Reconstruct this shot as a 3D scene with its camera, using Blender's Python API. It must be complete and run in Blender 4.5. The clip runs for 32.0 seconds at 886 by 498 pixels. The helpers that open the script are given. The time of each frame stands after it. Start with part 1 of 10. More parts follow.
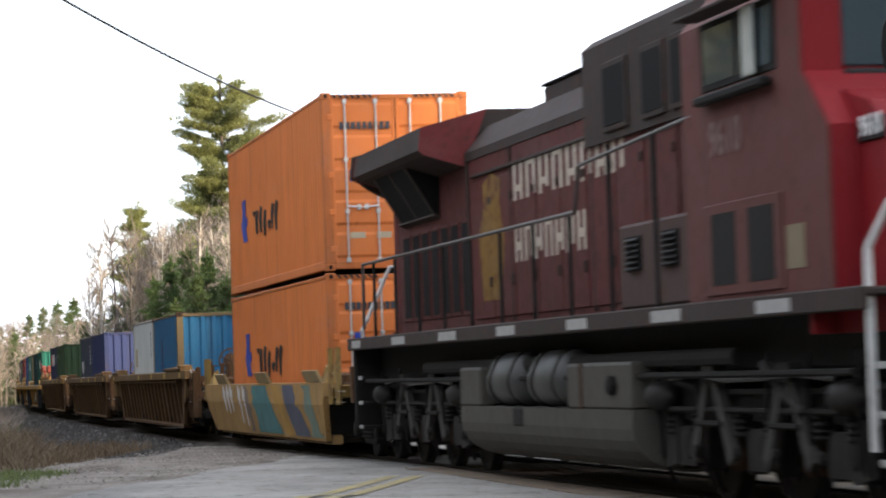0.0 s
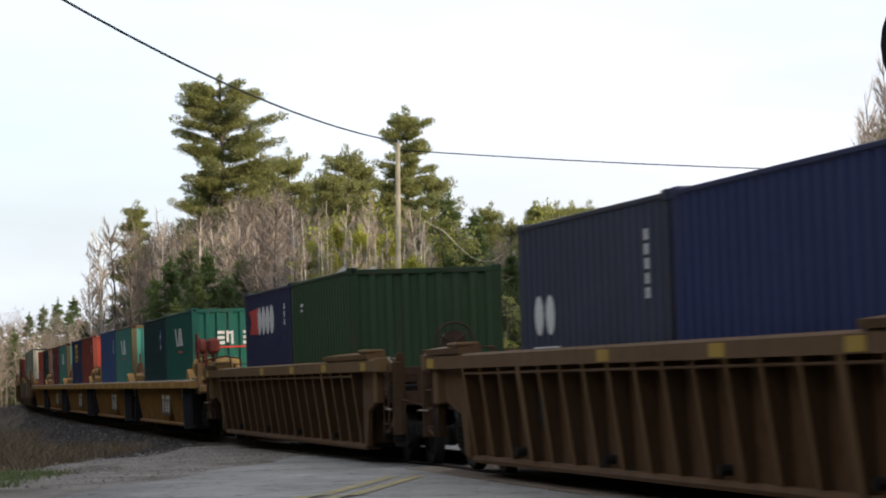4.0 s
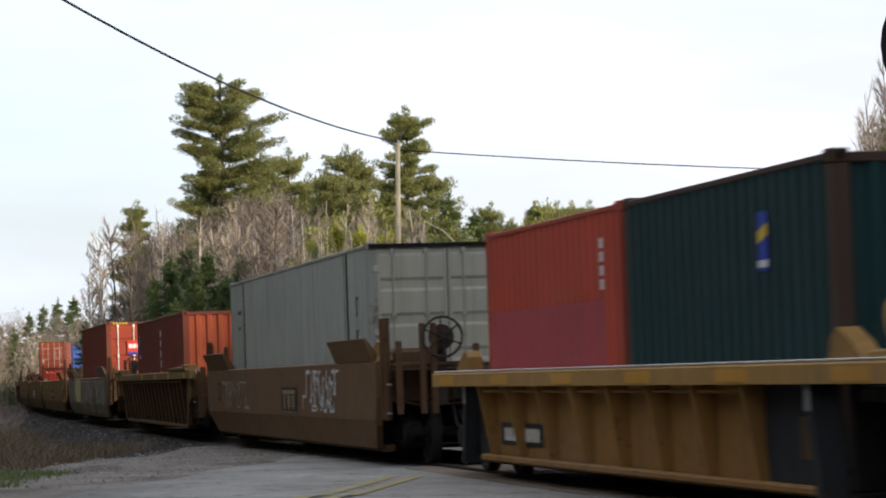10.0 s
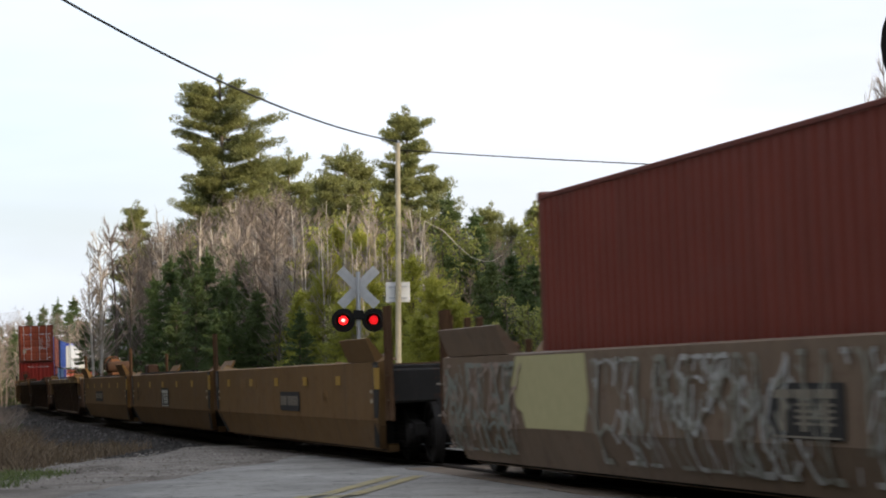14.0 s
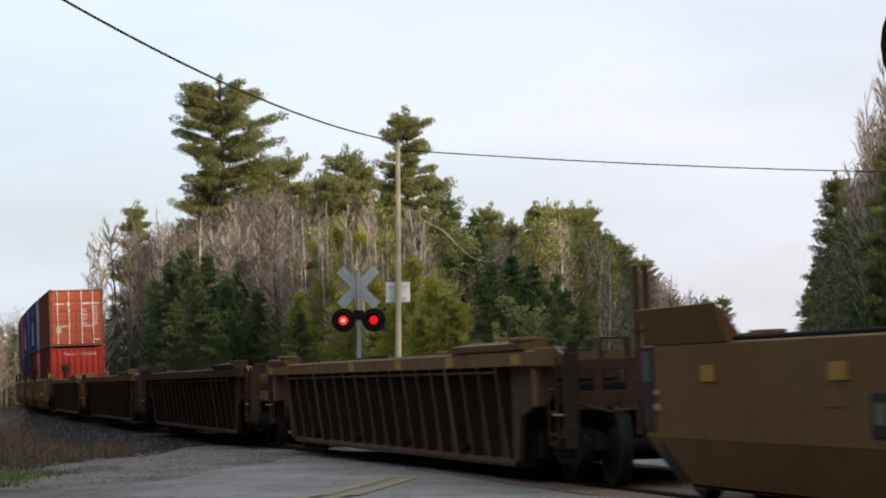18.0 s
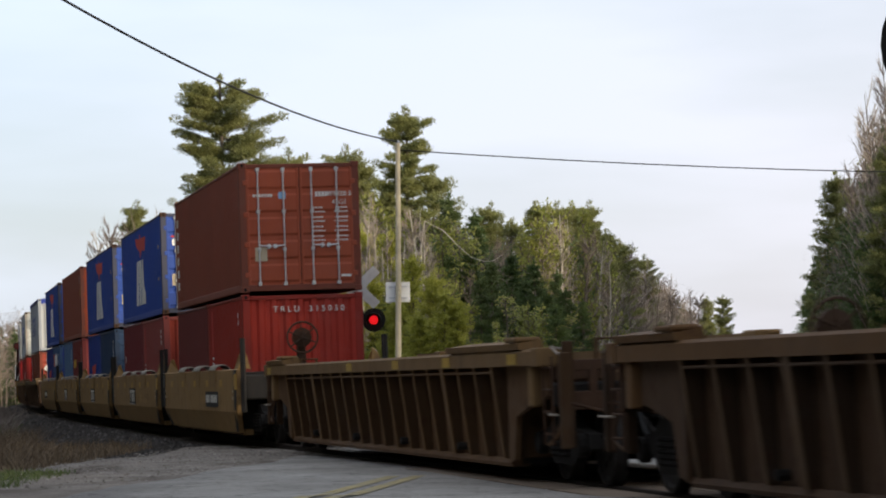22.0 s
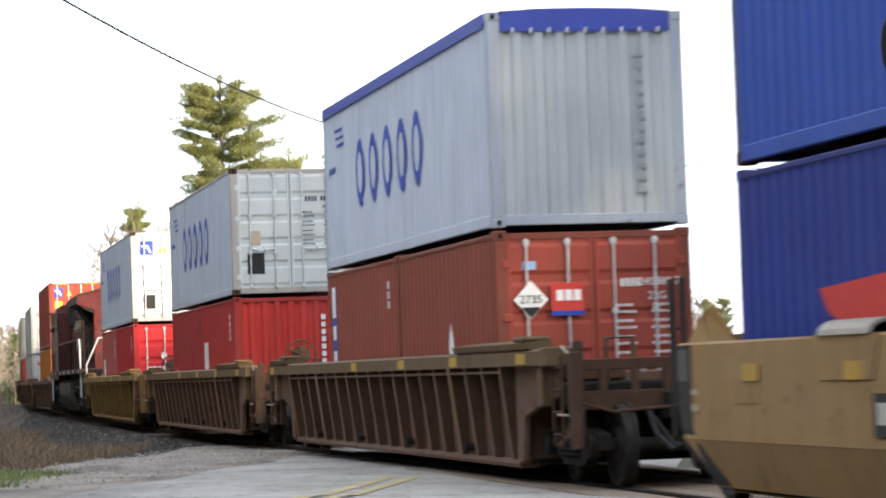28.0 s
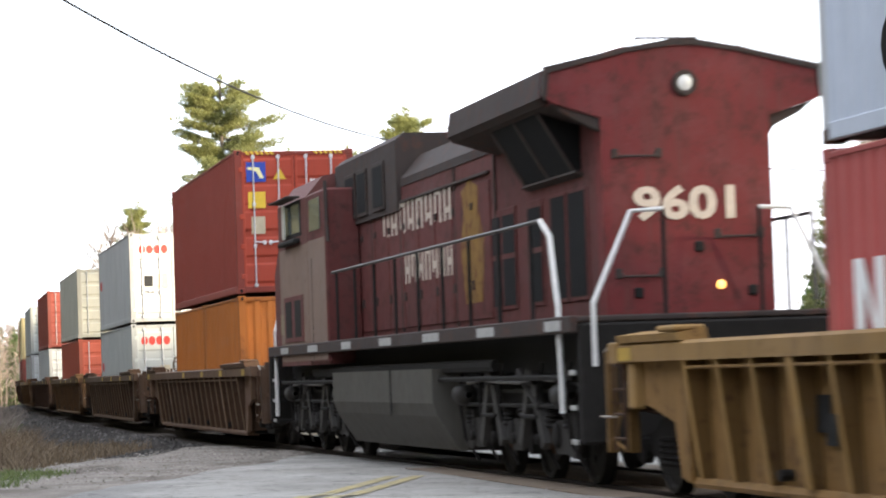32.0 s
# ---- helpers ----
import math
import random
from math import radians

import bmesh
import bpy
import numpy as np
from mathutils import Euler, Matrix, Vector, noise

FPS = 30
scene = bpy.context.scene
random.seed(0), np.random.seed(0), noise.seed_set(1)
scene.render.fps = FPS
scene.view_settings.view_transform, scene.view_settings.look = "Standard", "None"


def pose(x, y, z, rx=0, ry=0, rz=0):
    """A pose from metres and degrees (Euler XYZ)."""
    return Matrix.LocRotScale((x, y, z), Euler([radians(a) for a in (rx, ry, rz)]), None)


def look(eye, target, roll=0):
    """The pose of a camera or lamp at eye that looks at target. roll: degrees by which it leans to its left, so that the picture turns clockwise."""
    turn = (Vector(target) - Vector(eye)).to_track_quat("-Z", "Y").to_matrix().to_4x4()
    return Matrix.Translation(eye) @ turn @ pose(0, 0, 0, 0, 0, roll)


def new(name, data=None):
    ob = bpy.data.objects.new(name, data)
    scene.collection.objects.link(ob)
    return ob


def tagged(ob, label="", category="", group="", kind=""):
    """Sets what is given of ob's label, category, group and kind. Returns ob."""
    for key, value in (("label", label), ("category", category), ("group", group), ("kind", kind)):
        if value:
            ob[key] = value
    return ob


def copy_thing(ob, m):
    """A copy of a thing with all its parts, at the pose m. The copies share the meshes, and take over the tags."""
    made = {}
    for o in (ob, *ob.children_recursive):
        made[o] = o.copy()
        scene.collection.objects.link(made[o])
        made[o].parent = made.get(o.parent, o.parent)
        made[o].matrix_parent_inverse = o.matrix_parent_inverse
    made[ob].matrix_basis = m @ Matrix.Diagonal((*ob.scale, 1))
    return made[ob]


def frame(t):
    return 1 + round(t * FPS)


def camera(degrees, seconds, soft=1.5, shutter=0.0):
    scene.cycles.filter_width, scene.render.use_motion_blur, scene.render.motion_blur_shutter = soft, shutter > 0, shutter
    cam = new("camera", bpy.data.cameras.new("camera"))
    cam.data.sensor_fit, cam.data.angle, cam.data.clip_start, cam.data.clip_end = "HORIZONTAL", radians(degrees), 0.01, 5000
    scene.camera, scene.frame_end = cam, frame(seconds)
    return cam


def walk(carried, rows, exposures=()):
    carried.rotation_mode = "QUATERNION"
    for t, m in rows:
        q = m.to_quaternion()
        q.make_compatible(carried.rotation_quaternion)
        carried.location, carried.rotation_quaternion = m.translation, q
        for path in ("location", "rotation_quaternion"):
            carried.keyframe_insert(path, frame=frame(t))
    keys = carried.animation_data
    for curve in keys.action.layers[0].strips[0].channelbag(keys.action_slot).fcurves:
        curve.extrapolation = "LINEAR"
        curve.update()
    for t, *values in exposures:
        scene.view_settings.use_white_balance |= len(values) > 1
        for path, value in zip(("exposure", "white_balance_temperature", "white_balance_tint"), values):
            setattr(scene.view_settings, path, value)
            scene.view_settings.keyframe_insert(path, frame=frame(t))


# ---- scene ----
# The camera stands on a tripod beside a country road, zoomed in on the rail crossing.
EYE = (0.0, 0.0, 1.05)
cam = camera(17.95, 32.0, soft=1.9, shutter=0.3)
CAM = pose(*EYE) @ pose(0, 0, 0, 92.82) @ pose(0, 0, 0, 0, 0, -0.75)
walk(cam, [(0.0, CAM), (32.0, CAM)],
     exposures=[(0.0, 1.15), (0.6, 1.8), (1.2, 1.95), (2.0, 1.2), (2.5, 0.72), (3.6, 0.28), (4.5, 0.2), (14.0, 0.22), (17.0, 0.0), (22.6, 0.0), (23.2, 0.2),
                (23.6, 0.66), (24.2, 1.5), (26.5, 1.72), (27.2, 1.75), (28.0, 1.5), (29.0, 1.35), (30.0, 1.68), (32.0, 1.6)])

# ---- light: hazy evening sun from behind the camera's right shoulder, bright thin cloud ----
SUN_DIR = Vector((0.72, -0.62, 0.25)).normalized()
sun = new("sun", bpy.data.lights.new("sun", "SUN"))
sun.data.energy, sun.data.angle, sun.data.color = 5.0, radians(3), (1.0, 0.84, 0.62)
sun.matrix_world = look((60, -60, 60), tuple(Vector((60, -60, 60)) - SUN_DIR))

world = bpy.data.worlds.new("sky")
scene.world = world
world.use_nodes = True
nt = world.node_tree
nt.nodes.clear()
w_out = nt.nodes.new("ShaderNodeOutputWorld")
w_bg = nt.nodes.new("ShaderNodeBackground")
w_sky = nt.nodes.new("ShaderNodeTexSky")
w_sky.sky_type, w_sky.sun_disc = "NISHITA", False
w_sky.sun_elevation = math.asin(SUN_DIR.z)
w_sky.sun_rotation = math.atan2(SUN_DIR.x, SUN_DIR.y)
w_sky.dust_density = 2.0
w_tc = nt.nodes.new("ShaderNodeTexCoord")
w_map = nt.nodes.new("ShaderNodeMapping")
w_map.inputs["Scale"].default_value = (2.0, 2.0, 9.0)
w_noise = nt.nodes.new("ShaderNodeTexNoise")
w_noise.inputs["Scale"].default_value, w_noise.inputs["Detail"].default_value = 1.6, 5
w_ramp = nt.nodes.new("ShaderNodeValToRGB")
w_ramp.color_ramp.elements[0].position, w_ramp.color_ramp.elements[1].position = 0.34, 0.64
w_ramp.color_ramp.elements[0].color = (0.60, 0.60, 0.60, 1)
w_ramp.color_ramp.elements[1].color = (0.95, 0.95, 0.95, 1)
w_mix = nt.nodes.new("ShaderNodeMix")
w_mix.data_type = "RGBA"
w_slope = nt.nodes.new("ShaderNodeVectorMath")
w_slope.operation = "DOT_PRODUCT"
w_slope.inputs[1].default_value = (-1.1, 0.0, 1.9)
w_span = nt.nodes.new("ShaderNodeMapRange")
w_span.inputs["From Min"].default_value, w_span.inputs["From Max"].default_value = -0.2, 1.3
w_tone = nt.nodes.new("ShaderNodeValToRGB")      # thin bright cloud, rosier low down, bluer above
w_tone.color_ramp.elements[0].color, w_tone.color_ramp.elements[1].color = (0.77, 0.745, 0.815, 1), (0.71, 0.745, 0.835, 1)
w_blue = w_tone.color_ramp.elements.new(0.50)
w_blue.color = (0.63, 0.745, 0.875, 1)
w_gain = nt.nodes.new("ShaderNodeVectorMath")
w_gain.operation = "SCALE"
w_gain.inputs["Scale"].default_value = 10.0
nt.links.new(w_tc.outputs["Generated"], w_slope.inputs[0])
nt.links.new(w_slope.outputs["Value"], w_span.inputs["Value"])
nt.links.new(w_span.outputs["Result"], w_tone.inputs["Fac"])
nt.links.new(w_tone.outputs["Color"], w_gain.inputs[0])
nt.links.new(w_gain.outputs["Vector"], w_mix.inputs[7])
nt.links.new(w_tc.outputs["Generated"], w_map.inputs["Vector"])
nt.links.new(w_map.outputs[0], w_noise.inputs["Vector"])
nt.links.new(w_noise.outputs["Fac"], w_ramp.inputs["Fac"])
nt.links.new(w_ramp.outputs["Color"], w_mix.inputs[0])
nt.links.new(w_sky.outputs[0], w_mix.inputs[6])
nt.links.new(w_mix.outputs[2], w_bg.inputs["Color"])
nt.links.new(w_bg.outputs[0], w_out.inputs["Surface"])
w_bg.inputs["Strength"].default_value = 0.13
# ---- tools ----
class Shape:
    """Collects vertices and faces for one mesh."""

    def __init__(self):
        self.v, self.f = [], []

    def add(self, verts, faces):
        n = len(self.v)
        self.v.extend(tuple(p) for p in verts)
        self.f.extend(tuple(i + n for i in q) for q in faces)
        return self

    def box(self, x0, x1, y0, y1, z0, z1, c=0.0):
        """A box, with its edges cut by c."""
        if c <= 0:
            return self.add([(x, y, z) for z in (z0, z1) for y in (y0, y1) for x in (x0, x1)],
                            [(0, 2, 3, 1), (4, 5, 7, 6), (0, 1, 5, 4), (2, 6, 7, 3), (0, 4, 6, 2), (1, 3, 7, 5)])
        c = min(c, abs(x1 - x0) * 0.45, abs(y1 - y0) * 0.45, abs(z1 - z0) * 0.45)
        vs, idx = [], {}
        for ix, (x, dx) in enumerate(((x0, c), (x1, -c))):
            for iy, (y, dy) in enumerate(((y0, c), (y1, -c))):
                for iz, (z, dz) in enumerate(((z0, c), (z1, -c))):
                    for k, p in enumerate(((x, y + dy, z + dz), (x + dx, y, z + dz), (x + dx, y + dy, z))):
                        idx[ix, iy, iz, k] = len(vs)
                        vs.append(p)
        fs = [tuple(idx[(a, b, d, 0)] for b, d in ((0, 0), (1, 0), (1, 1), (0, 1))) for a in (0, 1)]
        fs += [tuple(idx[(b, a, d, 1)] for b, d in ((0, 0), (1, 0), (1, 1), (0, 1))) for a in (0, 1)]
        fs += [tuple(idx[(b, d, a, 2)] for b, d in ((0, 0), (1, 0), (1, 1), (0, 1))) for a in (0, 1)]
        for a in (0, 1):
            for b in (0, 1):
                fs.append((idx[a, b, 0, 0], idx[a, b, 1, 0], idx[a, b, 1, 1], idx[a, b, 0, 1]))
                fs.append((idx[a, 0, b, 0], idx[a, 1, b, 0], idx[a, 1, b, 2], idx[a, 0, b, 2]))
                fs.append((idx[0, a, b, 1], idx[1, a, b, 1], idx[1, a, b, 2], idx[0, a, b, 2]))
                fs += [(idx[a, b, d, 0], idx[a, b, d, 1], idx[a, b, d, 2]) for d in (0, 1)]
        return self.add(vs, fs)

    def prism(self, outline, a0, a1, axis="y"):
        """An outline of (p, q) pulled from a0 to a1: axis y takes (x, z), x takes (y, z), z takes (x, y)."""
        put = {"y": lambda p, q, a: (p, a, q), "x": lambda p, q, a: (a, p, q), "z": lambda p, q, a: (p, q, a)}[axis]
        n = len(outline)
        vs = [put(p, q, a0) for p, q in outline] + [put(p, q, a1) for p, q in outline]
        fs = [tuple(range(n)), tuple(range(2 * n - 1, n - 1, -1))]
        fs += [(i, (i + 1) % n, (i + 1) % n + n, i + n) for i in range(n)]
        return self.add(vs, fs)

    def tube(self, pts, r, n=8, r1=None, caps=True):
        """A round bar along points, tapering to r1."""
        pts = [Vector(p) for p in pts]
        m, base = len(pts), len(self.v)
        side = None
        for i, p in enumerate(pts):
            d = (pts[min(i + 1, m - 1)] - pts[max(i - 1, 0)])
            d = d.normalized() if d.length > 1e-9 else Vector((0, 0, 1))
            if side is None or abs(side.dot(d)) > 0.98:
                side = d.orthogonal().normalized()
            side = (side - d * side.dot(d)).normalized()
            up = d.cross(side)
            q = r if r1 is None else r + (r1 - r) * i / max(m - 1, 1)
            for k in range(n):
                a = 2 * math.pi * k / n
                self.v.append(tuple(p + (side * math.cos(a) + up * math.sin(a)) * q))
        for i in range(m - 1):
            for k in range(n):
                a, b = base + i * n + k, base + i * n + (k + 1) % n
                self.f.append((a, b, b + n, a + n))
        if caps:
            self.f.append(tuple(base + k for k in range(n)))
            self.f.append(tuple(base + (m - 1) * n + k for k in range(n)))
        return self

    def lathe(self, prof, centre, axis="x", n=20):
        """A profile of (along, radius) turned round an axis through centre."""
        base = len(self.v)
        for a, r in prof:
            for k in range(n):
                t = 2 * math.pi * k / n
                c, s = r * math.cos(t), r * math.sin(t)
                d = {"x": (a, c, s), "y": (c, a, s), "z": (c, s, a)}[axis]
                self.v.append(tuple(centre[i] + d[i] for i in range(3)))
        for i in range(len(prof) - 1):
            for k in range(n):
                a, b = base + i * n + k, base + i * n + (k + 1) % n
                self.f.append((a, b, b + n, a + n))
        self.f.append(tuple(base + k for k in range(n)))
        self.f.append(tuple(base + (len(prof) - 1) * n + k for k in range(n)))
        return self

    def mesh(self, name, mat, smooth=False):
        me = bpy.data.meshes.new(name)
        me.from_pydata(self.v, [], self.f)
        if mat:
            me.materials.append(mat)
        if smooth:
            me.polygons.foreach_set("use_smooth", [True] * len(me.polygons))
        me.update()
        return me


def part(name, sh, mat, parent, label="", smooth=False, at=None):
    ob = new(name, sh.mesh(name, mat, smooth) if isinstance(sh, Shape) else sh)
    ob.parent = parent
    if at is not None:
        ob.matrix_basis = at
    if label:
        tagged(ob, label)
    return ob


def thing(name, label, category, group="", kind=""):
    """An empty at a thing's base, which carries its parts."""
    ob = new(name)
    ob.empty_display_size = 0.3
    return tagged(ob, label, category, group, kind)


def lettering(text, size, depth=0.004, bold=0.0):
    """A flat mesh of built-in letters, centred, in x right and z up, facing -y."""
    cu = bpy.data.curves.new("lettering", "FONT")
    cu.offset = bold
    cu.body, cu.size, cu.extrude, cu.align_x, cu.align_y, cu.resolution_u = text, size, depth, "CENTER", "CENTER", 3
    ob = bpy.data.objects.new("lettering", cu)
    scene.collection.objects.link(ob)
    bpy.context.view_layer.update()
    me = bpy.data.meshes.new_from_object(ob.evaluated_get(bpy.context.evaluated_depsgraph_get()))
    bpy.data.objects.remove(ob)
    bpy.data.curves.remove(cu)
    return me


# ---- materials ----
def nodes(name):
    m = bpy.data.materials.new(name)
    m.use_nodes = True
    t = m.node_tree
    b = t.nodes["Principled BSDF"]
    return m, t, b


def noise_node(t, scale, detail=4, rough=0.6, stretch=(1, 1, 1), space="Object"):
    tc = t.nodes.new("ShaderNodeTexCoord")
    mp = t.nodes.new("ShaderNodeMapping")
    mp.inputs["Scale"].default_value = stretch
    nz = t.nodes.new("ShaderNodeTexNoise")
    nz.inputs["Scale"].default_value, nz.inputs["Detail"].default_value = scale, detail
    nz.inputs["Roughness"].default_value = rough
    t.links.new(tc.outputs[space], mp.inputs[0])
    t.links.new(mp.outputs[0], nz.inputs["Vector"])
    return nz


def ramp(t, src, stops):
    r = t.nodes.new("ShaderNodeValToRGB")
    e = r.color_ramp.elements
    while len(e) < len(stops):
        e.new(0.5)
    for k, (p, c) in zip(e, stops):
        k.position, k.color = p, (*c, 1) if len(c) == 3 else c
    t.links.new(src, r.inputs["Fac"])
    return r.outputs["Color"]


def mixed(t, fac, a, b, mode="MIX"):
    m = t.nodes.new("ShaderNodeMix")
    m.data_type, m.blend_type = "RGBA", mode
    for sock, val in ((m.inputs[0], fac), (m.inputs[6], a), (m.inputs[7], b)):
        if isinstance(val, (int, float)):
            sock.default_value = val
        elif isinstance(val, tuple):
            sock.default_value = (*val, 1) if len(val) == 3 else val
        else:
            t.links.new(val, sock)
    return m.outputs[2]


def bump(t, b, src, strength=0.3, dist=0.01):
    n = t.nodes.new("ShaderNodeBump")
    n.inputs["Strength"].default_value, n.inputs["Distance"].default_value = strength, dist
    t.links.new(src, n.inputs["Height"])
    t.links.new(n.outputs[0], b.inputs["Normal"])


def tint(c, k):
    return tuple(max(0.0, min(1.0, v * k)) for v in c)


MATS = {}


def paint(c, wear=0.25, rough=0.55, rust=(0.10, 0.04, 0.02), soil=(0.07, 0.055, 0.045), streak=True, spec=0.2):
    """Weathered paint on steel: faded blotches, dirt run down in streaks, rust in spots."""
    key = ("paint", tuple(c), wear, rough, rust, soil, streak)
    if key in MATS:
        return MATS[key]
    m, t, b = nodes("paint")
    fade = noise_node(t, 0.7, 3)
    base = mixed(t, fade.outputs["Fac"], tint(c, 0.78), tint(c, 1.16))
    chalk = noise_node(t, 1.1, 5, 0.7, (1, 0.35, 1.4))
    grey = sum(c) / 3
    base = mixed(t, ramp(t, chalk.outputs["Fac"], [(0.50, (0, 0, 0)), (0.72, (0.10 + 0.25 * wear,) * 3)]), base, tuple(0.55 * v + 0.45 * grey + 0.035 for v in c))
    scuff = noise_node(t, 17.0, 5, 0.75, (1, 1, 0.6))
    base = mixed(t, ramp(t, scuff.outputs["Fac"], [(0.56, (0, 0, 0)), (0.74, (0.10 + 0.35 * wear,) * 3)]), base, tint(c, 0.55))
    if streak:
        st = noise_node(t, 2.2, 4, 0.65, (2.2, 2.2, 0.16))
        base = mixed(t, ramp(t, st.outputs["Fac"], [(0.5, (0, 0, 0)), (0.85, (0.7 * wear + 0.20,) * 3)]), base, soil)
    sp = noise_node(t, 5.0, 6, 0.7)
    base = mixed(t, ramp(t, sp.outputs["Fac"], [(0.69 - 0.22 * wear, (0, 0, 0)), (0.80 - 0.16 * wear, (0.9 * min(1, wear * 2.2),) * 3)]), base, rust)
    oi = t.nodes.new("ShaderNodeObjectInfo")
    base = mixed(t, ramp(t, oi.outputs["Random"], [(0, (0.0,) * 3), (1, (0.10,) * 3)]), base, soil)
    t.links.new(base, b.inputs["Base Color"])
    rr = t.nodes.new("ShaderNodeMapRange")
    rr.inputs[3].default_value, rr.inputs[4].default_value = rough - 0.08, min(1.0, rough + 0.2)
    t.links.new(sp.outputs["Fac"], rr.inputs[0])
    t.links.new(rr.outputs[0], b.inputs["Roughness"])
    bump(t, b, sp.outputs["Fac"], 0.12, 0.01)
    b.inputs["Specular IOR Level"].default_value = spec
    MATS[key] = m
    return m


def simple(name, c, rough=0.6, metal=0.0, vary=0.25, scale=6.0, bmp=0.15):
    key = (name, tuple(c))
    if key in MATS:
        return MATS[key]
    m, t, b = nodes(name)
    nz = noise_node(t, scale, 5)
    t.links.new(mixed(t, nz.outputs["Fac"], tint(c, 1 - vary), tint(c, 1 + vary)), b.inputs["Base Color"])
    b.inputs["Roughness"].default_value, b.inputs["Metallic"].default_value = rough, metal
    b.inputs["Specular IOR Level"].default_value = 0.5 if rough < 0.6 else 0.2
    bump(t, b, nz.outputs["Fac"], bmp, 0.01)
    MATS[key] = m
    return m


def glow(name, c, power):
    m, t, b = nodes(name)
    b.inputs["Base Color"].default_value = (*c, 1)
    b.inputs["Emission Color"].default_value = (*c, 1)
    b.inputs["Emission Strength"].default_value = power
    return m


def ground_mat(name, stops, fine, coarse, rough=0.9, bmp=0.5, dist=0.03, stains=None, cracks=None):
    m, t, b = nodes(name)
    n1, n2 = noise_node(t, coarse, 4), noise_node(t, fine, 6, 0.7)
    c1 = ramp(t, n1.outputs["Fac"], stops)
    c2 = mixed(t, 0.75, c1, ramp(t, n2.outputs["Fac"], [(0.3, (0.45,) * 3), (0.7, (1.0,) * 3)]), "MULTIPLY")
    if stains:
        n3 = noise_node(t, stains[0], 3, 0.5, (1, 0.25, 1))
        c2 = mixed(t, ramp(t, n3.outputs["Fac"], [(0.52, (0, 0, 0)), (0.66, (stains[2],) * 3)]), c2, stains[1])
    if cracks:
        wob = noise_node(t, 2.5, 4)
        tc = t.nodes.new("ShaderNodeTexCoord")
        add = t.nodes.new("ShaderNodeVectorMath")
        add.operation = "MULTIPLY_ADD"
        t.links.new(wob.outputs["Color"], add.inputs[0])
        add.inputs[1].default_value = (0.9, 0.9, 0)
        t.links.new(tc.outputs["Object"], add.inputs[2])
        for scale, wide in ((cracks, 0.010), (cracks * 2.7, 0.016)):
            vo = t.nodes.new("ShaderNodeTexVoronoi")
            vo.feature = "DISTANCE_TO_EDGE"
            vo.inputs["Scale"].default_value = scale
            t.links.new(add.outputs[0], vo.inputs["Vector"])
            c2 = mixed(t, ramp(t, vo.outputs["Distance"], [(wide * 0.3, (0.75,) * 3), (wide * 1.6, (0, 0, 0))]), c2, (0.055, 0.05, 0.045))
        pale = noise_node(t, 0.8, 5, 0.7, (1, 0.35, 1))
        c2 = mixed(t, ramp(t, pale.outputs["Fac"], [(0.55, (0, 0, 0)), (0.72, (0.5,) * 3)]), c2, (0.36, 0.34, 0.31))
    t.links.new(c2, b.inputs["Base Color"])
    b.inputs["Roughness"].default_value = rough
    b.inputs["Specular IOR Level"].default_value = 0.25
    bump(t, b, n2.outputs["Fac"], bmp, dist)
    return m


def leafy(name, c0, c1, rough=0.6, thru=0.25):
    """Foliage: colour varies from tuft to tuft and tree to tree; some light passes through."""
    m, t, b = nodes(name)
    g = t.nodes.new("ShaderNodeNewGeometry")
    oi = t.nodes.new("ShaderNodeObjectInfo")
    c = mixed(t, g.outputs["Random Per Island"], c0, c1)
    c = mixed(t, oi.outputs["Random"], c, mixed(t, 0.15, c, (0.10, 0.08, 0.03)))
    t.links.new(c, b.inputs["Base Color"])
    b.inputs["Roughness"].default_value = rough
    tr = t.nodes.new("ShaderNodeBsdfTranslucent")
    t.links.new(c, tr.inputs["Color"])
    mx = t.nodes.new("ShaderNodeMixShader")
    mx.inputs[0].default_value = thru
    t.links.new(b.outputs[0], mx.inputs[1])
    t.links.new(tr.outputs[0], mx.inputs[2])
    t.links.new(mx.outputs[0], t.nodes["Material Output"].inputs["Surface"])
    return m


GALV = simple("galvanised_steel", (0.55, 0.56, 0.56), 0.45, 0.6, 0.2)
BLACK = simple("black_steel", (0.014, 0.013, 0.012), 0.75, 0.0, 0.4)
PALE_IRON = simple("worn_pale_iron", (0.26, 0.22, 0.18), 0.6, 0.1)
GRIME = simple("grimy_steel", (0.014, 0.012, 0.0105), 0.85, 0.0, 0.5)
RUSTY = simple("rusty_steel", (0.060, 0.032, 0.019), 0.85, 0.0, 0.5)
RUBBER = simple("black_rubber", (0.015, 0.015, 0.015), 0.7)
WHITE = simple("white_paint", (0.72, 0.72, 0.70), 0.5, 0.0, 0.1)
DARKHOLE = simple("dark_opening", (0.008, 0.008, 0.008), 0.9)
TARP_BLUE = simple("blue_tarpaulin", (0.020, 0.045, 0.30), 0.45, 0.0, 0.3, 3.0, 0.6)
ASPHALT = ground_mat("old_asphalt", [(0.3, (0.25, 0.232, 0.208)), (0.7, (0.40, 0.378, 0.345))], 30.0, 0.45, 0.85, 0.35, 0.01, (0.35, (0.11, 0.105, 0.10), 0.6), 0.55)
DIRT = ground_mat("gravel_shoulder", [(0.3, (0.20, 0.172, 0.144)), (0.7, (0.34, 0.303, 0.262))], 14.0, 0.9, 0.95, 0.9, 0.05, (0.8, (0.075, 0.055, 0.042), 0.75))
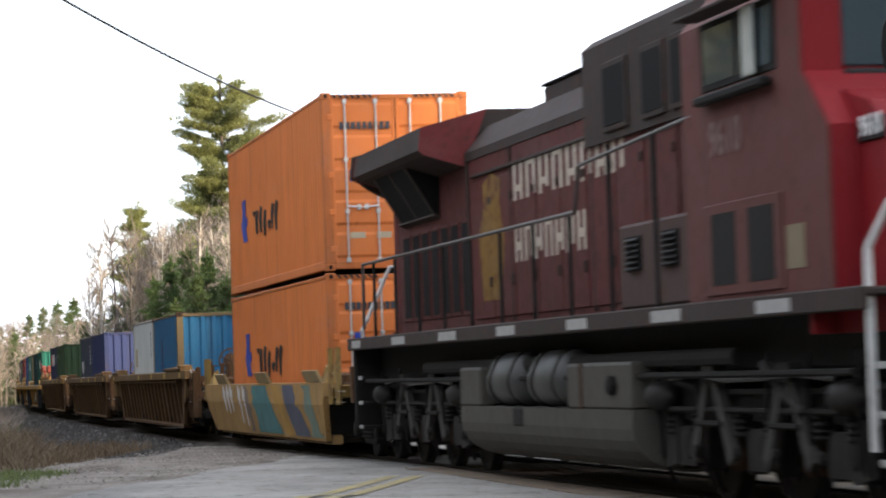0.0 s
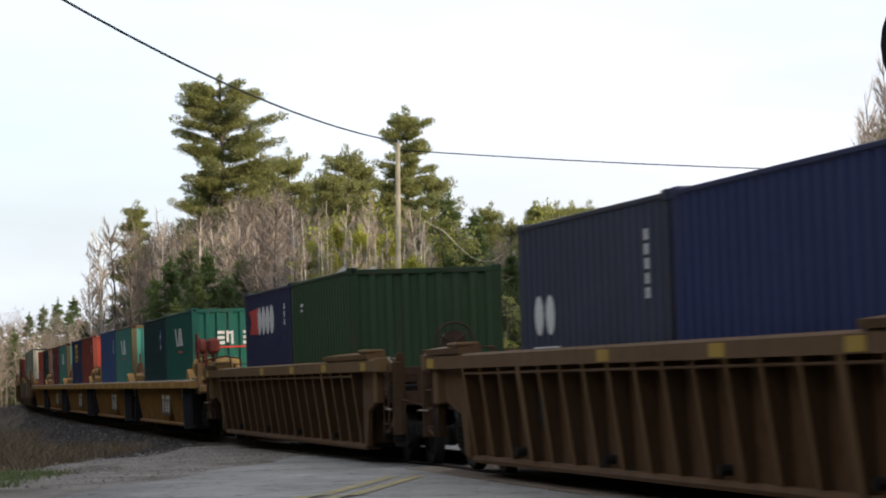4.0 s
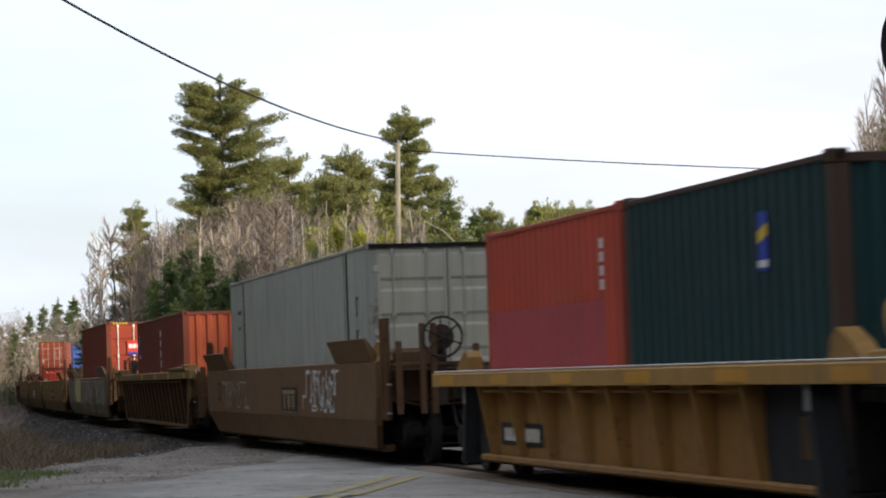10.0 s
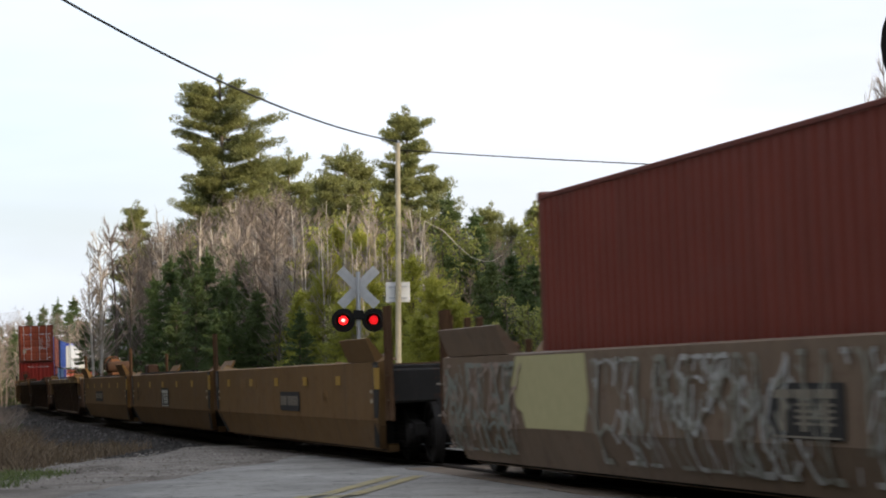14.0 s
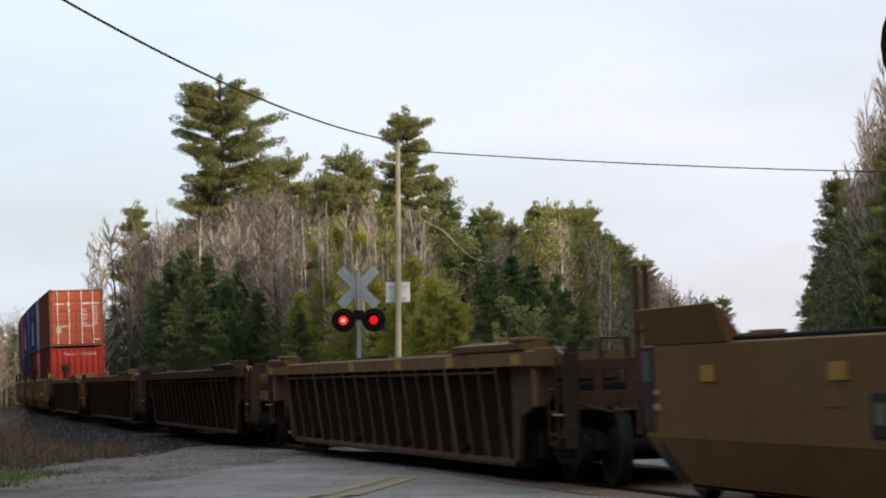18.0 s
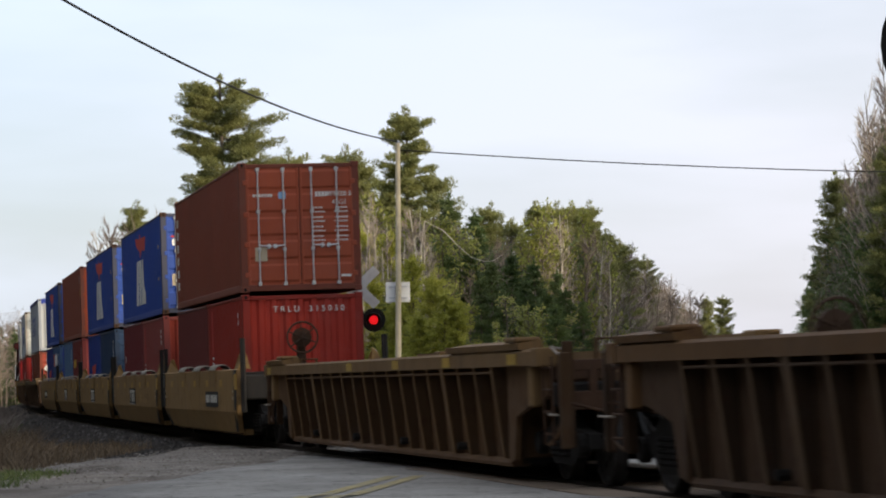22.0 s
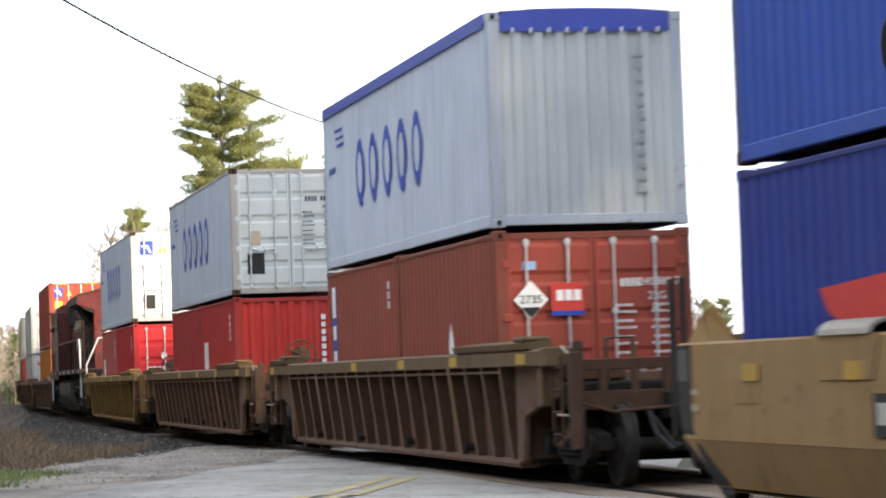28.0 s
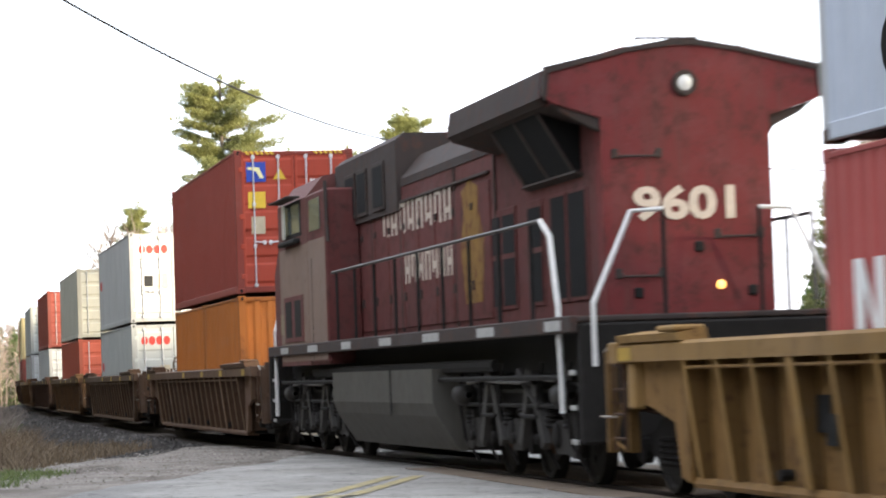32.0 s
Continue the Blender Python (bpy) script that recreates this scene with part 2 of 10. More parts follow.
EARTH = ground_mat("dry_grass_ground", [(0.25, (0.045, 0.04, 0.024)), (0.55, (0.09, 0.07, 0.045)), (0.8, (0.13, 0.105, 0.065))], 6.0, 0.15, 0.95, 0.8, 0.08)
STONE = ground_mat("ballast_stone", [(0.3, (0.024, 0.020, 0.017)), (0.7, (0.062, 0.053, 0.046))], 14.0, 1.2, 0.9, 0.9, 0.06)
LINE = ground_mat("worn_yellow_line", [(0.35, (0.29, 0.255, 0.16)), (0.65, (0.43, 0.34, 0.14))], 12.0, 1.2, 0.8, 0.2, 0.005)
WOOD = simple("weathered_timber", (0.17, 0.13, 0.095), 0.9, 0, 0.35, 8, 0.4)
# ---- the line of the track: nearly straight over the crossing, bending away beyond ----
STEP = 0.5
TS = np.arange(-720, 720 + STEP / 2, STEP)


def bend(s):
    q = np.clip(s, -240, 60)
    return (0.284 + 0.244e-2 * q + 0.266e-4 * q * q) * 1e-3


TH = np.concatenate([[0], np.cumsum((bend(TS[1:]) + bend(TS[:-1])) / 2 * STEP)])
I0 = int(round(720 / STEP))
TH += radians(-78.188) - TH[I0]
TX = np.concatenate([[0], np.cumsum((np.cos(TH[1:]) + np.cos(TH[:-1])) / 2 * STEP)])
TY = np.concatenate([[0], np.cumsum((np.sin(TH[1:]) + np.sin(TH[:-1])) / 2 * STEP)])
TX += 1.552 - TX[I0]
TY += 35.01 - TY[I0]


def on_track(s):
    """The top of rail at s metres along the line."""
    return Vector((float(np.interp(s, TS, TX)), float(np.interp(s, TS, TY)), -0.00146 * max(-260.0, min(60.0, s))))


def stand(s, half, cant=-1.245):
    """The pose of a vehicle centred at s on trucks half a wheelbase either way: y ahead, x to its right, z up."""
    a, b = on_track(s - half), on_track(s + half)
    u = (b - a).normalized()
    w = Vector((u.y, -u.x, 0)).normalized()
    v = w.cross(u)
    c = radians(cant)
    w, v = w * math.cos(c) + v * math.sin(c), -w * math.sin(c) + v * math.cos(c)
    p = (a + b) / 2
    return Matrix(((w.x, u.x, v.x, p.x), (w.y, u.y, v.y, p.y), (w.z, u.z, v.z, p.z), (0, 0, 0, 1)))


def along(sh, outline, s0, s1, step):
    """An outline of (right, up) drawn along the track."""
    n = len(outline)
    ss = np.arange(s0, s1 + 1e-6, step)
    base = len(sh.v)
    for s in ss:
        m = stand(float(s), 0.5)
        sh.v.extend(tuple(m @ Vector((p, 0, q))) for p, q in outline)
    for i in range(len(ss) - 1):
        for k in range(n):
            a, b = base + i * n + k, base + i * n + (k + 1) % n
            sh.f.append((a, b, b + n, a + n))
    return sh


def track_gap(x, y):
    """Distance of a place from the track."""
    return float(np.sqrt(((TX - x) ** 2 + (TY - y) ** 2).min()))


# ---- road, ground, track bed ----
def road_x(y):
    """The road's middle line."""
    return -0.64 + 0.105 * (y - 33.6) + 0.02 * max(0.0, y - 60)


def ground_z(x, y):
    d = abs(x - road_x(y))
    k = min(1.0, max(0.0, (d - 3.2) / 5.0))
    z = -0.10 - 0.42 * k * k * (3 - 2 * k)
    far = math.hypot(x, y)
    return z + 0.06 * noise.noise(Vector((x * 0.23, y * 0.23, 0))) * k + 0.5 * min(1, far / 400) * noise.noise(Vector((x * 0.01, y * 0.01, 3))) * k


sh = Shape()
knots = np.concatenate([[0], np.cumsum(np.geomspace(0.9, 190, 62))])
gx = np.concatenate([-knots[:0:-1], knots]) - 4
gy = np.concatenate([-knots[:0:-1], knots]) + 42
nx = len(gx)
sh.v = [(float(x), float(y), ground_z(float(x), float(y))) for y in gy for x in gx]
sh.f = [(j * nx + i, j * nx + i + 1, (j + 1) * nx + i + 1, (j + 1) * nx + i) for j in range(len(gy) - 1) for i in range(nx - 1)]
ground = new("ground", sh.mesh("ground", EARTH, True))
tagged(ground, "dry spring grass and leaf litter over flat ground", "ground", kind="structure")

sh = Shape()
ys = np.concatenate([np.arange(-40, 90, 1.5), np.arange(90, 900, 20)])
for y in ys:
    y = float(y)
    c = road_x(y)
    for dx, dz in ((-3.3 + 0.12 * math.sin(y * 0.9), -0.22), (-3.25 + 0.12 * math.sin(y * 0.9), -0.035), (-1.6, -0.015), (0, 0.0), (1.6, -0.015), (3.25, -0.035), (3.3, -0.22)):
        sh.v.append((c + dx, y, dz - 0.02 - (0.03 if abs(y - 40) < 12 else 0.0)))
for j in range(len(ys) - 1):
    for i in range(6):
        sh.f.append((j * 7 + i, j * 7 + i + 1, (j + 1) * 7 + i + 1, (j + 1) * 7 + i))
road = new("road", sh.mesh("road", ASPHALT, True))
tagged(road, "worn grey asphalt country road with dark patches", "road", kind="structure")

for off in (-0.16, 0.16):
    sh = Shape()
    yy = np.arange(-30, 35.5, 1.0)
    for y in yy:
        y = float(y)
        c = road_x(y) + off
        sh.v += [(c - 0.085, y, 0.0), (c + 0.085, y, 0.0)]
        for k in (-1, -2):
            x, _, _ = sh.v[k]
            sh.v[k] = (x, y, -0.014 - (0.03 if abs(y - 40) < 12 else 0.0))
    sh.f = [(2 * j, 2 * j + 1, 2 * j + 3, 2 * j + 2) for j in range(len(yy) - 1)]
    part("centre_line", sh, LINE, road, "faded yellow centre line")

sh = Shape()
ys = np.arange(-20, 60, 1.2)
for j, y in enumerate(ys):
    y = float(y)
    c = road_x(y)
    w = 3.6 + 0.9 * noise.noise(Vector((y * 0.2, 0, 0)))
    for dx in (-2.9, -3.5, -5.2, -3.25 - w, -3.6 - w):
        sh.v.append((c + dx, y, (-0.097 if dx > -3.0 else -0.080 if dx > -3.6 - w else -0.62) - 0.05 * (abs(dx) - 3.25) / 4 + 0.05 * max(0.0, min(1.0, (abs(dx) - 3.3) / 1.5)) * noise.noise(Vector((dx * 1.3, y * 0.7, 2)))))
for j in range(len(ys) - 1):
    for i in range(4):
        sh.f.append((j * 5 + i, j * 5 + i + 1, (j + 1) * 5 + i + 1, (j + 1) * 5 + i))
tagged(new("gravel_shoulder", sh.mesh("gravel_shoulder", DIRT, True)), "pale gravel and dirt shoulder beside the road", "shoulder", kind="structure")

bed = along(Shape(), [(-4.2, -0.85), (-1.9, -0.2), (1.9, -0.2), (4.0, -0.85)], -640, -4, 4.0)
along(bed, [(-2.6, -0.9), (-1.9, -0.2), (1.9, -0.2), (2.4, -0.9)], 14, 640, 6.0)
ballast = new("ballast_bed", bed.mesh("ballast_bed", STONE, False))
tagged(ballast, "bed of dark crushed stone ballast under the track", "track bed", kind="structure")

RAIL_OUT = [(-0.07, -0.165), (0.07, -0.165), (0.07, -0.155), (0.012, -0.13), (0.012, -0.04), (0.036, -0.03), (0.036, -0.004), (0.03, 0.0), (-0.03, 0.0),
            (-0.036, -0.004), (-0.036, -0.03), (-0.012, -0.04), (-0.012, -0.13), (-0.07, -0.155)]
for side in (-0.755, 0.755):
    sh = along(Shape(), [(side + p, q) for p, q in RAIL_OUT], -640, 640, 4.0)
    tagged(new("rail", sh.mesh("rail", simple("rail_steel", (0.026, 0.019, 0.015), 0.9, 0.0, 0.4))), "rusty steel rail with a polished head", "rail", "rails of the track", "structure")
sh = Shape()
for s in np.arange(-150, -3, 0.52):
    m = stand(float(s), 0.5)
    t = Shape().box(-1.3, 1.3, -0.115, 0.115, -0.34, -0.155, 0.012)
    sh.add([m @ Vector(p) for p in t.v], t.f)
tagged(new("crossties", sh.mesh("crossties", simple("dark_tie_timber", (0.045, 0.036, 0.029), 0.9, 0, 0.4, 8, 0.4))), "weathered timber crossties in the ballast", "crossties", kind="stuff")
# crossing planks between and beside the rails
xing = thing("crossing_deck", "worn timber and asphalt crossing deck between the rails", "crossing deck", kind="structure")
for c, wd in ((-1.15, 0.5), (-0.45, 0.34), (0.0, 0.5), (0.45, 0.34), (1.15, 0.5)):
    for k in range(4):
        sh = along(Shape(), [(c - wd / 2, -0.18), (c + wd / 2, -0.18), (c + wd / 2, -0.02), (c - wd / 2, -0.02)], -3.6 + 4.0 * k, -3.6 + 4.0 * k + 3.95, 1.97)
        part("plank", sh, WOOD, xing)

# loose ballast stones on the near shoulder
rnd = random.Random(5)
sh = Shape()
for k in range(11000):
    s = -6 - 62 * rnd.random() if k < 6500 else rnd.uniform(-150, -60)
    p = 0.9 + 4.4 * rnd.random() ** 0.8
    m = stand(s, 0.5)
    z = -0.2 - max(0, p - 1.9) * 0.31
    c = m @ Vector((p, 0, z))
    c.z = max(c.z, ground_z(c.x, c.y))
    if abs(c.x - road_x(c.y)) < 4.6 or (s > -42 and p > 3.7):
        continue
    r = rnd.uniform(0.03, 0.08)
    vs = [(c.x + r * rnd.uniform(0.7, 1.2) * a, c.y + r * rnd.uniform(0.7, 1.2) * b, c.z + r * rnd.uniform(0.6, 1.0) * d) for a, b, d in
          ((1, 0, 0), (0, 1, 0), (-1, 0, 0), (0, -1, 0), (0, 0, 1), (0, 0, -1))]
    sh.add(vs, [(0, 1, 4), (1, 2, 4), (2, 3, 4), (3, 0, 4), (1, 0, 5), (2, 1, 5), (3, 2, 5), (0, 3, 5)])
LOOSE, lt, lb = nodes("loose_stone")
lg = lt.nodes.new("ShaderNodeNewGeometry")
lt.links.new(ramp(lt, lg.outputs["Random Per Island"], [(0, (0.022, 0.019, 0.017)), (0.85, (0.065, 0.056, 0.05)), (1, (0.15, 0.14, 0.13))]), lb.inputs["Base Color"])
lb.inputs["Roughness"].default_value = 0.9
tagged(new("ballast_stones", sh.mesh("ballast_stones", LOOSE)), "loose angular grey ballast stones", "ballast stones", kind="stuff")

# pebbles strewn over the shoulder and the road's edge
sh = Shape()
for _ in range(2600):
    y = rnd.uniform(33, 60)
    x = road_x(y) - 2.6 - 4.6 * rnd.random() ** 0.8
    dx = x - road_x(y)
    z = -0.03 if dx > -3.25 else -0.075 - 0.05 * (abs(dx) - 3.25) / 4
    r = rnd.uniform(0.008, 0.03) * (1.0 if dx < -3.1 else 0.5)
    vs = [(x + r * rnd.uniform(0.7, 1.3) * a, y + r * rnd.uniform(0.7, 1.3) * b, z + r * rnd.uniform(0.4, 0.8) * d) for a, b, d in ((1, 0, 0), (0, 1, 0), (-1, 0, 0), (0, -1, 0), (0, 0, 1))]
    sh.add(vs, [(0, 1, 4), (1, 2, 4), (2, 3, 4), (3, 0, 4)])
PEBBLE, lt, lb = nodes("pebble")
lg = lt.nodes.new("ShaderNodeNewGeometry")
lt.links.new(ramp(lt, lg.outputs["Random Per Island"], [(0, (0.08, 0.066, 0.054)), (0.6, (0.19, 0.165, 0.138)), (1, (0.34, 0.31, 0.275))]), lb.inputs["Base Color"])
lb.inputs["Roughness"].default_value = 0.9
tagged(new("pebbles", sh.mesh("pebbles", PEBBLE)), "small pebbles and grit on the gravel shoulder", "pebbles", kind="stuff")

# dead leaves, twigs and dirt clods blown along the shoulder
sh = Shape()
for _ in range(900):
    y = rnd.uniform(34, 56)
    q = rnd.gauss(0, 1)
    x = road_x(y) - 5.3 - 0.9 * noise.noise(Vector((y * 0.35, 3, 0))) + 0.8 * q
    if x > road_x(y) - 3.3:
        continue
    z = max(ground_z(x, y), -0.13) + 0.02
    a, r = rnd.uniform(0, 6.283), rnd.uniform(0.008, 0.024)
    u, w = Vector((math.cos(a), math.sin(a), rnd.gauss(0, 0.15))) * r * rnd.uniform(1, 2.5), Vector((-math.sin(a), math.cos(a), rnd.gauss(0, 0.2))) * r * 0.8
    c = Vector((x, y, z + rnd.uniform(0, 0.03)))
    sh.add([c - u, c - w, c + u, c + w], [(0, 1, 2, 3)])
LITTER, lt, lb = nodes("leaf_litter")
lg = lt.nodes.new("ShaderNodeNewGeometry")
lt.links.new(ramp(lt, lg.outputs["Random Per Island"], [(0, (0.07, 0.05, 0.036)), (0.8, (0.14, 0.10, 0.07)), (1, (0.26, 0.20, 0.13))]), lb.inputs["Base Color"])
tagged(new("leaf_litter", sh.mesh("leaf_litter", LITTER)), "dead leaves and twigs along the gravel shoulder", "leaf litter", kind="stuff")

# ---- trees ----
BARK = simple("grey_bark", (0.13, 0.105, 0.085), 0.9, 0, 0.35, 10, 0.5)
BIRCH = simple("pale_birch_bark", (0.50, 0.46, 0.40), 0.8, 0, 0.35, 5, 0.3)
TWIG = simple("bare_twigs", (0.18, 0.148, 0.128), 0.9, 0, 0.3, 3, 0.1)
TWIG_PALE = simple("pale_bare_twigs", (0.32, 0.27, 0.225), 0.9, 0, 0.3, 3, 0.1)
NEEDLE = leafy("pine_needles", (0.168, 0.186, 0.060), (0.255, 0.262, 0.090), 0.6, 0.38)
SPRUCE = leafy("dark_conifer_needles", (0.052, 0.092, 0.025), (0.085, 0.126, 0.032), 0.6, 0.28)
BUD = leafy("spring_leaves", (0.22, 0.245, 0.047), (0.38, 0.390, 0.092), 0.6, 0.42)
GRASS = leafy("dry_grass_blades", (0.085, 0.060, 0.038), (0.21, 0.152, 0.095), 0.8, 0.25)
GREEN_GRASS = leafy("green_grass_blades", (0.07, 0.11, 0.03), (0.14, 0.17, 0.05), 0.8, 0.25)


def spray(sh, clumps, rg, n, size, rise=0.45):
    """Clumps of needle sprays: each (centre, length axis, width, thickness) filled with n small slivers."""
    g = np.random.default_rng(rg.randint(0, 1 << 30))
    c = np.repeat(np.array([tuple(k[0]) for k in clumps]), n, 0)
    ax = np.repeat(np.array([tuple(k[1]) for k in clumps]), n, 0)
    w = np.repeat(np.array([k[2] for k in clumps]), n)[:, None]
    th = np.repeat(np.array([k[3] for k in clumps]), n)[:, None]
    lat = np.cross(ax, (0, 0, 1.0))
    lat /= np.maximum(1e-6, np.linalg.norm(lat, axis=1))[:, None]
    m = len(c)
    q = np.clip(g.normal(0, 0.5, (m, 3)), -1.1, 1.1)
    p = c + ax * q[:, :1] + lat * w * q[:, 1:2] + np.array((0, 0, 1.0)) * th * q[:, 2:]
    d = g.normal(0, 0.75, (m, 3)) + ax / np.maximum(1e-6, np.linalg.norm(ax, axis=1))[:, None] * 0.7 + np.array((0, 0, rise))
    d /= np.linalg.norm(d, axis=1)[:, None]
    e = np.cross(d, g.normal(0, 1, (m, 3)))
    e /= np.maximum(1e-6, np.linalg.norm(e, axis=1))[:, None]
    l = size * g.uniform(0.6, 1.35, (m, 1))
    k = len(sh.v)
    tri = np.stack([p - e * l * 0.16, p + e * l * 0.16, p + d * l], 1).reshape(-1, 3)
    sh.v += [tuple(v) for v in tri.tolist()]
    sh.f += [(k + 3 * i, k + 3 * i + 1, k + 3 * i + 2) for i in range(m)]


def pads(sh, items, rg, n, size, lift=0.35):
    """Cushions of needles: each (centre, along, across, thickness) carries n slivers that point outwards."""
    g = np.random.default_rng(rg.randint(0, 1 << 30))
    c = np.repeat(np.array([tuple(k[0]) for k in items]), n, 0)
    ax = np.repeat(np.array([tuple(k[1]) for k in items]), n, 0)
    lat = np.repeat(np.array([tuple(k[2]) for k in items]), n, 0)
    th = np.repeat(np.array([k[3] for k in items]), n)[:, None]
    m = len(c)
    u = g.normal(0, 1, (m, 3))
    u /= np.linalg.norm(u, axis=1)[:, None]
    q = u * g.uniform(0.25, 1.0, (m, 1)) ** 0.6
    p = c + ax * q[:, :1] + lat * q[:, 1:2] + np.array((0, 0, 1.0)) * th * q[:, 2:]
    d = ax * u[:, :1] + lat * u[:, 1:2] + np.array((0, 0, 1.0)) * (th * u[:, 2:] * 1.6 + lift) + g.normal(0, 0.32, (m, 3))
    d /= np.linalg.norm(d, axis=1)[:, None]
    e = np.cross(d, g.normal(0, 1, (m, 3)))
    e /= np.maximum(1e-6, np.linalg.norm(e, axis=1))[:, None]
    l = size * g.uniform(0.6, 1.35, (m, 1))
    k = len(sh.v)
    tri = np.stack([p - e * l * 0.15, p + e * l * 0.15, p + d * l], 1).reshape(-1, 3)
    sh.v += [tuple(v) for v in tri.tolist()]
    sh.f += [(k + 3 * i, k + 3 * i + 1, k + 3 * i + 2) for i in range(m)]


def pine(name, label, seed, H, first=0.25, reach=0.16, knots=((0, 1.0), (0.6, 0.8), (1, 0.3)), spacing=0.75, needle=None, n=150, size=0.2, lean=0.0, fork=0.0, plump=1.0):
    """A tapered trunk, whorls of long level limbs with upturned ends, and flat cushions of needles on them; knots give the limbs' length from the lowest to the top."""
    rg = random.Random(seed)
    ob = thing(name, label, "tree")
    tr, cr = Shape(), Shape()
    at = lambda z: Vector((lean * math.sin(z / H * 3.0), lean * 0.5 * math.sin(z / H * 2.0), z))
    tr.tube([at(H * k / 8) for k in range(9)], H * 0.013, 8, H * 0.003)
    z, ang, items = H * first, rg.uniform(0, 6), []
    while z < H * 0.965:
        f = (z / H - first) / (1 - first)
        prof = float(np.interp(f, [k[0] for k in knots], [k[1] for k in knots]))
        for j in range(rg.randint(3, 6)):
            ang += 6.283 / 4.3 + rg.gauss(0, 0.35)
            ln = H * reach * prof * rg.choice((0.4, 0.55, 0.75, 0.9, 1.0, 1.12)) * rg.uniform(0.9, 1.1)
            up = rg.uniform(-0.20, 0.08) + (0.12 + 0.40 * fork) * f * f
            out, lat = Vector((math.cos(ang), math.sin(ang), 0)), Vector((-math.sin(ang), math.cos(ang), 0))
            o = at(z + rg.uniform(-0.5, 0.5) * spacing)
            pts = [o + out * ln * k / 4 + Vector((0, 0, ln * (up * k / 4 + 0.12 * (k / 4) ** 3 - 0.04 * math.sin(k / 4 * 3)))) for k in range(5)]
            tr.tube(pts, max(0.02, ln * 0.015), 4, 0.01, False)
            for b in range(2 + int(ln * 1.5)):
                q = 0.30 + 0.72 * (b + rg.random()) / (2 + int(ln * 1.5))
                i = min(3, int(q * 4))
                p = pts[i].lerp(pts[i + 1], q * 4 - i)
                side = rg.uniform(-0.24, 0.24) * ln * (1.15 - q)
                k = plump * rg.uniform(0.75, 1.25)
                a = (out + lat * side / ln * 1.6 + Vector((0, 0, 0.06 + (0.12 + 0.3 * fork) * f))).normalized()
                items.append((p + lat * side + Vector((0, 0, 0.10)), a * (0.34 + 0.07 * ln) * k, lat * (0.26 + 0.06 * ln) * k, (0.15 + 0.02 * ln) * k))
        z += spacing * rg.uniform(0.55, 1.45) * (1.0 - 0.35 * f)
    crown = float(knots[-1][1]) * H * reach
    for k in range(7):
        a = k * 2.4
        r = crown * 0.55 * (k > 0)
        items.append((at(H * (1.0 - 0.035 * (k > 0))) + Vector((r * math.cos(a), r * math.sin(a), -0.12 * (k % 3))), Vector((0.25, 0, 0.25)), Vector((0, 0.28, 0.12)), 0.34))
    pads(cr, items, rg, n, size)
    part("trunk", tr, BARK, ob)
    part("crown", cr, needle or NEEDLE, ob)
    return ob


def fir(name, label, seed, H, wide=0.22, needle=None, size=0.19, n=40, lift=0.0, low=0.04):
    """A dense cone of drooping sprays down to the ground."""
    rg = random.Random(seed)
    ob = thing(name, label, "tree")
    tr, cr = Shape(), Shape()
    tr.tube([(0, 0, 0), (0, 0, H * 0.98)], H * 0.013, 7, 0.02)
    z, clumps = H * low, []
    while z < H * 0.97:
        f = z / H
        for _ in range(6):
            ang = rg.uniform(0, 6.283)
            ln = H * wide * (1.02 - f) ** 0.8 * rg.uniform(0.5, 1.2)
            e = Vector((math.cos(ang) * ln, math.sin(ang) * ln, (lift - 0.15) * ln + 0.35 * ln * f))
            o = Vector((0, 0, z + rg.uniform(-0.2, 0.2)))
            tr.tube([tuple(o), tuple(o + e)], 0.02, 3, 0.008, False)
            for k in range(2 + int(ln * 1.3)):
                q = rg.uniform(0.3, 1.05)
                p = o + e * q + Vector((rg.gauss(0, 0.08), rg.gauss(0, 0.08), 0)) * (ln + 0.5)
                clumps.append((p, e.normalized() * (0.28 + 0.05 * ln), 0.26, 0.09))
        z += H * rg.uniform(0.03, 0.045)
    for k in range(4):
        clumps.append((Vector((0, 0, H * (0.93 + 0.02 * k))), Vector((0.05, 0, 0.3)), 0.12, 0.3))
    spray(cr, clumps, rg, n, size, 0.0)
    part("trunk", tr, BARK, ob)
    part("crown", cr, needle or SPRUCE, ob)
    return ob


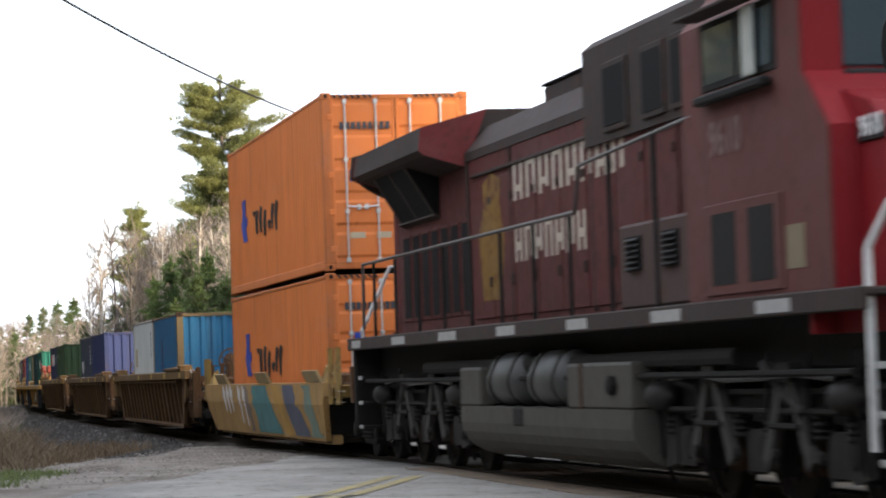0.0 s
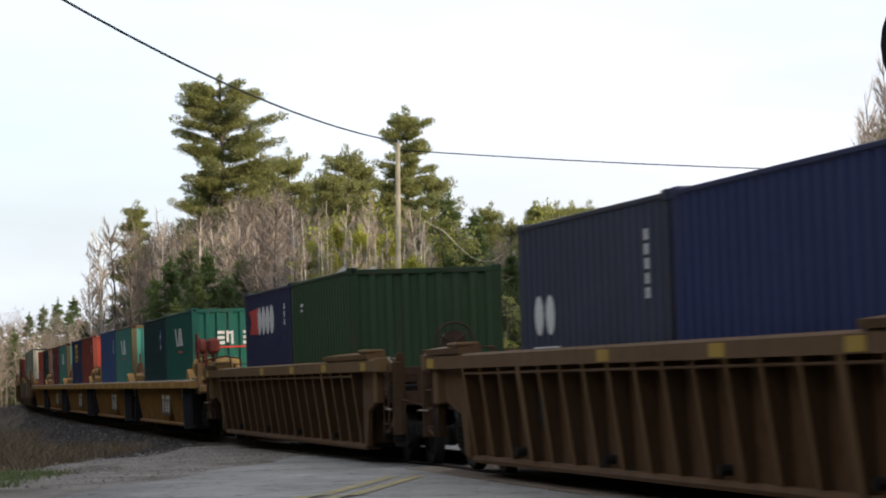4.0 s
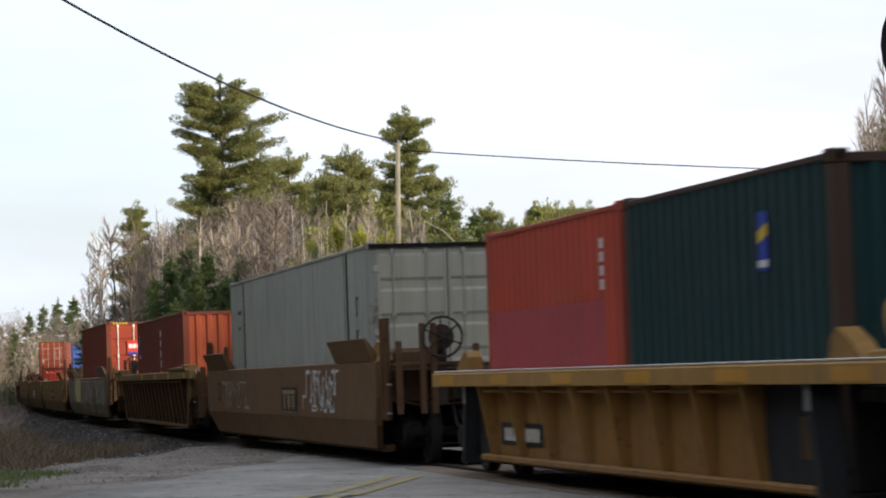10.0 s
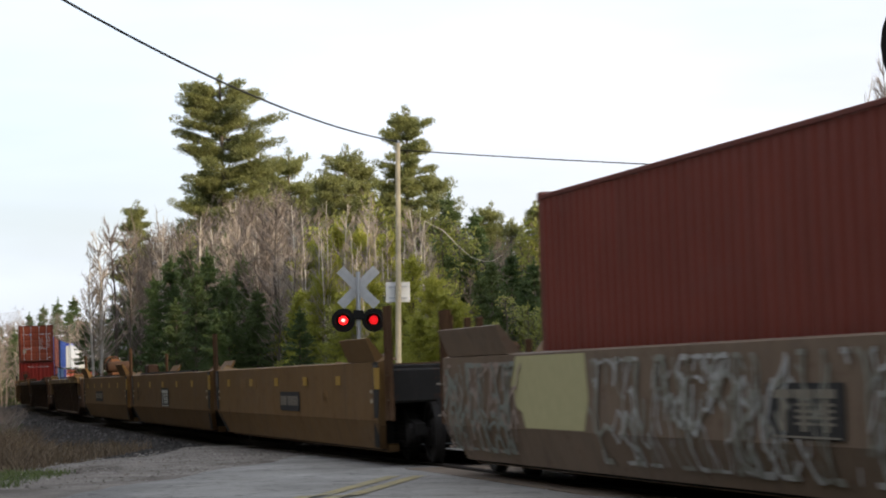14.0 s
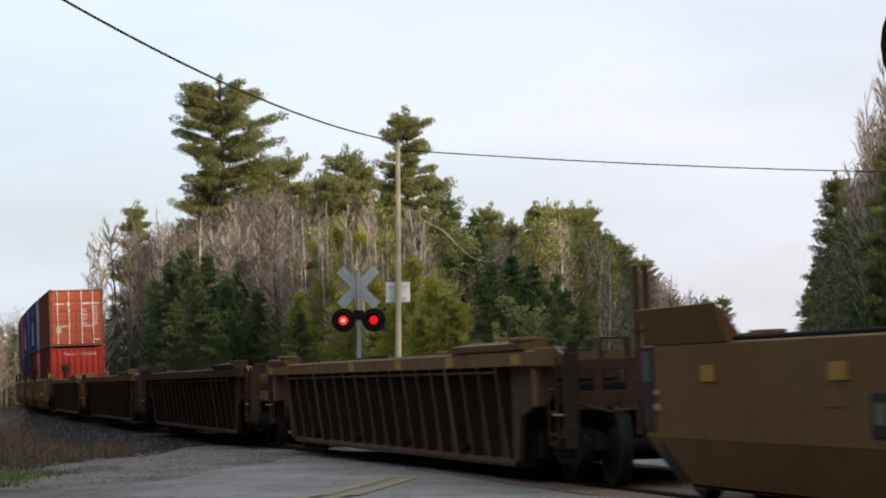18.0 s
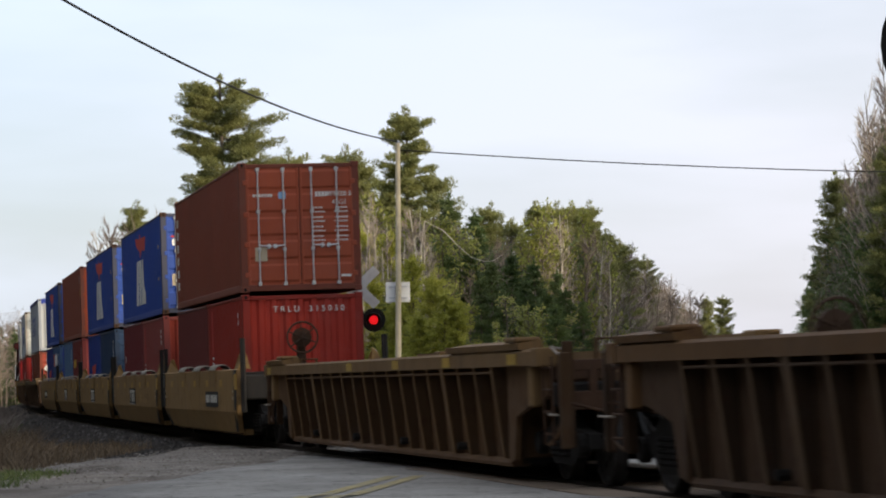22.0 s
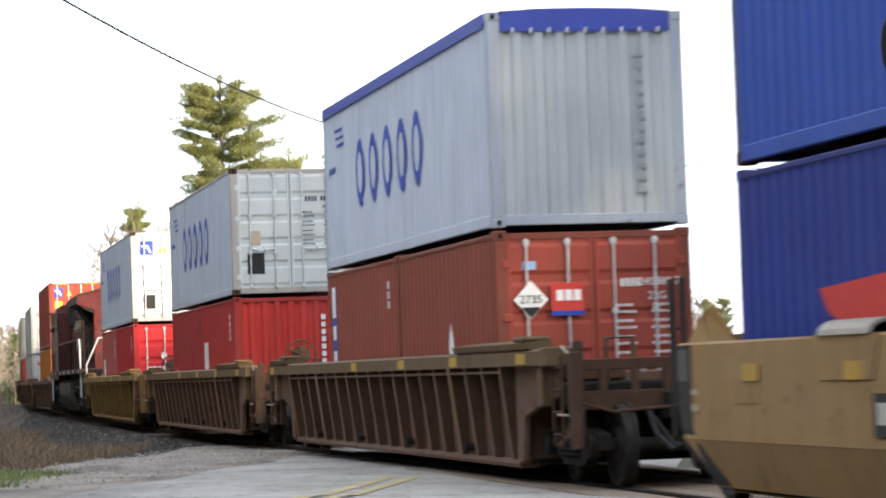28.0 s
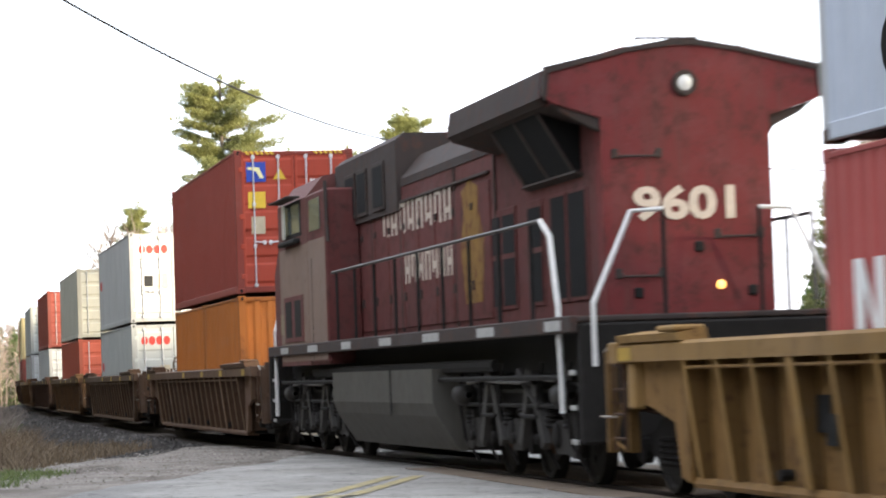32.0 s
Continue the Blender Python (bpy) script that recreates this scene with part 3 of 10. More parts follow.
def broadleaf(name, label, seed, H, bark=None, twig=None, leaf=None, leaves=0, spread=0.5, stems=1, leaf_size=0.115, fine=34):
    """A forking tree: trunk, limbs and a haze of fine twigs, with young leaves where it has them."""
    rg = random.Random(seed)
    ob = thing(name, label, "tree")
    tr, tw, lf = Shape(), Shape(), Shape()

    def grow(p, d, ln, r, depth):
        pts = [p]
        for _ in range(3):
            d = (d + Vector((rg.gauss(0, 0.10), rg.gauss(0, 0.10), 0.05))).normalized()
            p = p + d * ln / 3
            pts.append(p)
        (tr if depth < 3 else tw).tube(pts, r, 6 if depth < 2 else 3, r * 0.6, False)
        if depth >= 4:
            for _ in range(fine):
                q = pts[rg.randint(1, 3)]
                e = (d + Vector((rg.gauss(0, 0.55), rg.gauss(0, 0.55), rg.gauss(0.1, 0.4)))).normalized()
                l = rg.uniform(0.35, 1.0) * H * 0.055
                b = e.orthogonal().normalized() * 0.02
                k = len(tw.v)
                tw.v += [tuple(q - b), tuple(q + b), tuple(q + e * l)]
                tw.f.append((k, k + 1, k + 2))
                for _ in range(leaves):
                    c = q + e * l * rg.uniform(0.3, 1.1) + Vector((rg.gauss(0, 0.1), rg.gauss(0, 0.1), rg.gauss(0, 0.1)))
                    a = Vector((rg.gauss(0, 1), rg.gauss(0, 1), rg.gauss(0, 1))).normalized()
                    b2 = a.orthogonal().normalized()
                    s = leaf_size * rg.uniform(0.6, 1.2)
                    k2 = len(lf.v)
                    lf.v += [tuple(c - a * s * 0.5), tuple(c + b2 * s * 0.35), tuple(c + a * s * 0.5), tuple(c - b2 * s * 0.35)]
                    lf.f.append((k2, k2 + 1, k2 + 2, k2 + 3))
            return
        for _ in range(rg.randint(2, 3) if depth else rg.randint(4, 5)):
            e = (d + Vector((rg.gauss(0, spread), rg.gauss(0, spread), rg.uniform(-0.05, 0.35)))).normalized()
            q = pts[-1] if rg.random() < 0.55 else pts[rg.randint(1, 2) if depth else 2]
            grow(q, e, ln * rg.uniform(0.55, 0.82), r * 0.55, depth + 1)

    for k in range(stems):
        lean = Vector((rg.gauss(0, 0.07), rg.gauss(0, 0.07), 1)).normalized()
        grow(Vector((rg.gauss(0, 0.35) * (stems > 1), rg.gauss(0, 0.35) * (stems > 1), 0)), lean, H * 0.36, H * 0.010, 0)
    part("trunk", tr, bark or BARK, ob)
    part("twig_work", tw, twig or TWIG, ob)
    if leaves:
        part("leaves", lf, leaf or BUD, ob)
    return ob


def slender(name, label, seed, H, radius=0.12, start=0.35, bark=None, twig=None, leaves=0, stems=1, branches=46, leaf_size=0.13, fine=13):
    """A forest-grown tree: straight thin stem, steep short limbs in its upper part, fine twigs, a few young leaves where it has them."""
    rg = random.Random(seed)
    ob = thing(name, label, "tree")
    tr, tw, lf = Shape(), Shape(), Shape()
    for q in range(stems):
        h = H * (1 - 0.12 * q)
        lean = Vector((rg.gauss(0, 0.035), rg.gauss(0, 0.035), 0))
        o = Vector((rg.gauss(0, 0.5), rg.gauss(0, 0.5), 0)) if q else Vector()
        wob = rg.uniform(0, 6)
        at = lambda z: o + lean * z + Vector((0.12 * math.sin(z * 0.5 + wob), 0.12 * math.cos(z * 0.4 + wob), z))
        tr.tube([at(h * k / 7) for k in range(8)], H * 0.0085, 6, 0.015)
        for j in range(branches):
            f = rg.random()
            z = h * (start + (0.985 - start) * f)
            ang = rg.uniform(0, 6.283)
            ln = H * radius * (1.15 - 0.85 * f) * rg.uniform(0.6, 1.5)
            d = Vector((math.cos(ang), math.sin(ang), rg.uniform(0.7, 1.6))).normalized()
            p0 = at(z)
            pts = [p0, p0 + d * ln * 0.5, p0 + d * ln + Vector((0, 0, ln * 0.15))]
            tw.tube(pts, 0.028, 3, 0.010, False)
            for _ in range(fine):
                t = rg.uniform(0.2, 1.0)
                b0 = pts[0].lerp(pts[1], t * 2) if t < 0.5 else pts[1].lerp(pts[2], t * 2 - 1)
                e = (d + Vector((rg.gauss(0, 0.5), rg.gauss(0, 0.5), rg.gauss(0.15, 0.3)))).normalized()
                l = rg.uniform(0.4, 1.1) * H * 0.045
                b = e.orthogonal().normalized() * 0.017
                k = len(tw.v)
                tw.v += [tuple(b0 - b), tuple(b0 + b), tuple(b0 + e * l)]
                tw.f.append((k, k + 1, k + 2))
                for _ in range(leaves):
                    c = b0 + e * l * rg.uniform(0.3, 1.15) + Vector((rg.gauss(0, 0.09), rg.gauss(0, 0.09), rg.gauss(0, 0.09)))
                    a = Vector((rg.gauss(0, 1), rg.gauss(0, 1), rg.gauss(0, 1))).normalized()
                    b2 = a.orthogonal().normalized()
                    s = leaf_size * rg.uniform(0.6, 1.3)
                    k2 = len(lf.v)
                    lf.v += [tuple(c - a * s * 0.5), tuple(c + b2 * s * 0.4), tuple(c + a * s * 0.5), tuple(c - b2 * s * 0.4)]
                    lf.f.append((k2, k2 + 1, k2 + 2, k2 + 3))
    part("trunk", tr, bark or BARK, ob)
    part("twig_work", tw, twig or TWIG, ob)
    if leaves:
        part("foliage", lf, BUD, ob)
    return ob


def at_px(px, depth):
    """Ground place seen in the direction px across the view, at that depth."""
    return (px - 784) / 4965.0 * depth, depth


def height_for(top, depth, px):
    return 1.05 + (691 - 0.013 * (px - 400) - top) / 4965.0 * depth + 0.5


def plant(proto, px, top, depth, H0, turn=0.0, wide=1.0, first=False):
    x, y = at_px(px, depth)
    k = height_for(top, depth, px) / H0
    m = pose(x, y, ground_z(x, y) - 0.05, 0, 0, turn) @ Matrix.Diagonal((k * wide, k * wide, k, 1))
    if first:
        proto.matrix_basis = m
        return proto
    made = copy_thing(proto, m)
    made.matrix_basis = m
    return made


def tall(ob):
    return max(v.co.z for o in ob.children for v in o.data.vertices)


class Stock:
    """Prototypes that become the first tree of their kind and are copied after that."""

    def __init__(self, *protos):
        self.p = [[ob, tall(ob), True] for ob, H in protos]

    def put(self, i, px, top, depth, turn=0.0, wide=1.0):
        r = self.p[i % len(self.p)]
        o = plant(r[0], px, top, depth, r[1], turn, wide, r[2])
        r[2] = False
        return o


# the two tall pines that stand above the wood
big = pine("white_pine", "tall old white pine with layered open limbs", 11, 24.0, 0.28, 0.158, ((0, 1.30), (0.25, 1.15), (0.5, 0.98), (0.78, 0.95), (0.92, 0.75), (1, 0.50)), 0.72, n=240, size=0.20, lean=0.3, plump=1.42)
plant(big, 392, 122, 205, tall(big), 40, 1.0, True)
second = pine("white_pine", "white pine with a broad ragged crown behind the pole", 29, 18.0, 0.28, 0.150, ((0, 1.0), (0.3, 0.95), (0.5, 0.62), (0.85, 0.55), (1, 0.34)), 0.55, n=190, size=0.18, plump=1.15)
plant(second, 722, 180, 175, tall(second), 100, 1.0, True)

rnd = random.Random(77)
PALE_NEEDLE = leafy("bright_pine_needles", (0.28, 0.295, 0.042), (0.44, 0.445, 0.082), 0.6, 0.45)
PINES = Stock((pine("white_pine", "young white pine with open limbs", 31, 14.0, 0.12, 0.15, ((0, 1.0), (0.4, 0.9), (0.8, 0.55), (1, 0.22)), 0.50, size=0.17, n=120, plump=1.25), 14.0),
              (pine("white_pine", "young white pine with upswept limbs", 37, 14.0, 0.14, 0.15, ((0, 0.9), (0.5, 0.85), (0.85, 0.65), (1, 0.35)), 0.50, size=0.17, n=120, fork=0.6, plump=1.25), 14.0))
FIRS = Stock((fir("conifer", "dense dark green conifer", 41, 10.0, 0.27), 10.0), (fir("conifer", "dense dark green conifer", 43, 10.0, 0.23), 10.0),
             (fir("conifer", "narrow dark green conifer", 47, 10.0, 0.18), 10.0))
BARE = Stock((slender("bare_tree", "leafless grey-brown forest tree", 51, 12.0, 0.15, 0.25, twig=TWIG, branches=56, fine=15), 12.0),
             (slender("bare_tree", "leafless pale forest tree with many fine twigs", 53, 12.0, 0.17, 0.22, twig=TWIG_PALE, stems=2, branches=40, fine=14), 12.0),
             (slender("birch", "leafless birch with pale slender trunks", 57, 12.0, 0.12, 0.35, bark=BIRCH, twig=TWIG_PALE, stems=3, branches=28, fine=12), 12.0),
             (broadleaf("bare_tree", "leafless spreading hardwood tree", 59, 12.0, twig=TWIG, spread=0.28, fine=22), 12.0))
YOUNG = Stock((slender("young_tree", "slender tree with fresh yellow-green leaves", 61, 9.0, 0.14, 0.15, leaves=2, fine=11, leaf_size=0.155), 9.0),
              (slender("young_tree", "bushy tree with fresh yellow-green leaves", 67, 9.0, 0.19, 0.06, leaves=3, stems=2, branches=34, fine=9, leaf_size=0.155), 9.0))
LIGHT = Stock((pine("soft_pine", "bright yellow-green bushy young pine", 71, 8.0, 0.03, 0.27, ((0, 1.0), (0.4, 0.85), (0.8, 0.45), (1, 0.15)), 0.34, needle=PALE_NEEDLE, size=0.15, n=80), 8.0),
              (fir("soft_pine", "soft yellow-green plume of a young pine", 73, 8.0, 0.27, PALE_NEEDLE, 0.20, 26, 0.35), 8.0))

# trees by where they stand in the skyline: (direction, top, depth, stock, which)
for px, top, depth, st, i in ((240, 350, 250, PINES, 0), (470, 262, 215, PINES, 0), (512, 254, 212, PINES, 1), (545, 300, 214, PINES, 0), (612, 250, 190, PINES, 1), (582, 290, 186, PINES, 0), (640, 272, 192, PINES, 0),
                              (352, 330, 212, PINES, 1), (440, 330, 210, PINES, 0), (795, 330, 180, FIRS, 2), (768, 292, 186, PINES, 1), (690, 300, 182, PINES, 0), (868, 352, 200, PINES, 0), (905, 380, 205, PINES, 1), (950, 350, 195, PINES, 0), (985, 352, 198, PINES, 1),
                              (1015, 352, 200, PINES, 1), (1042, 350, 200, PINES, 0), (1075, 400, 205, PINES, 0), (150, 560, 215, FIRS, 0), (175, 540, 205, FIRS, 1), (200, 530, 195, FIRS, 0), (225, 515, 190, FIRS, 1), (250, 520, 175, FIRS, 0), (285, 530, 165, FIRS, 1), (190, 575, 185, FIRS, 0), (240, 570, 170, FIRS, 0), (265, 575, 160, FIRS, 1), (1098, 420, 210, PINES, 1), (1140, 448, 250, PINES, 1), (1250, 522, 380, PINES, 0), (1278, 524, 400, PINES, 1),
                              (330, 420, 150, FIRS, 0), (395, 405, 165, FIRS, 1), (300, 440, 145, FIRS, 1), (365, 430, 143, FIRS, 0), (270, 480, 150, FIRS, 2), (430, 440, 150, FIRS, 0), (345, 470, 136, FIRS, 0), (400, 470, 138, FIRS, 1), (455, 500, 136, FIRS, 0),
                              (490, 520, 138, FIRS, 1), (310, 520, 134, FIRS, 0), (380, 540, 132, FIRS, 0), (520, 540, 134, FIRS, 0),
                              (640, 385, 132, LIGHT, 0), (690, 392, 130, LIGHT, 1), (765, 472, 118, LIGHT, 0), (598, 375, 136, LIGHT, 1), (552, 410, 138, LIGHT, 0), (730, 435, 128, LIGHT, 1), (570, 470, 130, LIGHT, 0), (660, 470, 124, LIGHT, 1), (615, 500, 122, LIGHT, 0),
                              (700, 520, 120, LIGHT, 0), (785, 500, 116, LIGHT, 1), (808, 520, 116, LIGHT, 0), (740, 545, 116, LIGHT, 0), (530, 500, 132, LIGHT, 1),
                              (830, 430, 150, FIRS, 0), (905, 430, 160, FIRS, 1), (870, 440, 148, FIRS, 1), (945, 450, 165, FIRS, 0), (985, 470, 170, FIRS, 2), (930, 480, 152, FIRS, 0), (850, 480, 140, FIRS, 0), (890, 500, 140, FIRS, 1), (960, 510, 155, FIRS, 1),
                              (1000, 500, 168, FIRS, 0), (1030, 520, 170, FIRS, 1), (920, 540, 142, FIRS, 0), (820, 390, 170, FIRS, 1), (840, 360, 178, FIRS, 2), (780, 400, 150, FIRS, 0),
                              (100, 524, 420, FIRS, 1), (128, 520, 430, FIRS, 0), (75, 536, 425, FIRS, 2), (50, 550, 410, FIRS, 0), (150, 560, 400, FIRS, 1), (120, 545, 415, FIRS, 0),
                              (1484, 298, 230, PINES, 0), (1515, 330, 220, PINES, 1), (1550, 360, 190, FIRS, 0), (1450, 430, 300, FIRS, 1), (1428, 500, 380, FIRS, 2), (1580, 240, 185, PINES, 0), (1490, 400, 240, FIRS, 1), (1465, 450, 260, FIRS, 0), (1525, 430, 200, FIRS, 1),
                              (1555, 430, 185, FIRS, 0), (1440, 470, 320, FIRS, 0), (1500, 480, 215, FIRS, 0), (1475, 510, 240, FIRS, 1), (1540, 500, 190, FIRS, 1), (1455, 540, 280, FIRS, 0)):
    st.put(i, px, top, depth, rnd.uniform(0, 360))


def skyline(px, knots):
    return float(np.interp(px, [k[0] for k in knots], [k[1] for k in knots]))


LEFT_TOP = [(160, 470), (190, 410), (240, 390), (330, 360), (420, 335), (500, 310), (560, 345), (620, 330), (680, 330), (760, 360), (840, 400), (950, 395), (1040, 375), (1090, 430), (1150, 480), (1200, 505), (1250, 540), (1300, 590)]
RIGHT_TOP = [(1330, 640), (1415, 600), (1460, 460), (1500, 320), (1540, 240), (1590, 130), (1690, 60)]
for k in range(130):
    px = rnd.uniform(165, 850)
    dp = rnd.uniform(140, 200)
    top = skyline(px, LEFT_TOP) + rnd.uniform(0, 110)
    x, y = at_px(px, dp)
    if track_gap(x, y) < 6 or abs(x - road_x(y)) < 7:
        continue
    kind = rnd.random()
    if px < 540:
        st, i = (BARE, rnd.choice((0, 0, 1, 1, 2, 3))) if kind < 0.9 else (YOUNG, 0)
    else:
        st, i = (BARE, rnd.randint(0, 2)) if kind < 0.25 else (YOUNG, rnd.randint(0, 1))
    st.put(i, px, top, dp, rnd.uniform(0, 360), rnd.uniform(0.8, 1.15))
# bare trees that show in front of the conifers
for px, top, dp in ((410, 352, 160), (446, 372, 158), (492, 318, 142), (470, 360, 156), (520, 352, 140), (540, 372, 136), (628, 372, 138), (745, 360, 140), (970, 362, 175), (992, 372, 172), (1015, 380, 178), (1055, 420, 180), (1070, 440, 185),
                    (1030, 400, 176), (955, 380, 172), (185, 400, 160), (205, 375, 165), (228, 385, 158), (255, 365, 162), (280, 372, 160), (300, 360, 165), (320, 378, 160), (345, 372, 158), (375, 380, 160), (172, 430, 170), (430, 400, 158), (505, 400, 136)):
    BARE.put(rnd.randint(0, 2), px, top, dp, rnd.uniform(0, 360), rnd.uniform(0.9, 1.2))
for px, top, dp in ((585, 345, 130), (604, 352, 128), (642, 350, 127), (668, 368, 128), (690, 385, 126), (746, 380, 129), (622, 425, 122), (560, 380, 134), (772, 420, 126)):
    BARE.put(2, px, top, dp, rnd.uniform(0, 360), 0.8)
pts = []
for px, py in ((752, 600), (745, 440), (752, 392), (784, 408), (812, 437), (834, 456), (858, 464), (876, 461), (888, 452)):
    x, y = at_px(px, 130.0)
    pts.append((x, y, height_for(py, 130.0, px) - 0.5))
arch = thing("bent_sapling", "thin pale sapling bent over in an arc", "tree")
part("stem", Shape().tube(pts, 0.026, 5, 0.012), BIRCH, arch)
# leafless scrub and fresh green tops where the wood slopes down towards the road
slope = random.Random(19)
for px, top, dp in ((1092, 425, 215), (1108, 440, 222), (1126, 452, 230), (1140, 462, 240), (1156, 474, 250), (1170, 480, 262), (1186, 492, 272), (1200, 498, 286), (1216, 508, 300), (1230, 516, 316), (1120, 480, 205), (1150, 500, 225), (1180, 515, 250), (1100, 470, 200)):
    BARE.put(slope.randint(0, 1), px, top, dp, slope.uniform(0, 360), 1.3)
for px, top, dp in ((955, 358, 172), (982, 350, 174), (1008, 356, 176), (1036, 362, 178), (1058, 396, 182), (925, 405, 168), (812, 372, 150)):
    YOUNG.put(slope.randint(0, 1), px, top, dp, slope.uniform(0, 360), 0.9)
# low growth along the wood's front edge
for k in range(34):
    px = rnd.uniform(230, 1000)
    dp = rnd.uniform(122, 140)
    x, y = at_px(px, dp)
    if track_gap(x, y) < 6 or abs(x - road_x(y)) < 6:
        continue
    st, i = (FIRS, rnd.randint(0, 2)) if rnd.random() < 0.5 else (YOUNG, rnd.randint(0, 1))
    st.put(i, px, rnd.uniform(510, 590), dp, rnd.uniform(0, 360), rnd.uniform(1.0, 1.5))
# both sides of the road as it runs away
for k in range(72):
    y = 175 + 420 * rnd.random() ** 1.3
    off = rnd.uniform(7.5, 26)
    for side in (-1, 1):
        x = road_x(y) + side * off * rnd.uniform(0.9, 1.2)
        if track_gap(x, y) < 8:
            continue
        px = 784 + 4965 * x / y
        if px > 1700:
            continue
        if side < 0:
            top = skyline(px, LEFT_TOP) + rnd.uniform(0, 60)
        else:
            px += 45
            x = (px - 784) / 4965 * y
            top = skyline(px, RIGHT_TOP) + rnd.uniform(0, 130)
        kind = rnd.random()
        st, i = (BARE, rnd.randint(0, 1)) if kind < 0.75 else ((FIRS, rnd.randint(0, 2)) if kind < (0.85 if side < 0 else 0.95) else (YOUNG, 0))
        st.put(i, px, min(top, 640), y, rnd.uniform(0, 360), 0.75 if side > 0 else 1.0)
for px, top, dp in ((1575, 92, 190), (1562, 130, 200), (1548, 180, 205), (1605, 60, 185), (1530, 245, 215), (1568, 110, 186), (1556, 160, 192), (1540, 210, 196), (1518, 280, 214), (1590, 90, 188)):
    BARE.put(rnd.randint(0, 1), px, top, dp, rnd.uniform(0, 360), 0.75)
# far left, beyond the bend, and scrub left of the line
for k in range(40):
    px, dp = rnd.uniform(-60, 175), rnd.uniform(330, 430)
    x, y = at_px(px, dp)
    if track_gap(x, y) < 9:
        continue
    st, i = (BARE, rnd.randint(0, 1)) if rnd.random() < 0.7 else (FIRS, rnd.randint(0, 2))
    st.put(i, px, rnd.uniform(545, 610), dp, rnd.uniform(0, 360), 1.2)
for k in range(12):
    px, dp = rnd.uniform(-70, 14), rnd.uniform(110, 190)
    x, y = at_px(px, dp)
    if track_gap(x, y) < 4.5:
        continue
    YOUNG.put(rnd.randint(0, 1), px, rnd.uniform(575, 650), dp, rnd.uniform(0, 360), 1.3)


# ---- the depth of the wood behind the front trees: stems, twigs and needles that nobody could count ----
def wood_mass(name, label, mat, spots, seed, n, size, thin):
    rg = random.Random(seed)
    sh = Shape()
    g = np.random.default_rng(seed)
    for x, y, h in spots:
        z = ground_z(x, y)
        sh.tube([(x, y, z), (x + rg.gauss(0, 0.3), y, z + h * 0.9)], 0.09, 4, 0.02, False)
        q = g.uniform(0.02, 1.0, (n, 1)) ** 0.9
        r = h * 0.13 * (1.15 - q) + 0.5
        p = np.array((x, y, z)) + np.concatenate([g.normal(0, 0.6, (n, 2)) * r, h * q], 1)
        d = g.normal(0, 1, (n, 3)) + np.array((0, 0, 0.7))
        d /= np.linalg.norm(d, axis=1)[:, None]
        e = np.cross(d, g.normal(0, 1, (n, 3)))
        e /= np.linalg.norm(e, axis=1)[:, None]
        l = size * g.uniform(0.5, 1.4, (n, 1))
        k = len(sh.v)
        sh.v += [tuple(v) for v in np.stack([p - e * l * thin, p + e * l * thin, p + d * l], 1).reshape(-1, 3).tolist()]
        sh.f += [(k + 3 * i, k + 3 * i + 1, k + 3 * i + 2) for i in range(n)]
    return tagged(new(name, sh.mesh(name, mat)), label, "woods", kind="stuff")


deep_bare, deep_green = [], []
for k in range(110):
    px, dp = (rnd.uniform(150, 340), rnd.uniform(150, 230)) if k < 65 else (rnd.uniform(-60, 170), rnd.uniform(330, 440))
    x, y = at_px(px, dp)
    if track_gap(x, y) < 8:
        continue
    deep_bare.append((x, y, height_for(rnd.uniform(395, 520) if k < 65 else rnd.uniform(545, 610), dp, px)))
for k in range(620):
    px = rnd.uniform(160, 1310) if k < 460 else rnd.uniform(1415, 1700)
    left = px < 1320
    dp = rnd.uniform(165, 250) if px < 900 else (rnd.uniform(185, 290) + max(0, px - 1050) * 1.3 if left else rnd.uniform(200, 300) + max(0, 1480 - px) * 2.5)
    x, y = at_px(px, dp)
    if track_gap(x, y) < 9 or abs(x - road_x(y)) < 7.5:
        continue
    top = skyline(px, LEFT_TOP if left else RIGHT_TOP) + rnd.uniform(15, 130)
    green = (0.15 if px < 540 else 0.6 if px < 940 else 0.25 if left else 0.4)
    if rnd.random() < green:
        deep_green.append((x, y, height_for(max(top, 400), dp, px)))
    else:
        deep_bare.append((x, y, height_for(top, dp, px)))
for k in range(70):
    px = slope.uniform(1075, 1245)
    dp = slope.uniform(215, 290) + max(0.0, px - 1100) * 0.8
    x, y = at_px(px, dp)
    if track_gap(x, y) > 8 and abs(x - road_x(y)) > 7.5:
        deep_bare.append((x, y, height_for(skyline(px, LEFT_TOP) + slope.uniform(0, 60), dp, px)))
wood_mass("leafless_wood", "dense grey-brown leafless wood behind the front trees", TWIG, deep_bare, 5, 560, 0.75, 0.028)
wood_mass("conifer_wood", "dense dark green conifers behind the front trees", SPRUCE, deep_green, 6, 700, 0.42, 0.16)

# ---- unseen woods added beside and behind the camera to block sun and skylight ----
MIXED = leafy("mixed_wood_foliage", (0.055, 0.060, 0.032), (0.100, 0.098, 0.055), 0.7, 0.2)


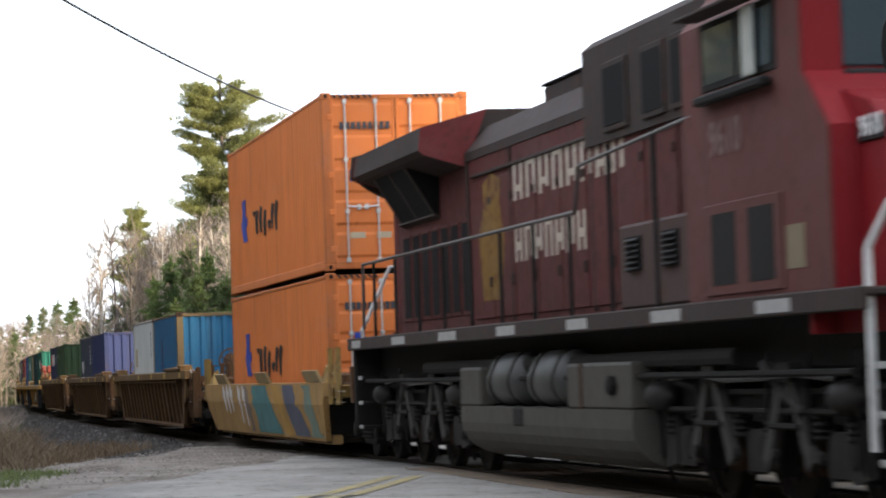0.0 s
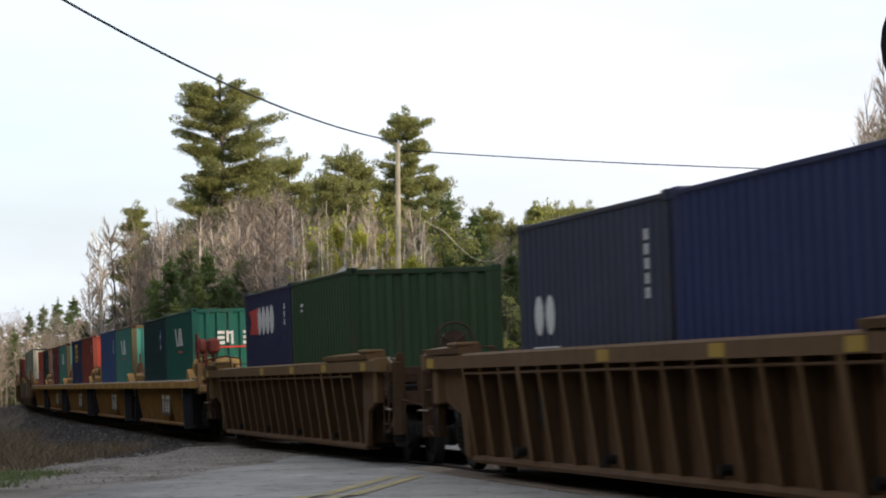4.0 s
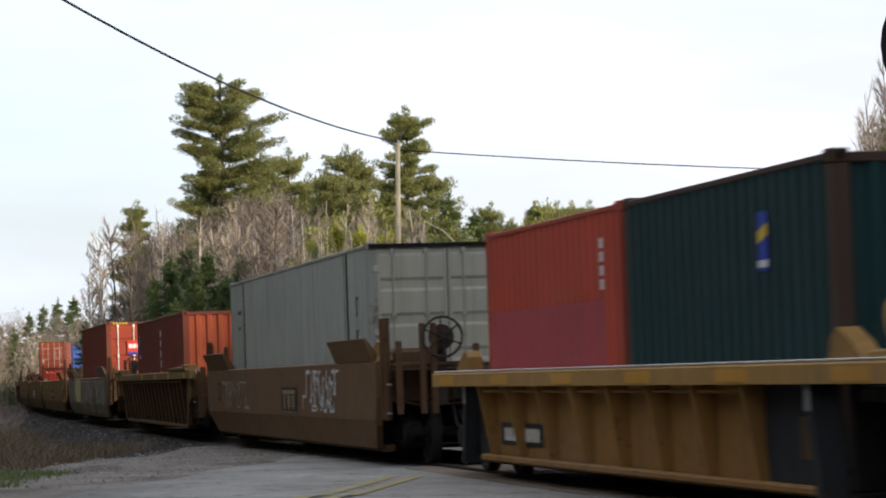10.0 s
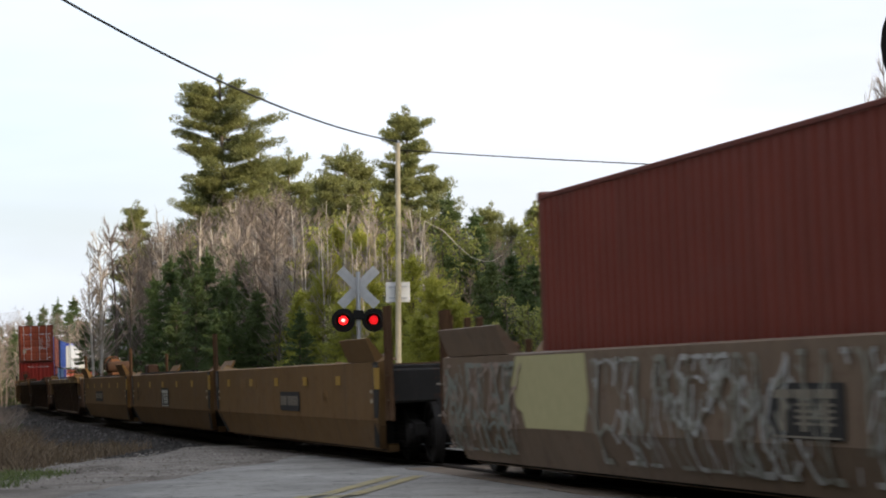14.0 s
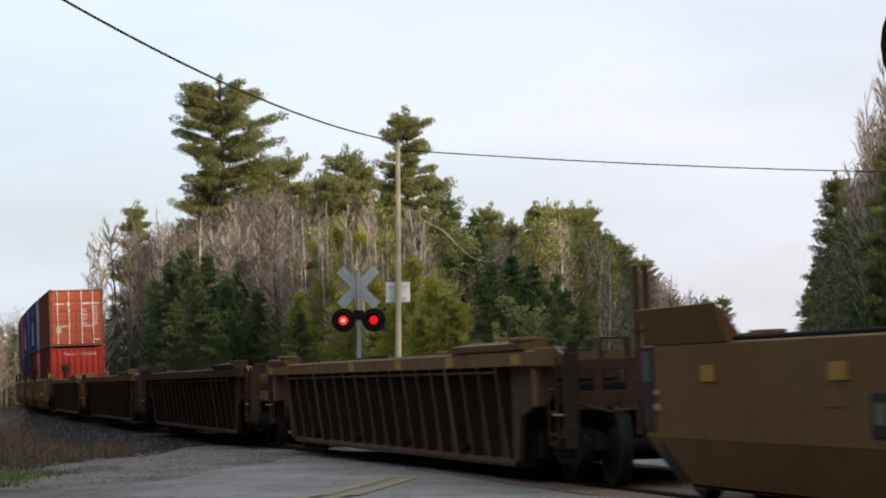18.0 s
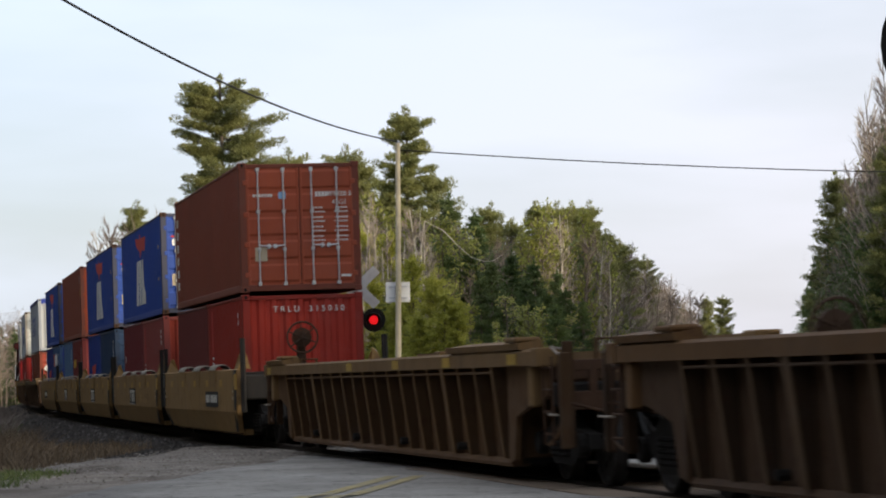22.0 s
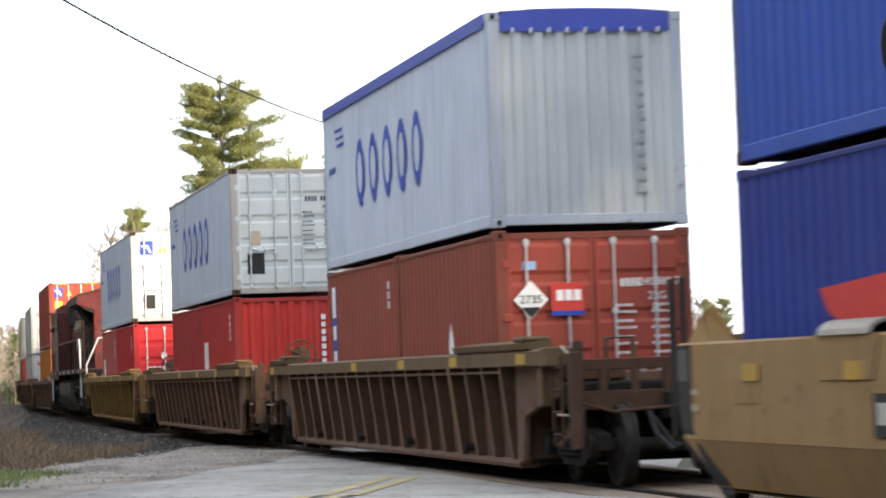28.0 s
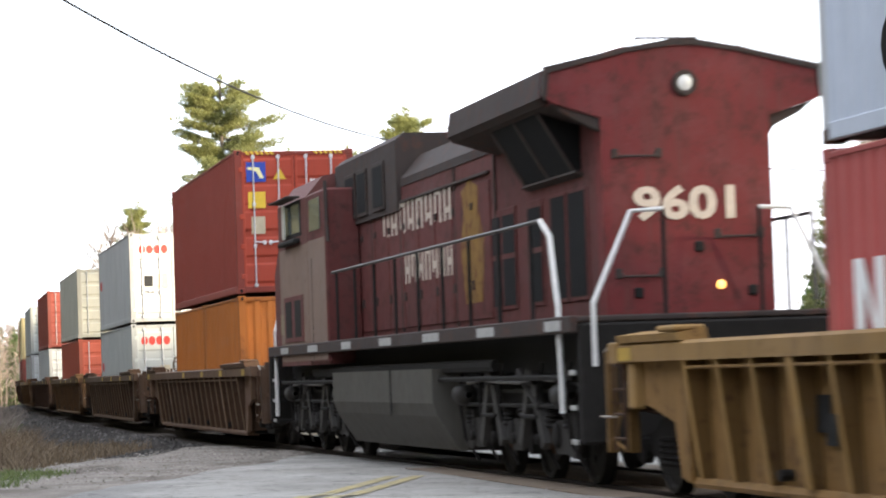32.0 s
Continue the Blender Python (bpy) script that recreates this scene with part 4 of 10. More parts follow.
def shade_wood(name, label, spots, seed):
    rg = random.Random(seed)
    sh = Shape()
    for x, y, h in spots:
        z = ground_z(x, y)
        sh.tube([(x, y, z), (x, y, z + h * 0.8)], h * 0.012, 5, 0.03, False)
        for _ in range(150):
            q = rg.random()
            r = h * 0.24 * (1.05 - q) + 0.4
            c = Vector((x + rg.uniform(-1, 1) * r, y + rg.uniform(-1, 1) * r, z + h * (0.05 + 0.93 * q)))
            e = Vector((rg.gauss(0, 1), rg.gauss(0, 1), rg.gauss(0, 0.6))).normalized() * rg.uniform(0.6, 1.5)
            b = e.orthogonal().normalized() * rg.uniform(0.3, 0.7)
            sh.add([c - b, c + b, c + e + b * 0.6, c + e - b * 0.6], [(0, 1, 2, 3)])
    return tagged(new(name, sh.mesh(name, MIXED)), label, "woods", kind="stuff")


# added left of the view: keeps skylight off the train's near side
rg = random.Random(9)
spots = []
while len(spots) < 330:
    x, y = rg.uniform(-50, -9), rg.uniform(-70, 66)
    if x < -0.158 * max(y, 0) - 8.5:
        spots.append((x, y, rg.uniform(9, 13)))
while len(spots) < 600:
    y = rg.uniform(52, 330)
    x = -0.158 * y - rg.uniform(8.5, 28)
    if track_gap(x, y) > 6.5 and x < float(np.interp(-y, -TY, TX)):
        spots.append((x, y, rg.uniform(15, 20)))
shade_wood("roadside_woods", "dense unseen woods added along the road to cut the skylight", spots, 1)
# added right of the view: height in each band sets where sun gets through
spots = []
while len(spots) < 640:
    y = rg.uniform(-150, 235)
    x = rg.uniform(8, 95)
    if x > 0.158 * max(y, 0) + (8.5 if y < 68 else 6.0) and track_gap(x, y) > 9.0 and x > float(np.interp(-y, -TY, TX)):
        spots.append((x, y, rg.uniform(18, 23) if y < 38 else rg.uniform(11, 14) if y < 68 else rg.uniform(9, 12) if 96.5 < y < 102 else rg.uniform(20, 25)))
shade_wood("trackside_woods", "dense unseen woods added beyond the track to block the low sun", spots, 2)

# ---- far wood behind everything: one uneven mass of twigs and crowns ----
sh = Shape()
for k in range(2600):
    a = rnd.uniform(-0.32, 0.32)
    d = rnd.uniform(620, 800)
    x, y = d * math.sin(a), d * math.cos(a)
    if abs(x - road_x(y)) < 14:
        continue
    h = rnd.uniform(7, 15) * (0.8 + 0.3 * noise.noise(Vector((a * 25, 0, 0))))
    for _ in range(14):
        c = Vector((x + rnd.gauss(0, 2.2), y + rnd.gauss(0, 2.2), rnd.uniform(0.15, 1.0) * h))
        e = Vector((rnd.gauss(0, 1), rnd.gauss(0, 1), rnd.gauss(0.4, 1))).normalized() * rnd.uniform(0.8, 2.2)
        b = e.orthogonal().normalized() * rnd.uniform(0.3, 0.9)
        sh.add([c - b, c + b, c + e], [(0, 1, 2)])
tagged(new("far_wood", sh.mesh("far_wood", leafy("far_wood_haze", (0.09, 0.075, 0.055), (0.13, 0.13, 0.08), 0.9, 0.2))), "hazy grey-green wood along the horizon", "woods", kind="stuff")


# ---- grass ----
def blades(name, label, mat, n, place, h0, h1, w, seed, base=-9.0):
    rg = random.Random(seed)
    sh = Shape()
    for _ in range(n):
        x, y = place(rg)
        z = max(ground_z(x, y) - 0.05, base)
        h = rg.uniform(h0, h1)
        l = Vector((rg.gauss(0, 0.35), rg.gauss(0, 0.35), 1)) * h
        a = rg.uniform(0, 6.283)
        b = Vector((math.cos(a), math.sin(a), 0)) * w * rg.uniform(0.6, 1.3)
        p = Vector((x, y, z))
        mid = p + l * 0.55
        tip = p + l + Vector((l.x, l.y, 0)) * 0.6
        sh.add([p - b, p + b, mid + b * 0.7, mid - b * 0.7, tip], [(0, 1, 2, 3), (3, 2, 4)])
    return tagged(new(name, sh.mesh(name, mat)), label, "grass", kind="stuff")


def tall_grass(rg):
    y = rg.uniform(44, 78)
    return -0.1475 * y - 0.25 * math.sin(y) - 3.2 * rg.random() ** 1.3, y


blades("dry_grass", "tall dry straw-coloured grass beside the track", GRASS, 5200, tall_grass, 0.30, 0.85, 0.012, 3)
blades("dry_grass", "short dry grass on the verge", GRASS, 4200, lambda rg: (-6.2 - 3.2 * rg.random(), rg.uniform(40, 60)), 0.06, 0.26, 0.012, 4, -0.17)
blades("green_grass", "low green grass at the verge", GREEN_GRASS, 3000, lambda rg: (-5.25 - 1.5 * rg.random() ** 0.7, rg.uniform(34.2, 40.5)), 0.05, 0.14, 0.010, 6, -0.15)


def far_brush(rg):
    y = rg.uniform(82, 170)
    return (12 + 14 * math.sin(y * 0.31) - 120 * rg.random() - 784) / 4965.0 * y, y


blades("brush", "tall tangle of brown brush at the edge of the woods", TWIG, 5200, far_brush, 0.4, 1.3, 0.014, 8)
blades("brush", "low green undergrowth at the edge of the woods", GREEN_GRASS, 2600, far_brush, 0.2, 0.8, 0.02, 9)


# ---- crossing signals, pole, wires ----
BLADE = simple("weathered_white_blade", (0.52, 0.52, 0.51), 0.6, 0.0, 0.2)


def crossing_signal(label, lit):
    ob = thing("crossing_signal", label, "crossing signal")
    part("post", Shape().tube([(0, 0, -1.1), (0, 0, 3.45)], 0.057, 12), GALV, ob)
    part("base", Shape().box(-0.2, 0.2, -0.2, 0.2, -1.2, -0.9, 0.02), simple("cast_base", (0.30, 0.29, 0.28), 0.7), ob)
    for k, a in enumerate((45, -45)):
        sh = Shape().box(-0.61, 0.61, -0.012, 0.012, -0.115, 0.115, 0.004)
        bl = part("crossbuck_blade", sh, BLADE, ob, "weathered grey back of a crossbuck blade", at=pose(0, 0.075 + 0.03 * k, 3.08) @ pose(0, 0, 0, 0, a, 0))
        part("blade_edge", Shape().box(-0.60, 0.60, -0.0145, -0.0125, -0.02, 0.02), simple("faded_mark", (0.5, 0.5, 0.49), 0.6), bl)
    part("cross_arm", Shape().box(-0.42, 0.42, -0.05, 0.05, 2.40, 2.46, 0.01).box(-0.12, 0.12, -0.10, 0.10, 2.32, 2.54, 0.02), BLACK, ob)
    for k, x in enumerate((-0.36, 0.36)):
        sh = Shape().lathe([(0.0, 0.28), (-0.02, 0.28), (-0.02, 0.02)], (x, -0.05, 2.30), "y", 28)
        disc = part("background_disc", sh, BLACK, ob, "round black background plate")
        sh = Shape().lathe([(0.0, 0.105), (-0.04, 0.095), (-0.06, 0.035)], (x, -0.075, 2.30), "y", 20)
        part("lens", sh, lit[k], disc, "red flashing lens")
        if k == 0:
            part("bulb_glow", Shape().lathe([(0.0, 0.045), (-0.012, 0.035), (-0.016, 0.01)], (x, -0.136, 2.30), "y", 12), glow("bulb_core", (1.0, 0.42, 0.36), 2.2), disc, "bright core of the lit lens")
        sh = Shape()
        pts = [(x + 0.18 * math.cos(t), 2.30 + 0.18 * math.sin(t)) for t in np.linspace(-0.5, math.pi + 0.5, 15)]
        for (xa, za), (xb, zb) in zip(pts, pts[1:]):
            sh.add([(xa, -0.07, za), (xb, -0.07, zb), (xb, -0.36, zb - 0.02), (xa, -0.36, za - 0.02)], [(0, 1, 2, 3)])
        part("hood", sh, BLACK, disc)
        part("lamp_housing", Shape().lathe([(0.0, 0.17), (0.14, 0.14), (0.18, 0.06)], (x, -0.04, 2.30), "y", 16), BLACK, disc)
    return ob


x, y = at_px(633, 66.5)
sig = crossing_signal("railway crossing signal with crossbuck and red flashing lamps", (glow("red_lamp_bright", (1.0, 0.010, 0.012), 2.6), glow("red_lamp", (0.8, 0.01, 0.015), 0.9)))
sig.matrix_basis = pose(x, y, 0.36)
near = crossing_signal("near railway crossing signal, black backed lamps beside the road", (glow("red_lamp_near", (0.8, 0.01, 0.015), 1.0), glow("red_lamp_near_b", (0.8, 0.01, 0.015), 1.0)))
near.matrix_basis = pose(1.88 + 0.36, 10.2, -0.03, 0, 0, 0)

px0, py0 = at_px(701, 95)
pole = thing("utility_pole", "weathered grey-brown timber utility pole", "utility pole")
part("post", Shape().tube([(0, 0, -0.3), (0.06, 0, 5), (0.10, 0, 9.85)], 0.115, 12, 0.082), simple("pole_timber", (0.47, 0.415, 0.30), 0.85, 0, 0.3, 5, 0.4), pole)
part("insulator", Shape().lathe([(0, 0.05), (0.05, 0.06), (0.10, 0.03)], (0.10, 0, 9.84), "z", 10), GALV, pole)
pole.matrix_basis = pose(px0, py0, -0.5)
copy_thing(pole, pose(-10.4, 31.94, -0.5))
board = thing("sign_board", "plain white sheet-metal board fixed to the pole", "sign")
part("panel", Shape().box(-0.41, 0.41, -0.015, 0.015, 0, 0.68, 0.006), WHITE, board)
part("bracket", Shape().box(-0.30, 0.30, -0.06, -0.016, 0.12, 0.17).box(-0.30, 0.30, -0.06, -0.016, 0.5, 0.55), GALV, board)
board.matrix_basis = pose(px0 + 0.04, py0 + 0.165, 3.95)


def wire(name, label, a, b, sag, r):
    a, b = Vector(a), Vector(b)
    pts = [a.lerp(b, k / 24) - Vector((0, 0, sag * 4 * (k / 24) * (1 - k / 24))) for k in range(25)]
    ob = new(name, Shape().tube(pts, r, 6).mesh(name, RUBBER))
    return tagged(ob, label, "cable")


top = (px0 + 0.10, py0, 9.40)
wire("overhead_cable", "black overhead cable sagging from the pole", top, (-10.3, 31.94, 9.5), 0.955, 0.027)
wire("overhead_cable", "thin dark cable running on over the road", (px0 + 0.10, py0, 9.12), (66.2, 130.0, 12.6), 1.53, 0.020)
# ---- shipping containers: base centre at the origin, y ahead, x to the right ----
CW = 1.219


def sheet(sh, prof, z0, z1, axis):
    """Upright folded sheet steel: prof of (along, out), standing from z0 to z1."""
    n = len(prof)
    put = (lambda a, o, z: (o, a, z)) if axis == "x" else (lambda a, o, z: (a, o, z))
    sh.add([put(a, o, z0) for a, o in prof] + [put(a, o, z1) for a, o in prof], [(i, i + 1, i + 1 + n, i + n) for i in range(n - 1)])


def fold(a0, a1, pitch, out, depth):
    k = max(2, int(round((a1 - a0) / pitch)))
    p = (a1 - a0) / k
    pts = []
    for i in range(k):
        b = a0 + i * p
        pts += [(b, out), (b + 0.32 * p, out), (b + 0.5 * p, out - depth), (b + 0.82 * p, out - depth)]
    return pts + [(a1, out)]


def rods(parent, y, x0, x1, H, mat):
    """Lock rods with their keepers and a handle on one door leaf."""
    xs = (x0 + (x1 - x0) * 0.30, x0 + (x1 - x0) * 0.78)
    for x in xs:
        sh = Shape().tube([(x, y + 0.05, 0.14), (x, y + 0.05, H - 0.10)], 0.016, 8)
        for z in (0.17, H * 0.33, H * 0.62, H - 0.15):
            sh.box(x - 0.036, x + 0.036, y + 0.005, y + 0.070, z - 0.036, z + 0.036, 0.008)
        part("lock_rod", sh, mat, parent, "pale steel lock rod")
    z = H * 0.36
    sh = Shape()
    for x, d in zip(xs, (0.24, -0.24)):
        sh.tube([(x, y + 0.07, z), (x + d, y + 0.075, z - 0.02)], 0.016, 6)
        sh.box(x + d * 0.8 - 0.03, x + d * 0.8 + 0.03, y, y + 0.08, z - 0.06, z + 0.03, 0.006)
    part("door_handle", sh, mat, parent)


def decal(parent, name, quads, mat, side, out, label=""):
    """Flat marks on a wall: quads are corner lists in (along, up); side x+ runs along y, side y+ along x. Large pieces are parts of their own, rows of small ones stay joined."""
    small = len(quads) > 1 and name in ("marking", "hazard_stripe", "gauge_mark")
    sets = [quads] if small else [[q] for q in quads]
    for group in sets:
        sh = Shape()
        for q in group:
            n = len(q)
            if side == "x":
                vs = [(out, a, z) for a, z in q] + [(out + 0.004, a, z) for a, z in q]
            else:
                vs = [(a, out, z) for a, z in q] + [(a, out + 0.004, z) for a, z in q]
            sh.add(vs, [tuple(range(n)), tuple(range(n, 2 * n))] + [(i, (i + 1) % n, (i + 1) % n + n, i + n) for i in range(n)])
        ob = part(name, sh, mat, parent, label)
        if small:
            tagged(ob, kind="stuff")
    return ob


def rect(a0, a1, z0, z1):
    return [(a0, z0), (a1, z0), (a1, z1), (a0, z1)]


def bars(a0, a1, z0, z1, n, gap=0.3):
    """A row of n blocks."""
    p = (a1 - a0) / n
    return [rect(a0 + i * p, a0 + i * p + p * (1 - gap), z0, z1) for i in range(n)]


def loops(a0, a1, z0, z1, n, gap=0.3):
    """A row of n rounded upright blocks."""
    p = (a1 - a0) / n
    w, h = p * (1 - gap), z1 - z0
    return [[(a0 + i * p + w * (0.5 + 0.5 * math.cos(t) * (0.75 + 0.25 * abs(math.cos(t)))), z0 + h * (0.5 + 0.5 * math.sin(t)))
             for t in (2 * math.pi * k / 12 for k in range(12))] for i in range(n)]


def sign_text(parent, text, size, mat, at, turn=0, label=""):
    me = lettering(text, size)
    me.materials.append(mat)
    return part("lettering", me, mat, parent, label, at=pose(*at, 90, 0, turn))




def container(label, c, feet=40, H=2.591, doors=True, c_end=None, wear=0.25, posts=None, rod=None, flat=False, top=None, deep=0.036, distant=False):
    """A steel box; doors tells whether its door end leads."""
    L = {20: 6.058, 40: 12.192, 53: 16.15}[feet] - 0.02
    hy = L / 2
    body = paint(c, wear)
    # on most red boxes c_end is a brighter copy of c, light put into colour
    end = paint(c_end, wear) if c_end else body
    frame_mat = paint(posts, min(1, wear + 0.25)) if posts else paint(tint(c, 0.78), min(0.8, wear + 0.35))
    rod = rod or GALV
    ob = thing("shipping_container", label, "container")
    for sgn in (1, -1):
        sh = Shape()
        if flat:
            sheet(sh, [(-hy + 0.1, sgn * 1.20), (hy - 0.1, sgn * 1.20)], 0.14, H - 0.08, "x")
            for y in np.arange(-hy + 0.6, hy - 0.3, 0.61):
                sh.box(sgn * 1.198, sgn * 1.206, y - 0.012, y + 0.012, 0.16, H - 0.1)
        else:
            sheet(sh, [(a, sgn * o) for a, o in fold(-hy + 0.14, hy - 0.14, 0.278, 1.208, deep)], 0.15, H - 0.06, "x")
        part("side_wall", sh, body, ob)
        sh = Shape().box(sgn * 1.15, sgn * CW, -hy + 0.17, hy - 0.17, 0.022, 0.165, 0.01)
        if feet != 53:
            for a in (-1.0, 1.0):
                sh.box(sgn * 1.212, sgn * (CW + 0.001), a - 0.18, a + 0.18, 0.02, 0.135)
        part("bottom_rail", sh, body, ob)
        part("top_rail", Shape().box(sgn * 1.16, sgn * (CW - 0.004), -hy + 0.17, hy - 0.17, H - 0.085, H - 0.030, 0.01), frame_mat, ob)
    # folded end wall
    ye = -hy if doors else hy
    sg = -1 if doors else 1
    sh = Shape()
    sheet(sh, [(a, sg * o) for a, o in fold(-1.06, 1.06, 0.265, hy - 0.012, 0.046)], 0.15, H - 0.10, "y")
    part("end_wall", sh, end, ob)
    # door leaves
    yd = hy if doors else -hy
    sd = 1 if doors else -1
    for x0, x1 in ((-1.07, -0.008), (0.008, 1.07)):
        nrib = 5 if not flat else 3
        face = [(yd - sd * 0.021, 0.15)]
        for k in range(nrib):
            z, h = 0.15 + (H - 0.26) * (k + 0.5) / nrib, (H - 0.26) / nrib * 0.30
            face += [(yd - sd * 0.021, z - h - 0.05), (yd + sd * 0.003, z - h), (yd + sd * 0.003, z + h), (yd - sd * 0.021, z + h + 0.05)]
        face += [(yd - sd * 0.021, H - 0.11), (yd - sd * 0.05, H - 0.11), (yd - sd * 0.05, 0.15)]
        sh = Shape().prism(face, x0 + 0.05, x1 - 0.05, "x")
        fa, fb = min(yd - sd * 0.052, yd + sd * 0.001), max(yd - sd * 0.052, yd + sd * 0.001)
        for xa, xb in ((x0, x0 + 0.05), (x1 - 0.05, x1)):
            sh.box(xa, xb, fa, fb, 0.15, H - 0.11, 0.006)
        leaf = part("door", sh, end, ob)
        if doors and distant:
            sh = Shape()
            for x in (x0 + (x1 - x0) * 0.30, x0 + (x1 - x0) * 0.78):
                sh.tube([(x, yd + 0.03, 0.14), (x, yd + 0.03, H - 0.10)], 0.018, 6)
            tagged(part("lock_rod", sh, rod, leaf, "pale steel lock rods"), kind="stuff")
        elif doors:
            rods(leaf, yd - 0.02, x0, x1, H, rod)
            sh = Shape()
            xe = x0 - 0.01 if x0 < -0.5 else x1 + 0.01
            for z in (0.35, 0.95, 1.55, H - 0.4):
                sh.box(xe - 0.05, xe + 0.05, yd - 0.03, yd + 0.012, z - 0.05, z + 0.05, 0.01)
            tagged(part("hinge", sh, end, leaf), kind="stuff")
    if doors:
        part("door_seal", Shape().box(-0.016, 0.016, yd - 0.04, yd - 0.012, 0.15, H - 0.11), RUBBER, ob)
    rust_cast = RUSTY if posts or wear > 0.3 else frame_mat
    all_posts, all_casts = Shape(), Shape()
    for y in (-hy, hy):
        q = 0.0 if y < 0 else -0.10
        part("end_sill", Shape().box(-1.06, 1.06, y + q, y + q + 0.10, 0.028, 0.15, 0.01), frame_mat, ob)
        part("end_header", Shape().box(-1.06, 1.06, y + q + 0.005, y + q + 0.095, H - 0.115, H - 0.030, 0.01), frame_mat, ob)
        for x in (-1, 1):
            xa, xb = sorted((x * 1.05, x * (CW - 0.006)))
            ya, yb = sorted((y, y * (1 - 0.15 / abs(y))))
            post = (xa, xb, ya + 0.004, yb - 0.004, 0.11, H - 0.11, 0.015)
            if distant:
                all_posts.box(*post)
            else:
                part("corner_post", Shape().box(*post), frame_mat, ob)
            for z in (0.0, H - 0.118):
                ca = sorted((x * 1.057, x * CW))
                cb = sorted((y, y * (1 - 0.178 / abs(y))))
                if distant:
                    all_casts.box(ca[0], ca[1], cb[0], cb[1], z, z + 0.118)
                    continue
                cast = part("corner_casting", Shape().box(ca[0], ca[1], cb[0], cb[1], z, z + 0.118, 0.012), rust_cast, ob)
                if x > 0 and y > 0:
                    sh = Shape().prism([(x * 1.138 + 0.03 * math.cos(t), z + 0.059 + 0.038 * math.sin(t)) for t in np.linspace(0, 5.6, 9)], y - 0.004, y + 0.002)
                    part("lock_hole", sh, DARKHOLE, cast)
    if distant:
        tagged(part("corner_post", all_posts, frame_mat, ob), kind="stuff")
        tagged(part("corner_casting", all_casts, rust_cast, ob), kind="stuff")
    sh = Shape()
    if top == "tarp":
        for k in range(26):
            y0 = -hy + L * k / 26
            y1 = y0 + L / 26
            for i in range(6):
                a = [math.pi * i / 6, math.pi * (i + 1) / 6]
                pts = [(1.2 * math.cos(t), H - 0.03 + (0.07 + 0.03 * math.sin(k * 1.7)) * math.sin(t)) for t in a]
                pts2 = [(1.2 * math.cos(t), H - 0.03 + (0.07 + 0.03 * math.sin((k + 1) * 1.7)) * math.sin(t)) for t in a]
                sh.add([(pts[0][0], y0, pts[0][1]), (pts[1][0], y0, pts[1][1]), (pts2[1][0], y1, pts2[1][1]), (pts2[0][0], y1, pts2[0][1])], [(0, 1, 2, 3)])
        for sgn in (-1, 1):
            sh.box(min(sgn * 1.205, sgn * 1.232), max(sgn * 1.205, sgn * 1.232), -hy + 0.05, hy - 0.16, H - 0.17, H + 0.0, 0.006)
        sh.prism([(1.05 * math.cos(t), H - 0.03 + 0.07 * math.sin(t)) for t in np.linspace(0, math.pi, 9)] + [(-1.05, H - 0.24), (1.05, H - 0.24)], hy - 0.02, hy + 0.006)
        part("tarpaulin", sh, TARP_BLUE, ob, "blue tarpaulin roof laced over the bows")
        sh = Shape()
        for k in range(9):
            x = -0.9 + 0.225 * k
            sh.tube([(x, hy + 0.02, H - 0.26), (x, hy + 0.02, H - 0.20)], 0.02, 6)
        tagged(part("tie_eyelet", sh, GALV, ob), kind="stuff")
    else:
        sh.box(-1.17, 1.17, -hy + 0.1, hy - 0.1, H - 0.06, H - 0.040)
        if not flat:
            for y in np.arange(-hy + 0.5, hy - 0.4, 0.42):
                sh.box(-1.05, 1.05, y, y + 0.16, H - 0.041, H - 0.024)
        part("roof", sh, body, ob)
    part("floor", Shape().box(-1.16, 1.16, -hy + 0.1, hy - 0.1, 0.11, 0.15), GRIME, ob)
    return ob


ID_WHITE = simple("white_marking", (0.62, 0.62, 0.60), 0.6, 0, 0.2)
ID_DARK = simple("dark_marking", (0.06, 0.06, 0.07), 0.6, 0, 0.2)
M_BLUE = simple("blue_marking", (0.03, 0.06, 0.32), 0.6, 0, 0.2)
M_RED = simple("red_marking", (0.50, 0.05, 0.04), 0.6, 0, 0.2)
M_YEL = simple("yellow_marking", (0.62, 0.42, 0.05), 0.6, 0, 0.2)
M_BLACK = simple("black_marking", (0.02, 0.02, 0.02), 0.6)
M_PATCH = simple("tan_patch", (0.42, 0.36, 0.26), 0.7, 0, 0.2)


def numbers(ob, H, L, mat=None, text=None, code=None):
    """The number block on a door end: a readable number where it can be read, rows of small bars below."""
    mat = mat or ID_WHITE
    y = L / 2 - 0.012 + 0.036
    decal(ob, "marking", bars(-0.56, -0.30, H - 0.70, H - 0.60, 4), mat, "y", y - 0.016)
    if text:
        sign_text(ob, text, 0.135, mat, (-0.80, y, H - 0.65), 180)
    else:
        decal(ob, "marking", bars(-1.04, -0.62, H - 0.70, H - 0.60, 7), mat, "y", y - 0.016)
    if code:
        sign_text(ob, code, 0.135, mat, (-0.80, y, H - 0.82), 180)
    for k in range(4):
        z = H - 1.02 - 0.19 * k
        decal(ob, "marking", bars(-0.50, -0.24, z, z + 0.032, 5, 0.35) + bars(-0.46, -0.24, z + 0.08, z + 0.112, 4, 0.35) + bars(-0.96, -0.68, z, z + 0.032, 6, 0.35) + bars(-0.96, -0.70, z + 0.08, z + 0.112, 5, 0.35), mat, "y", y - 0.016)


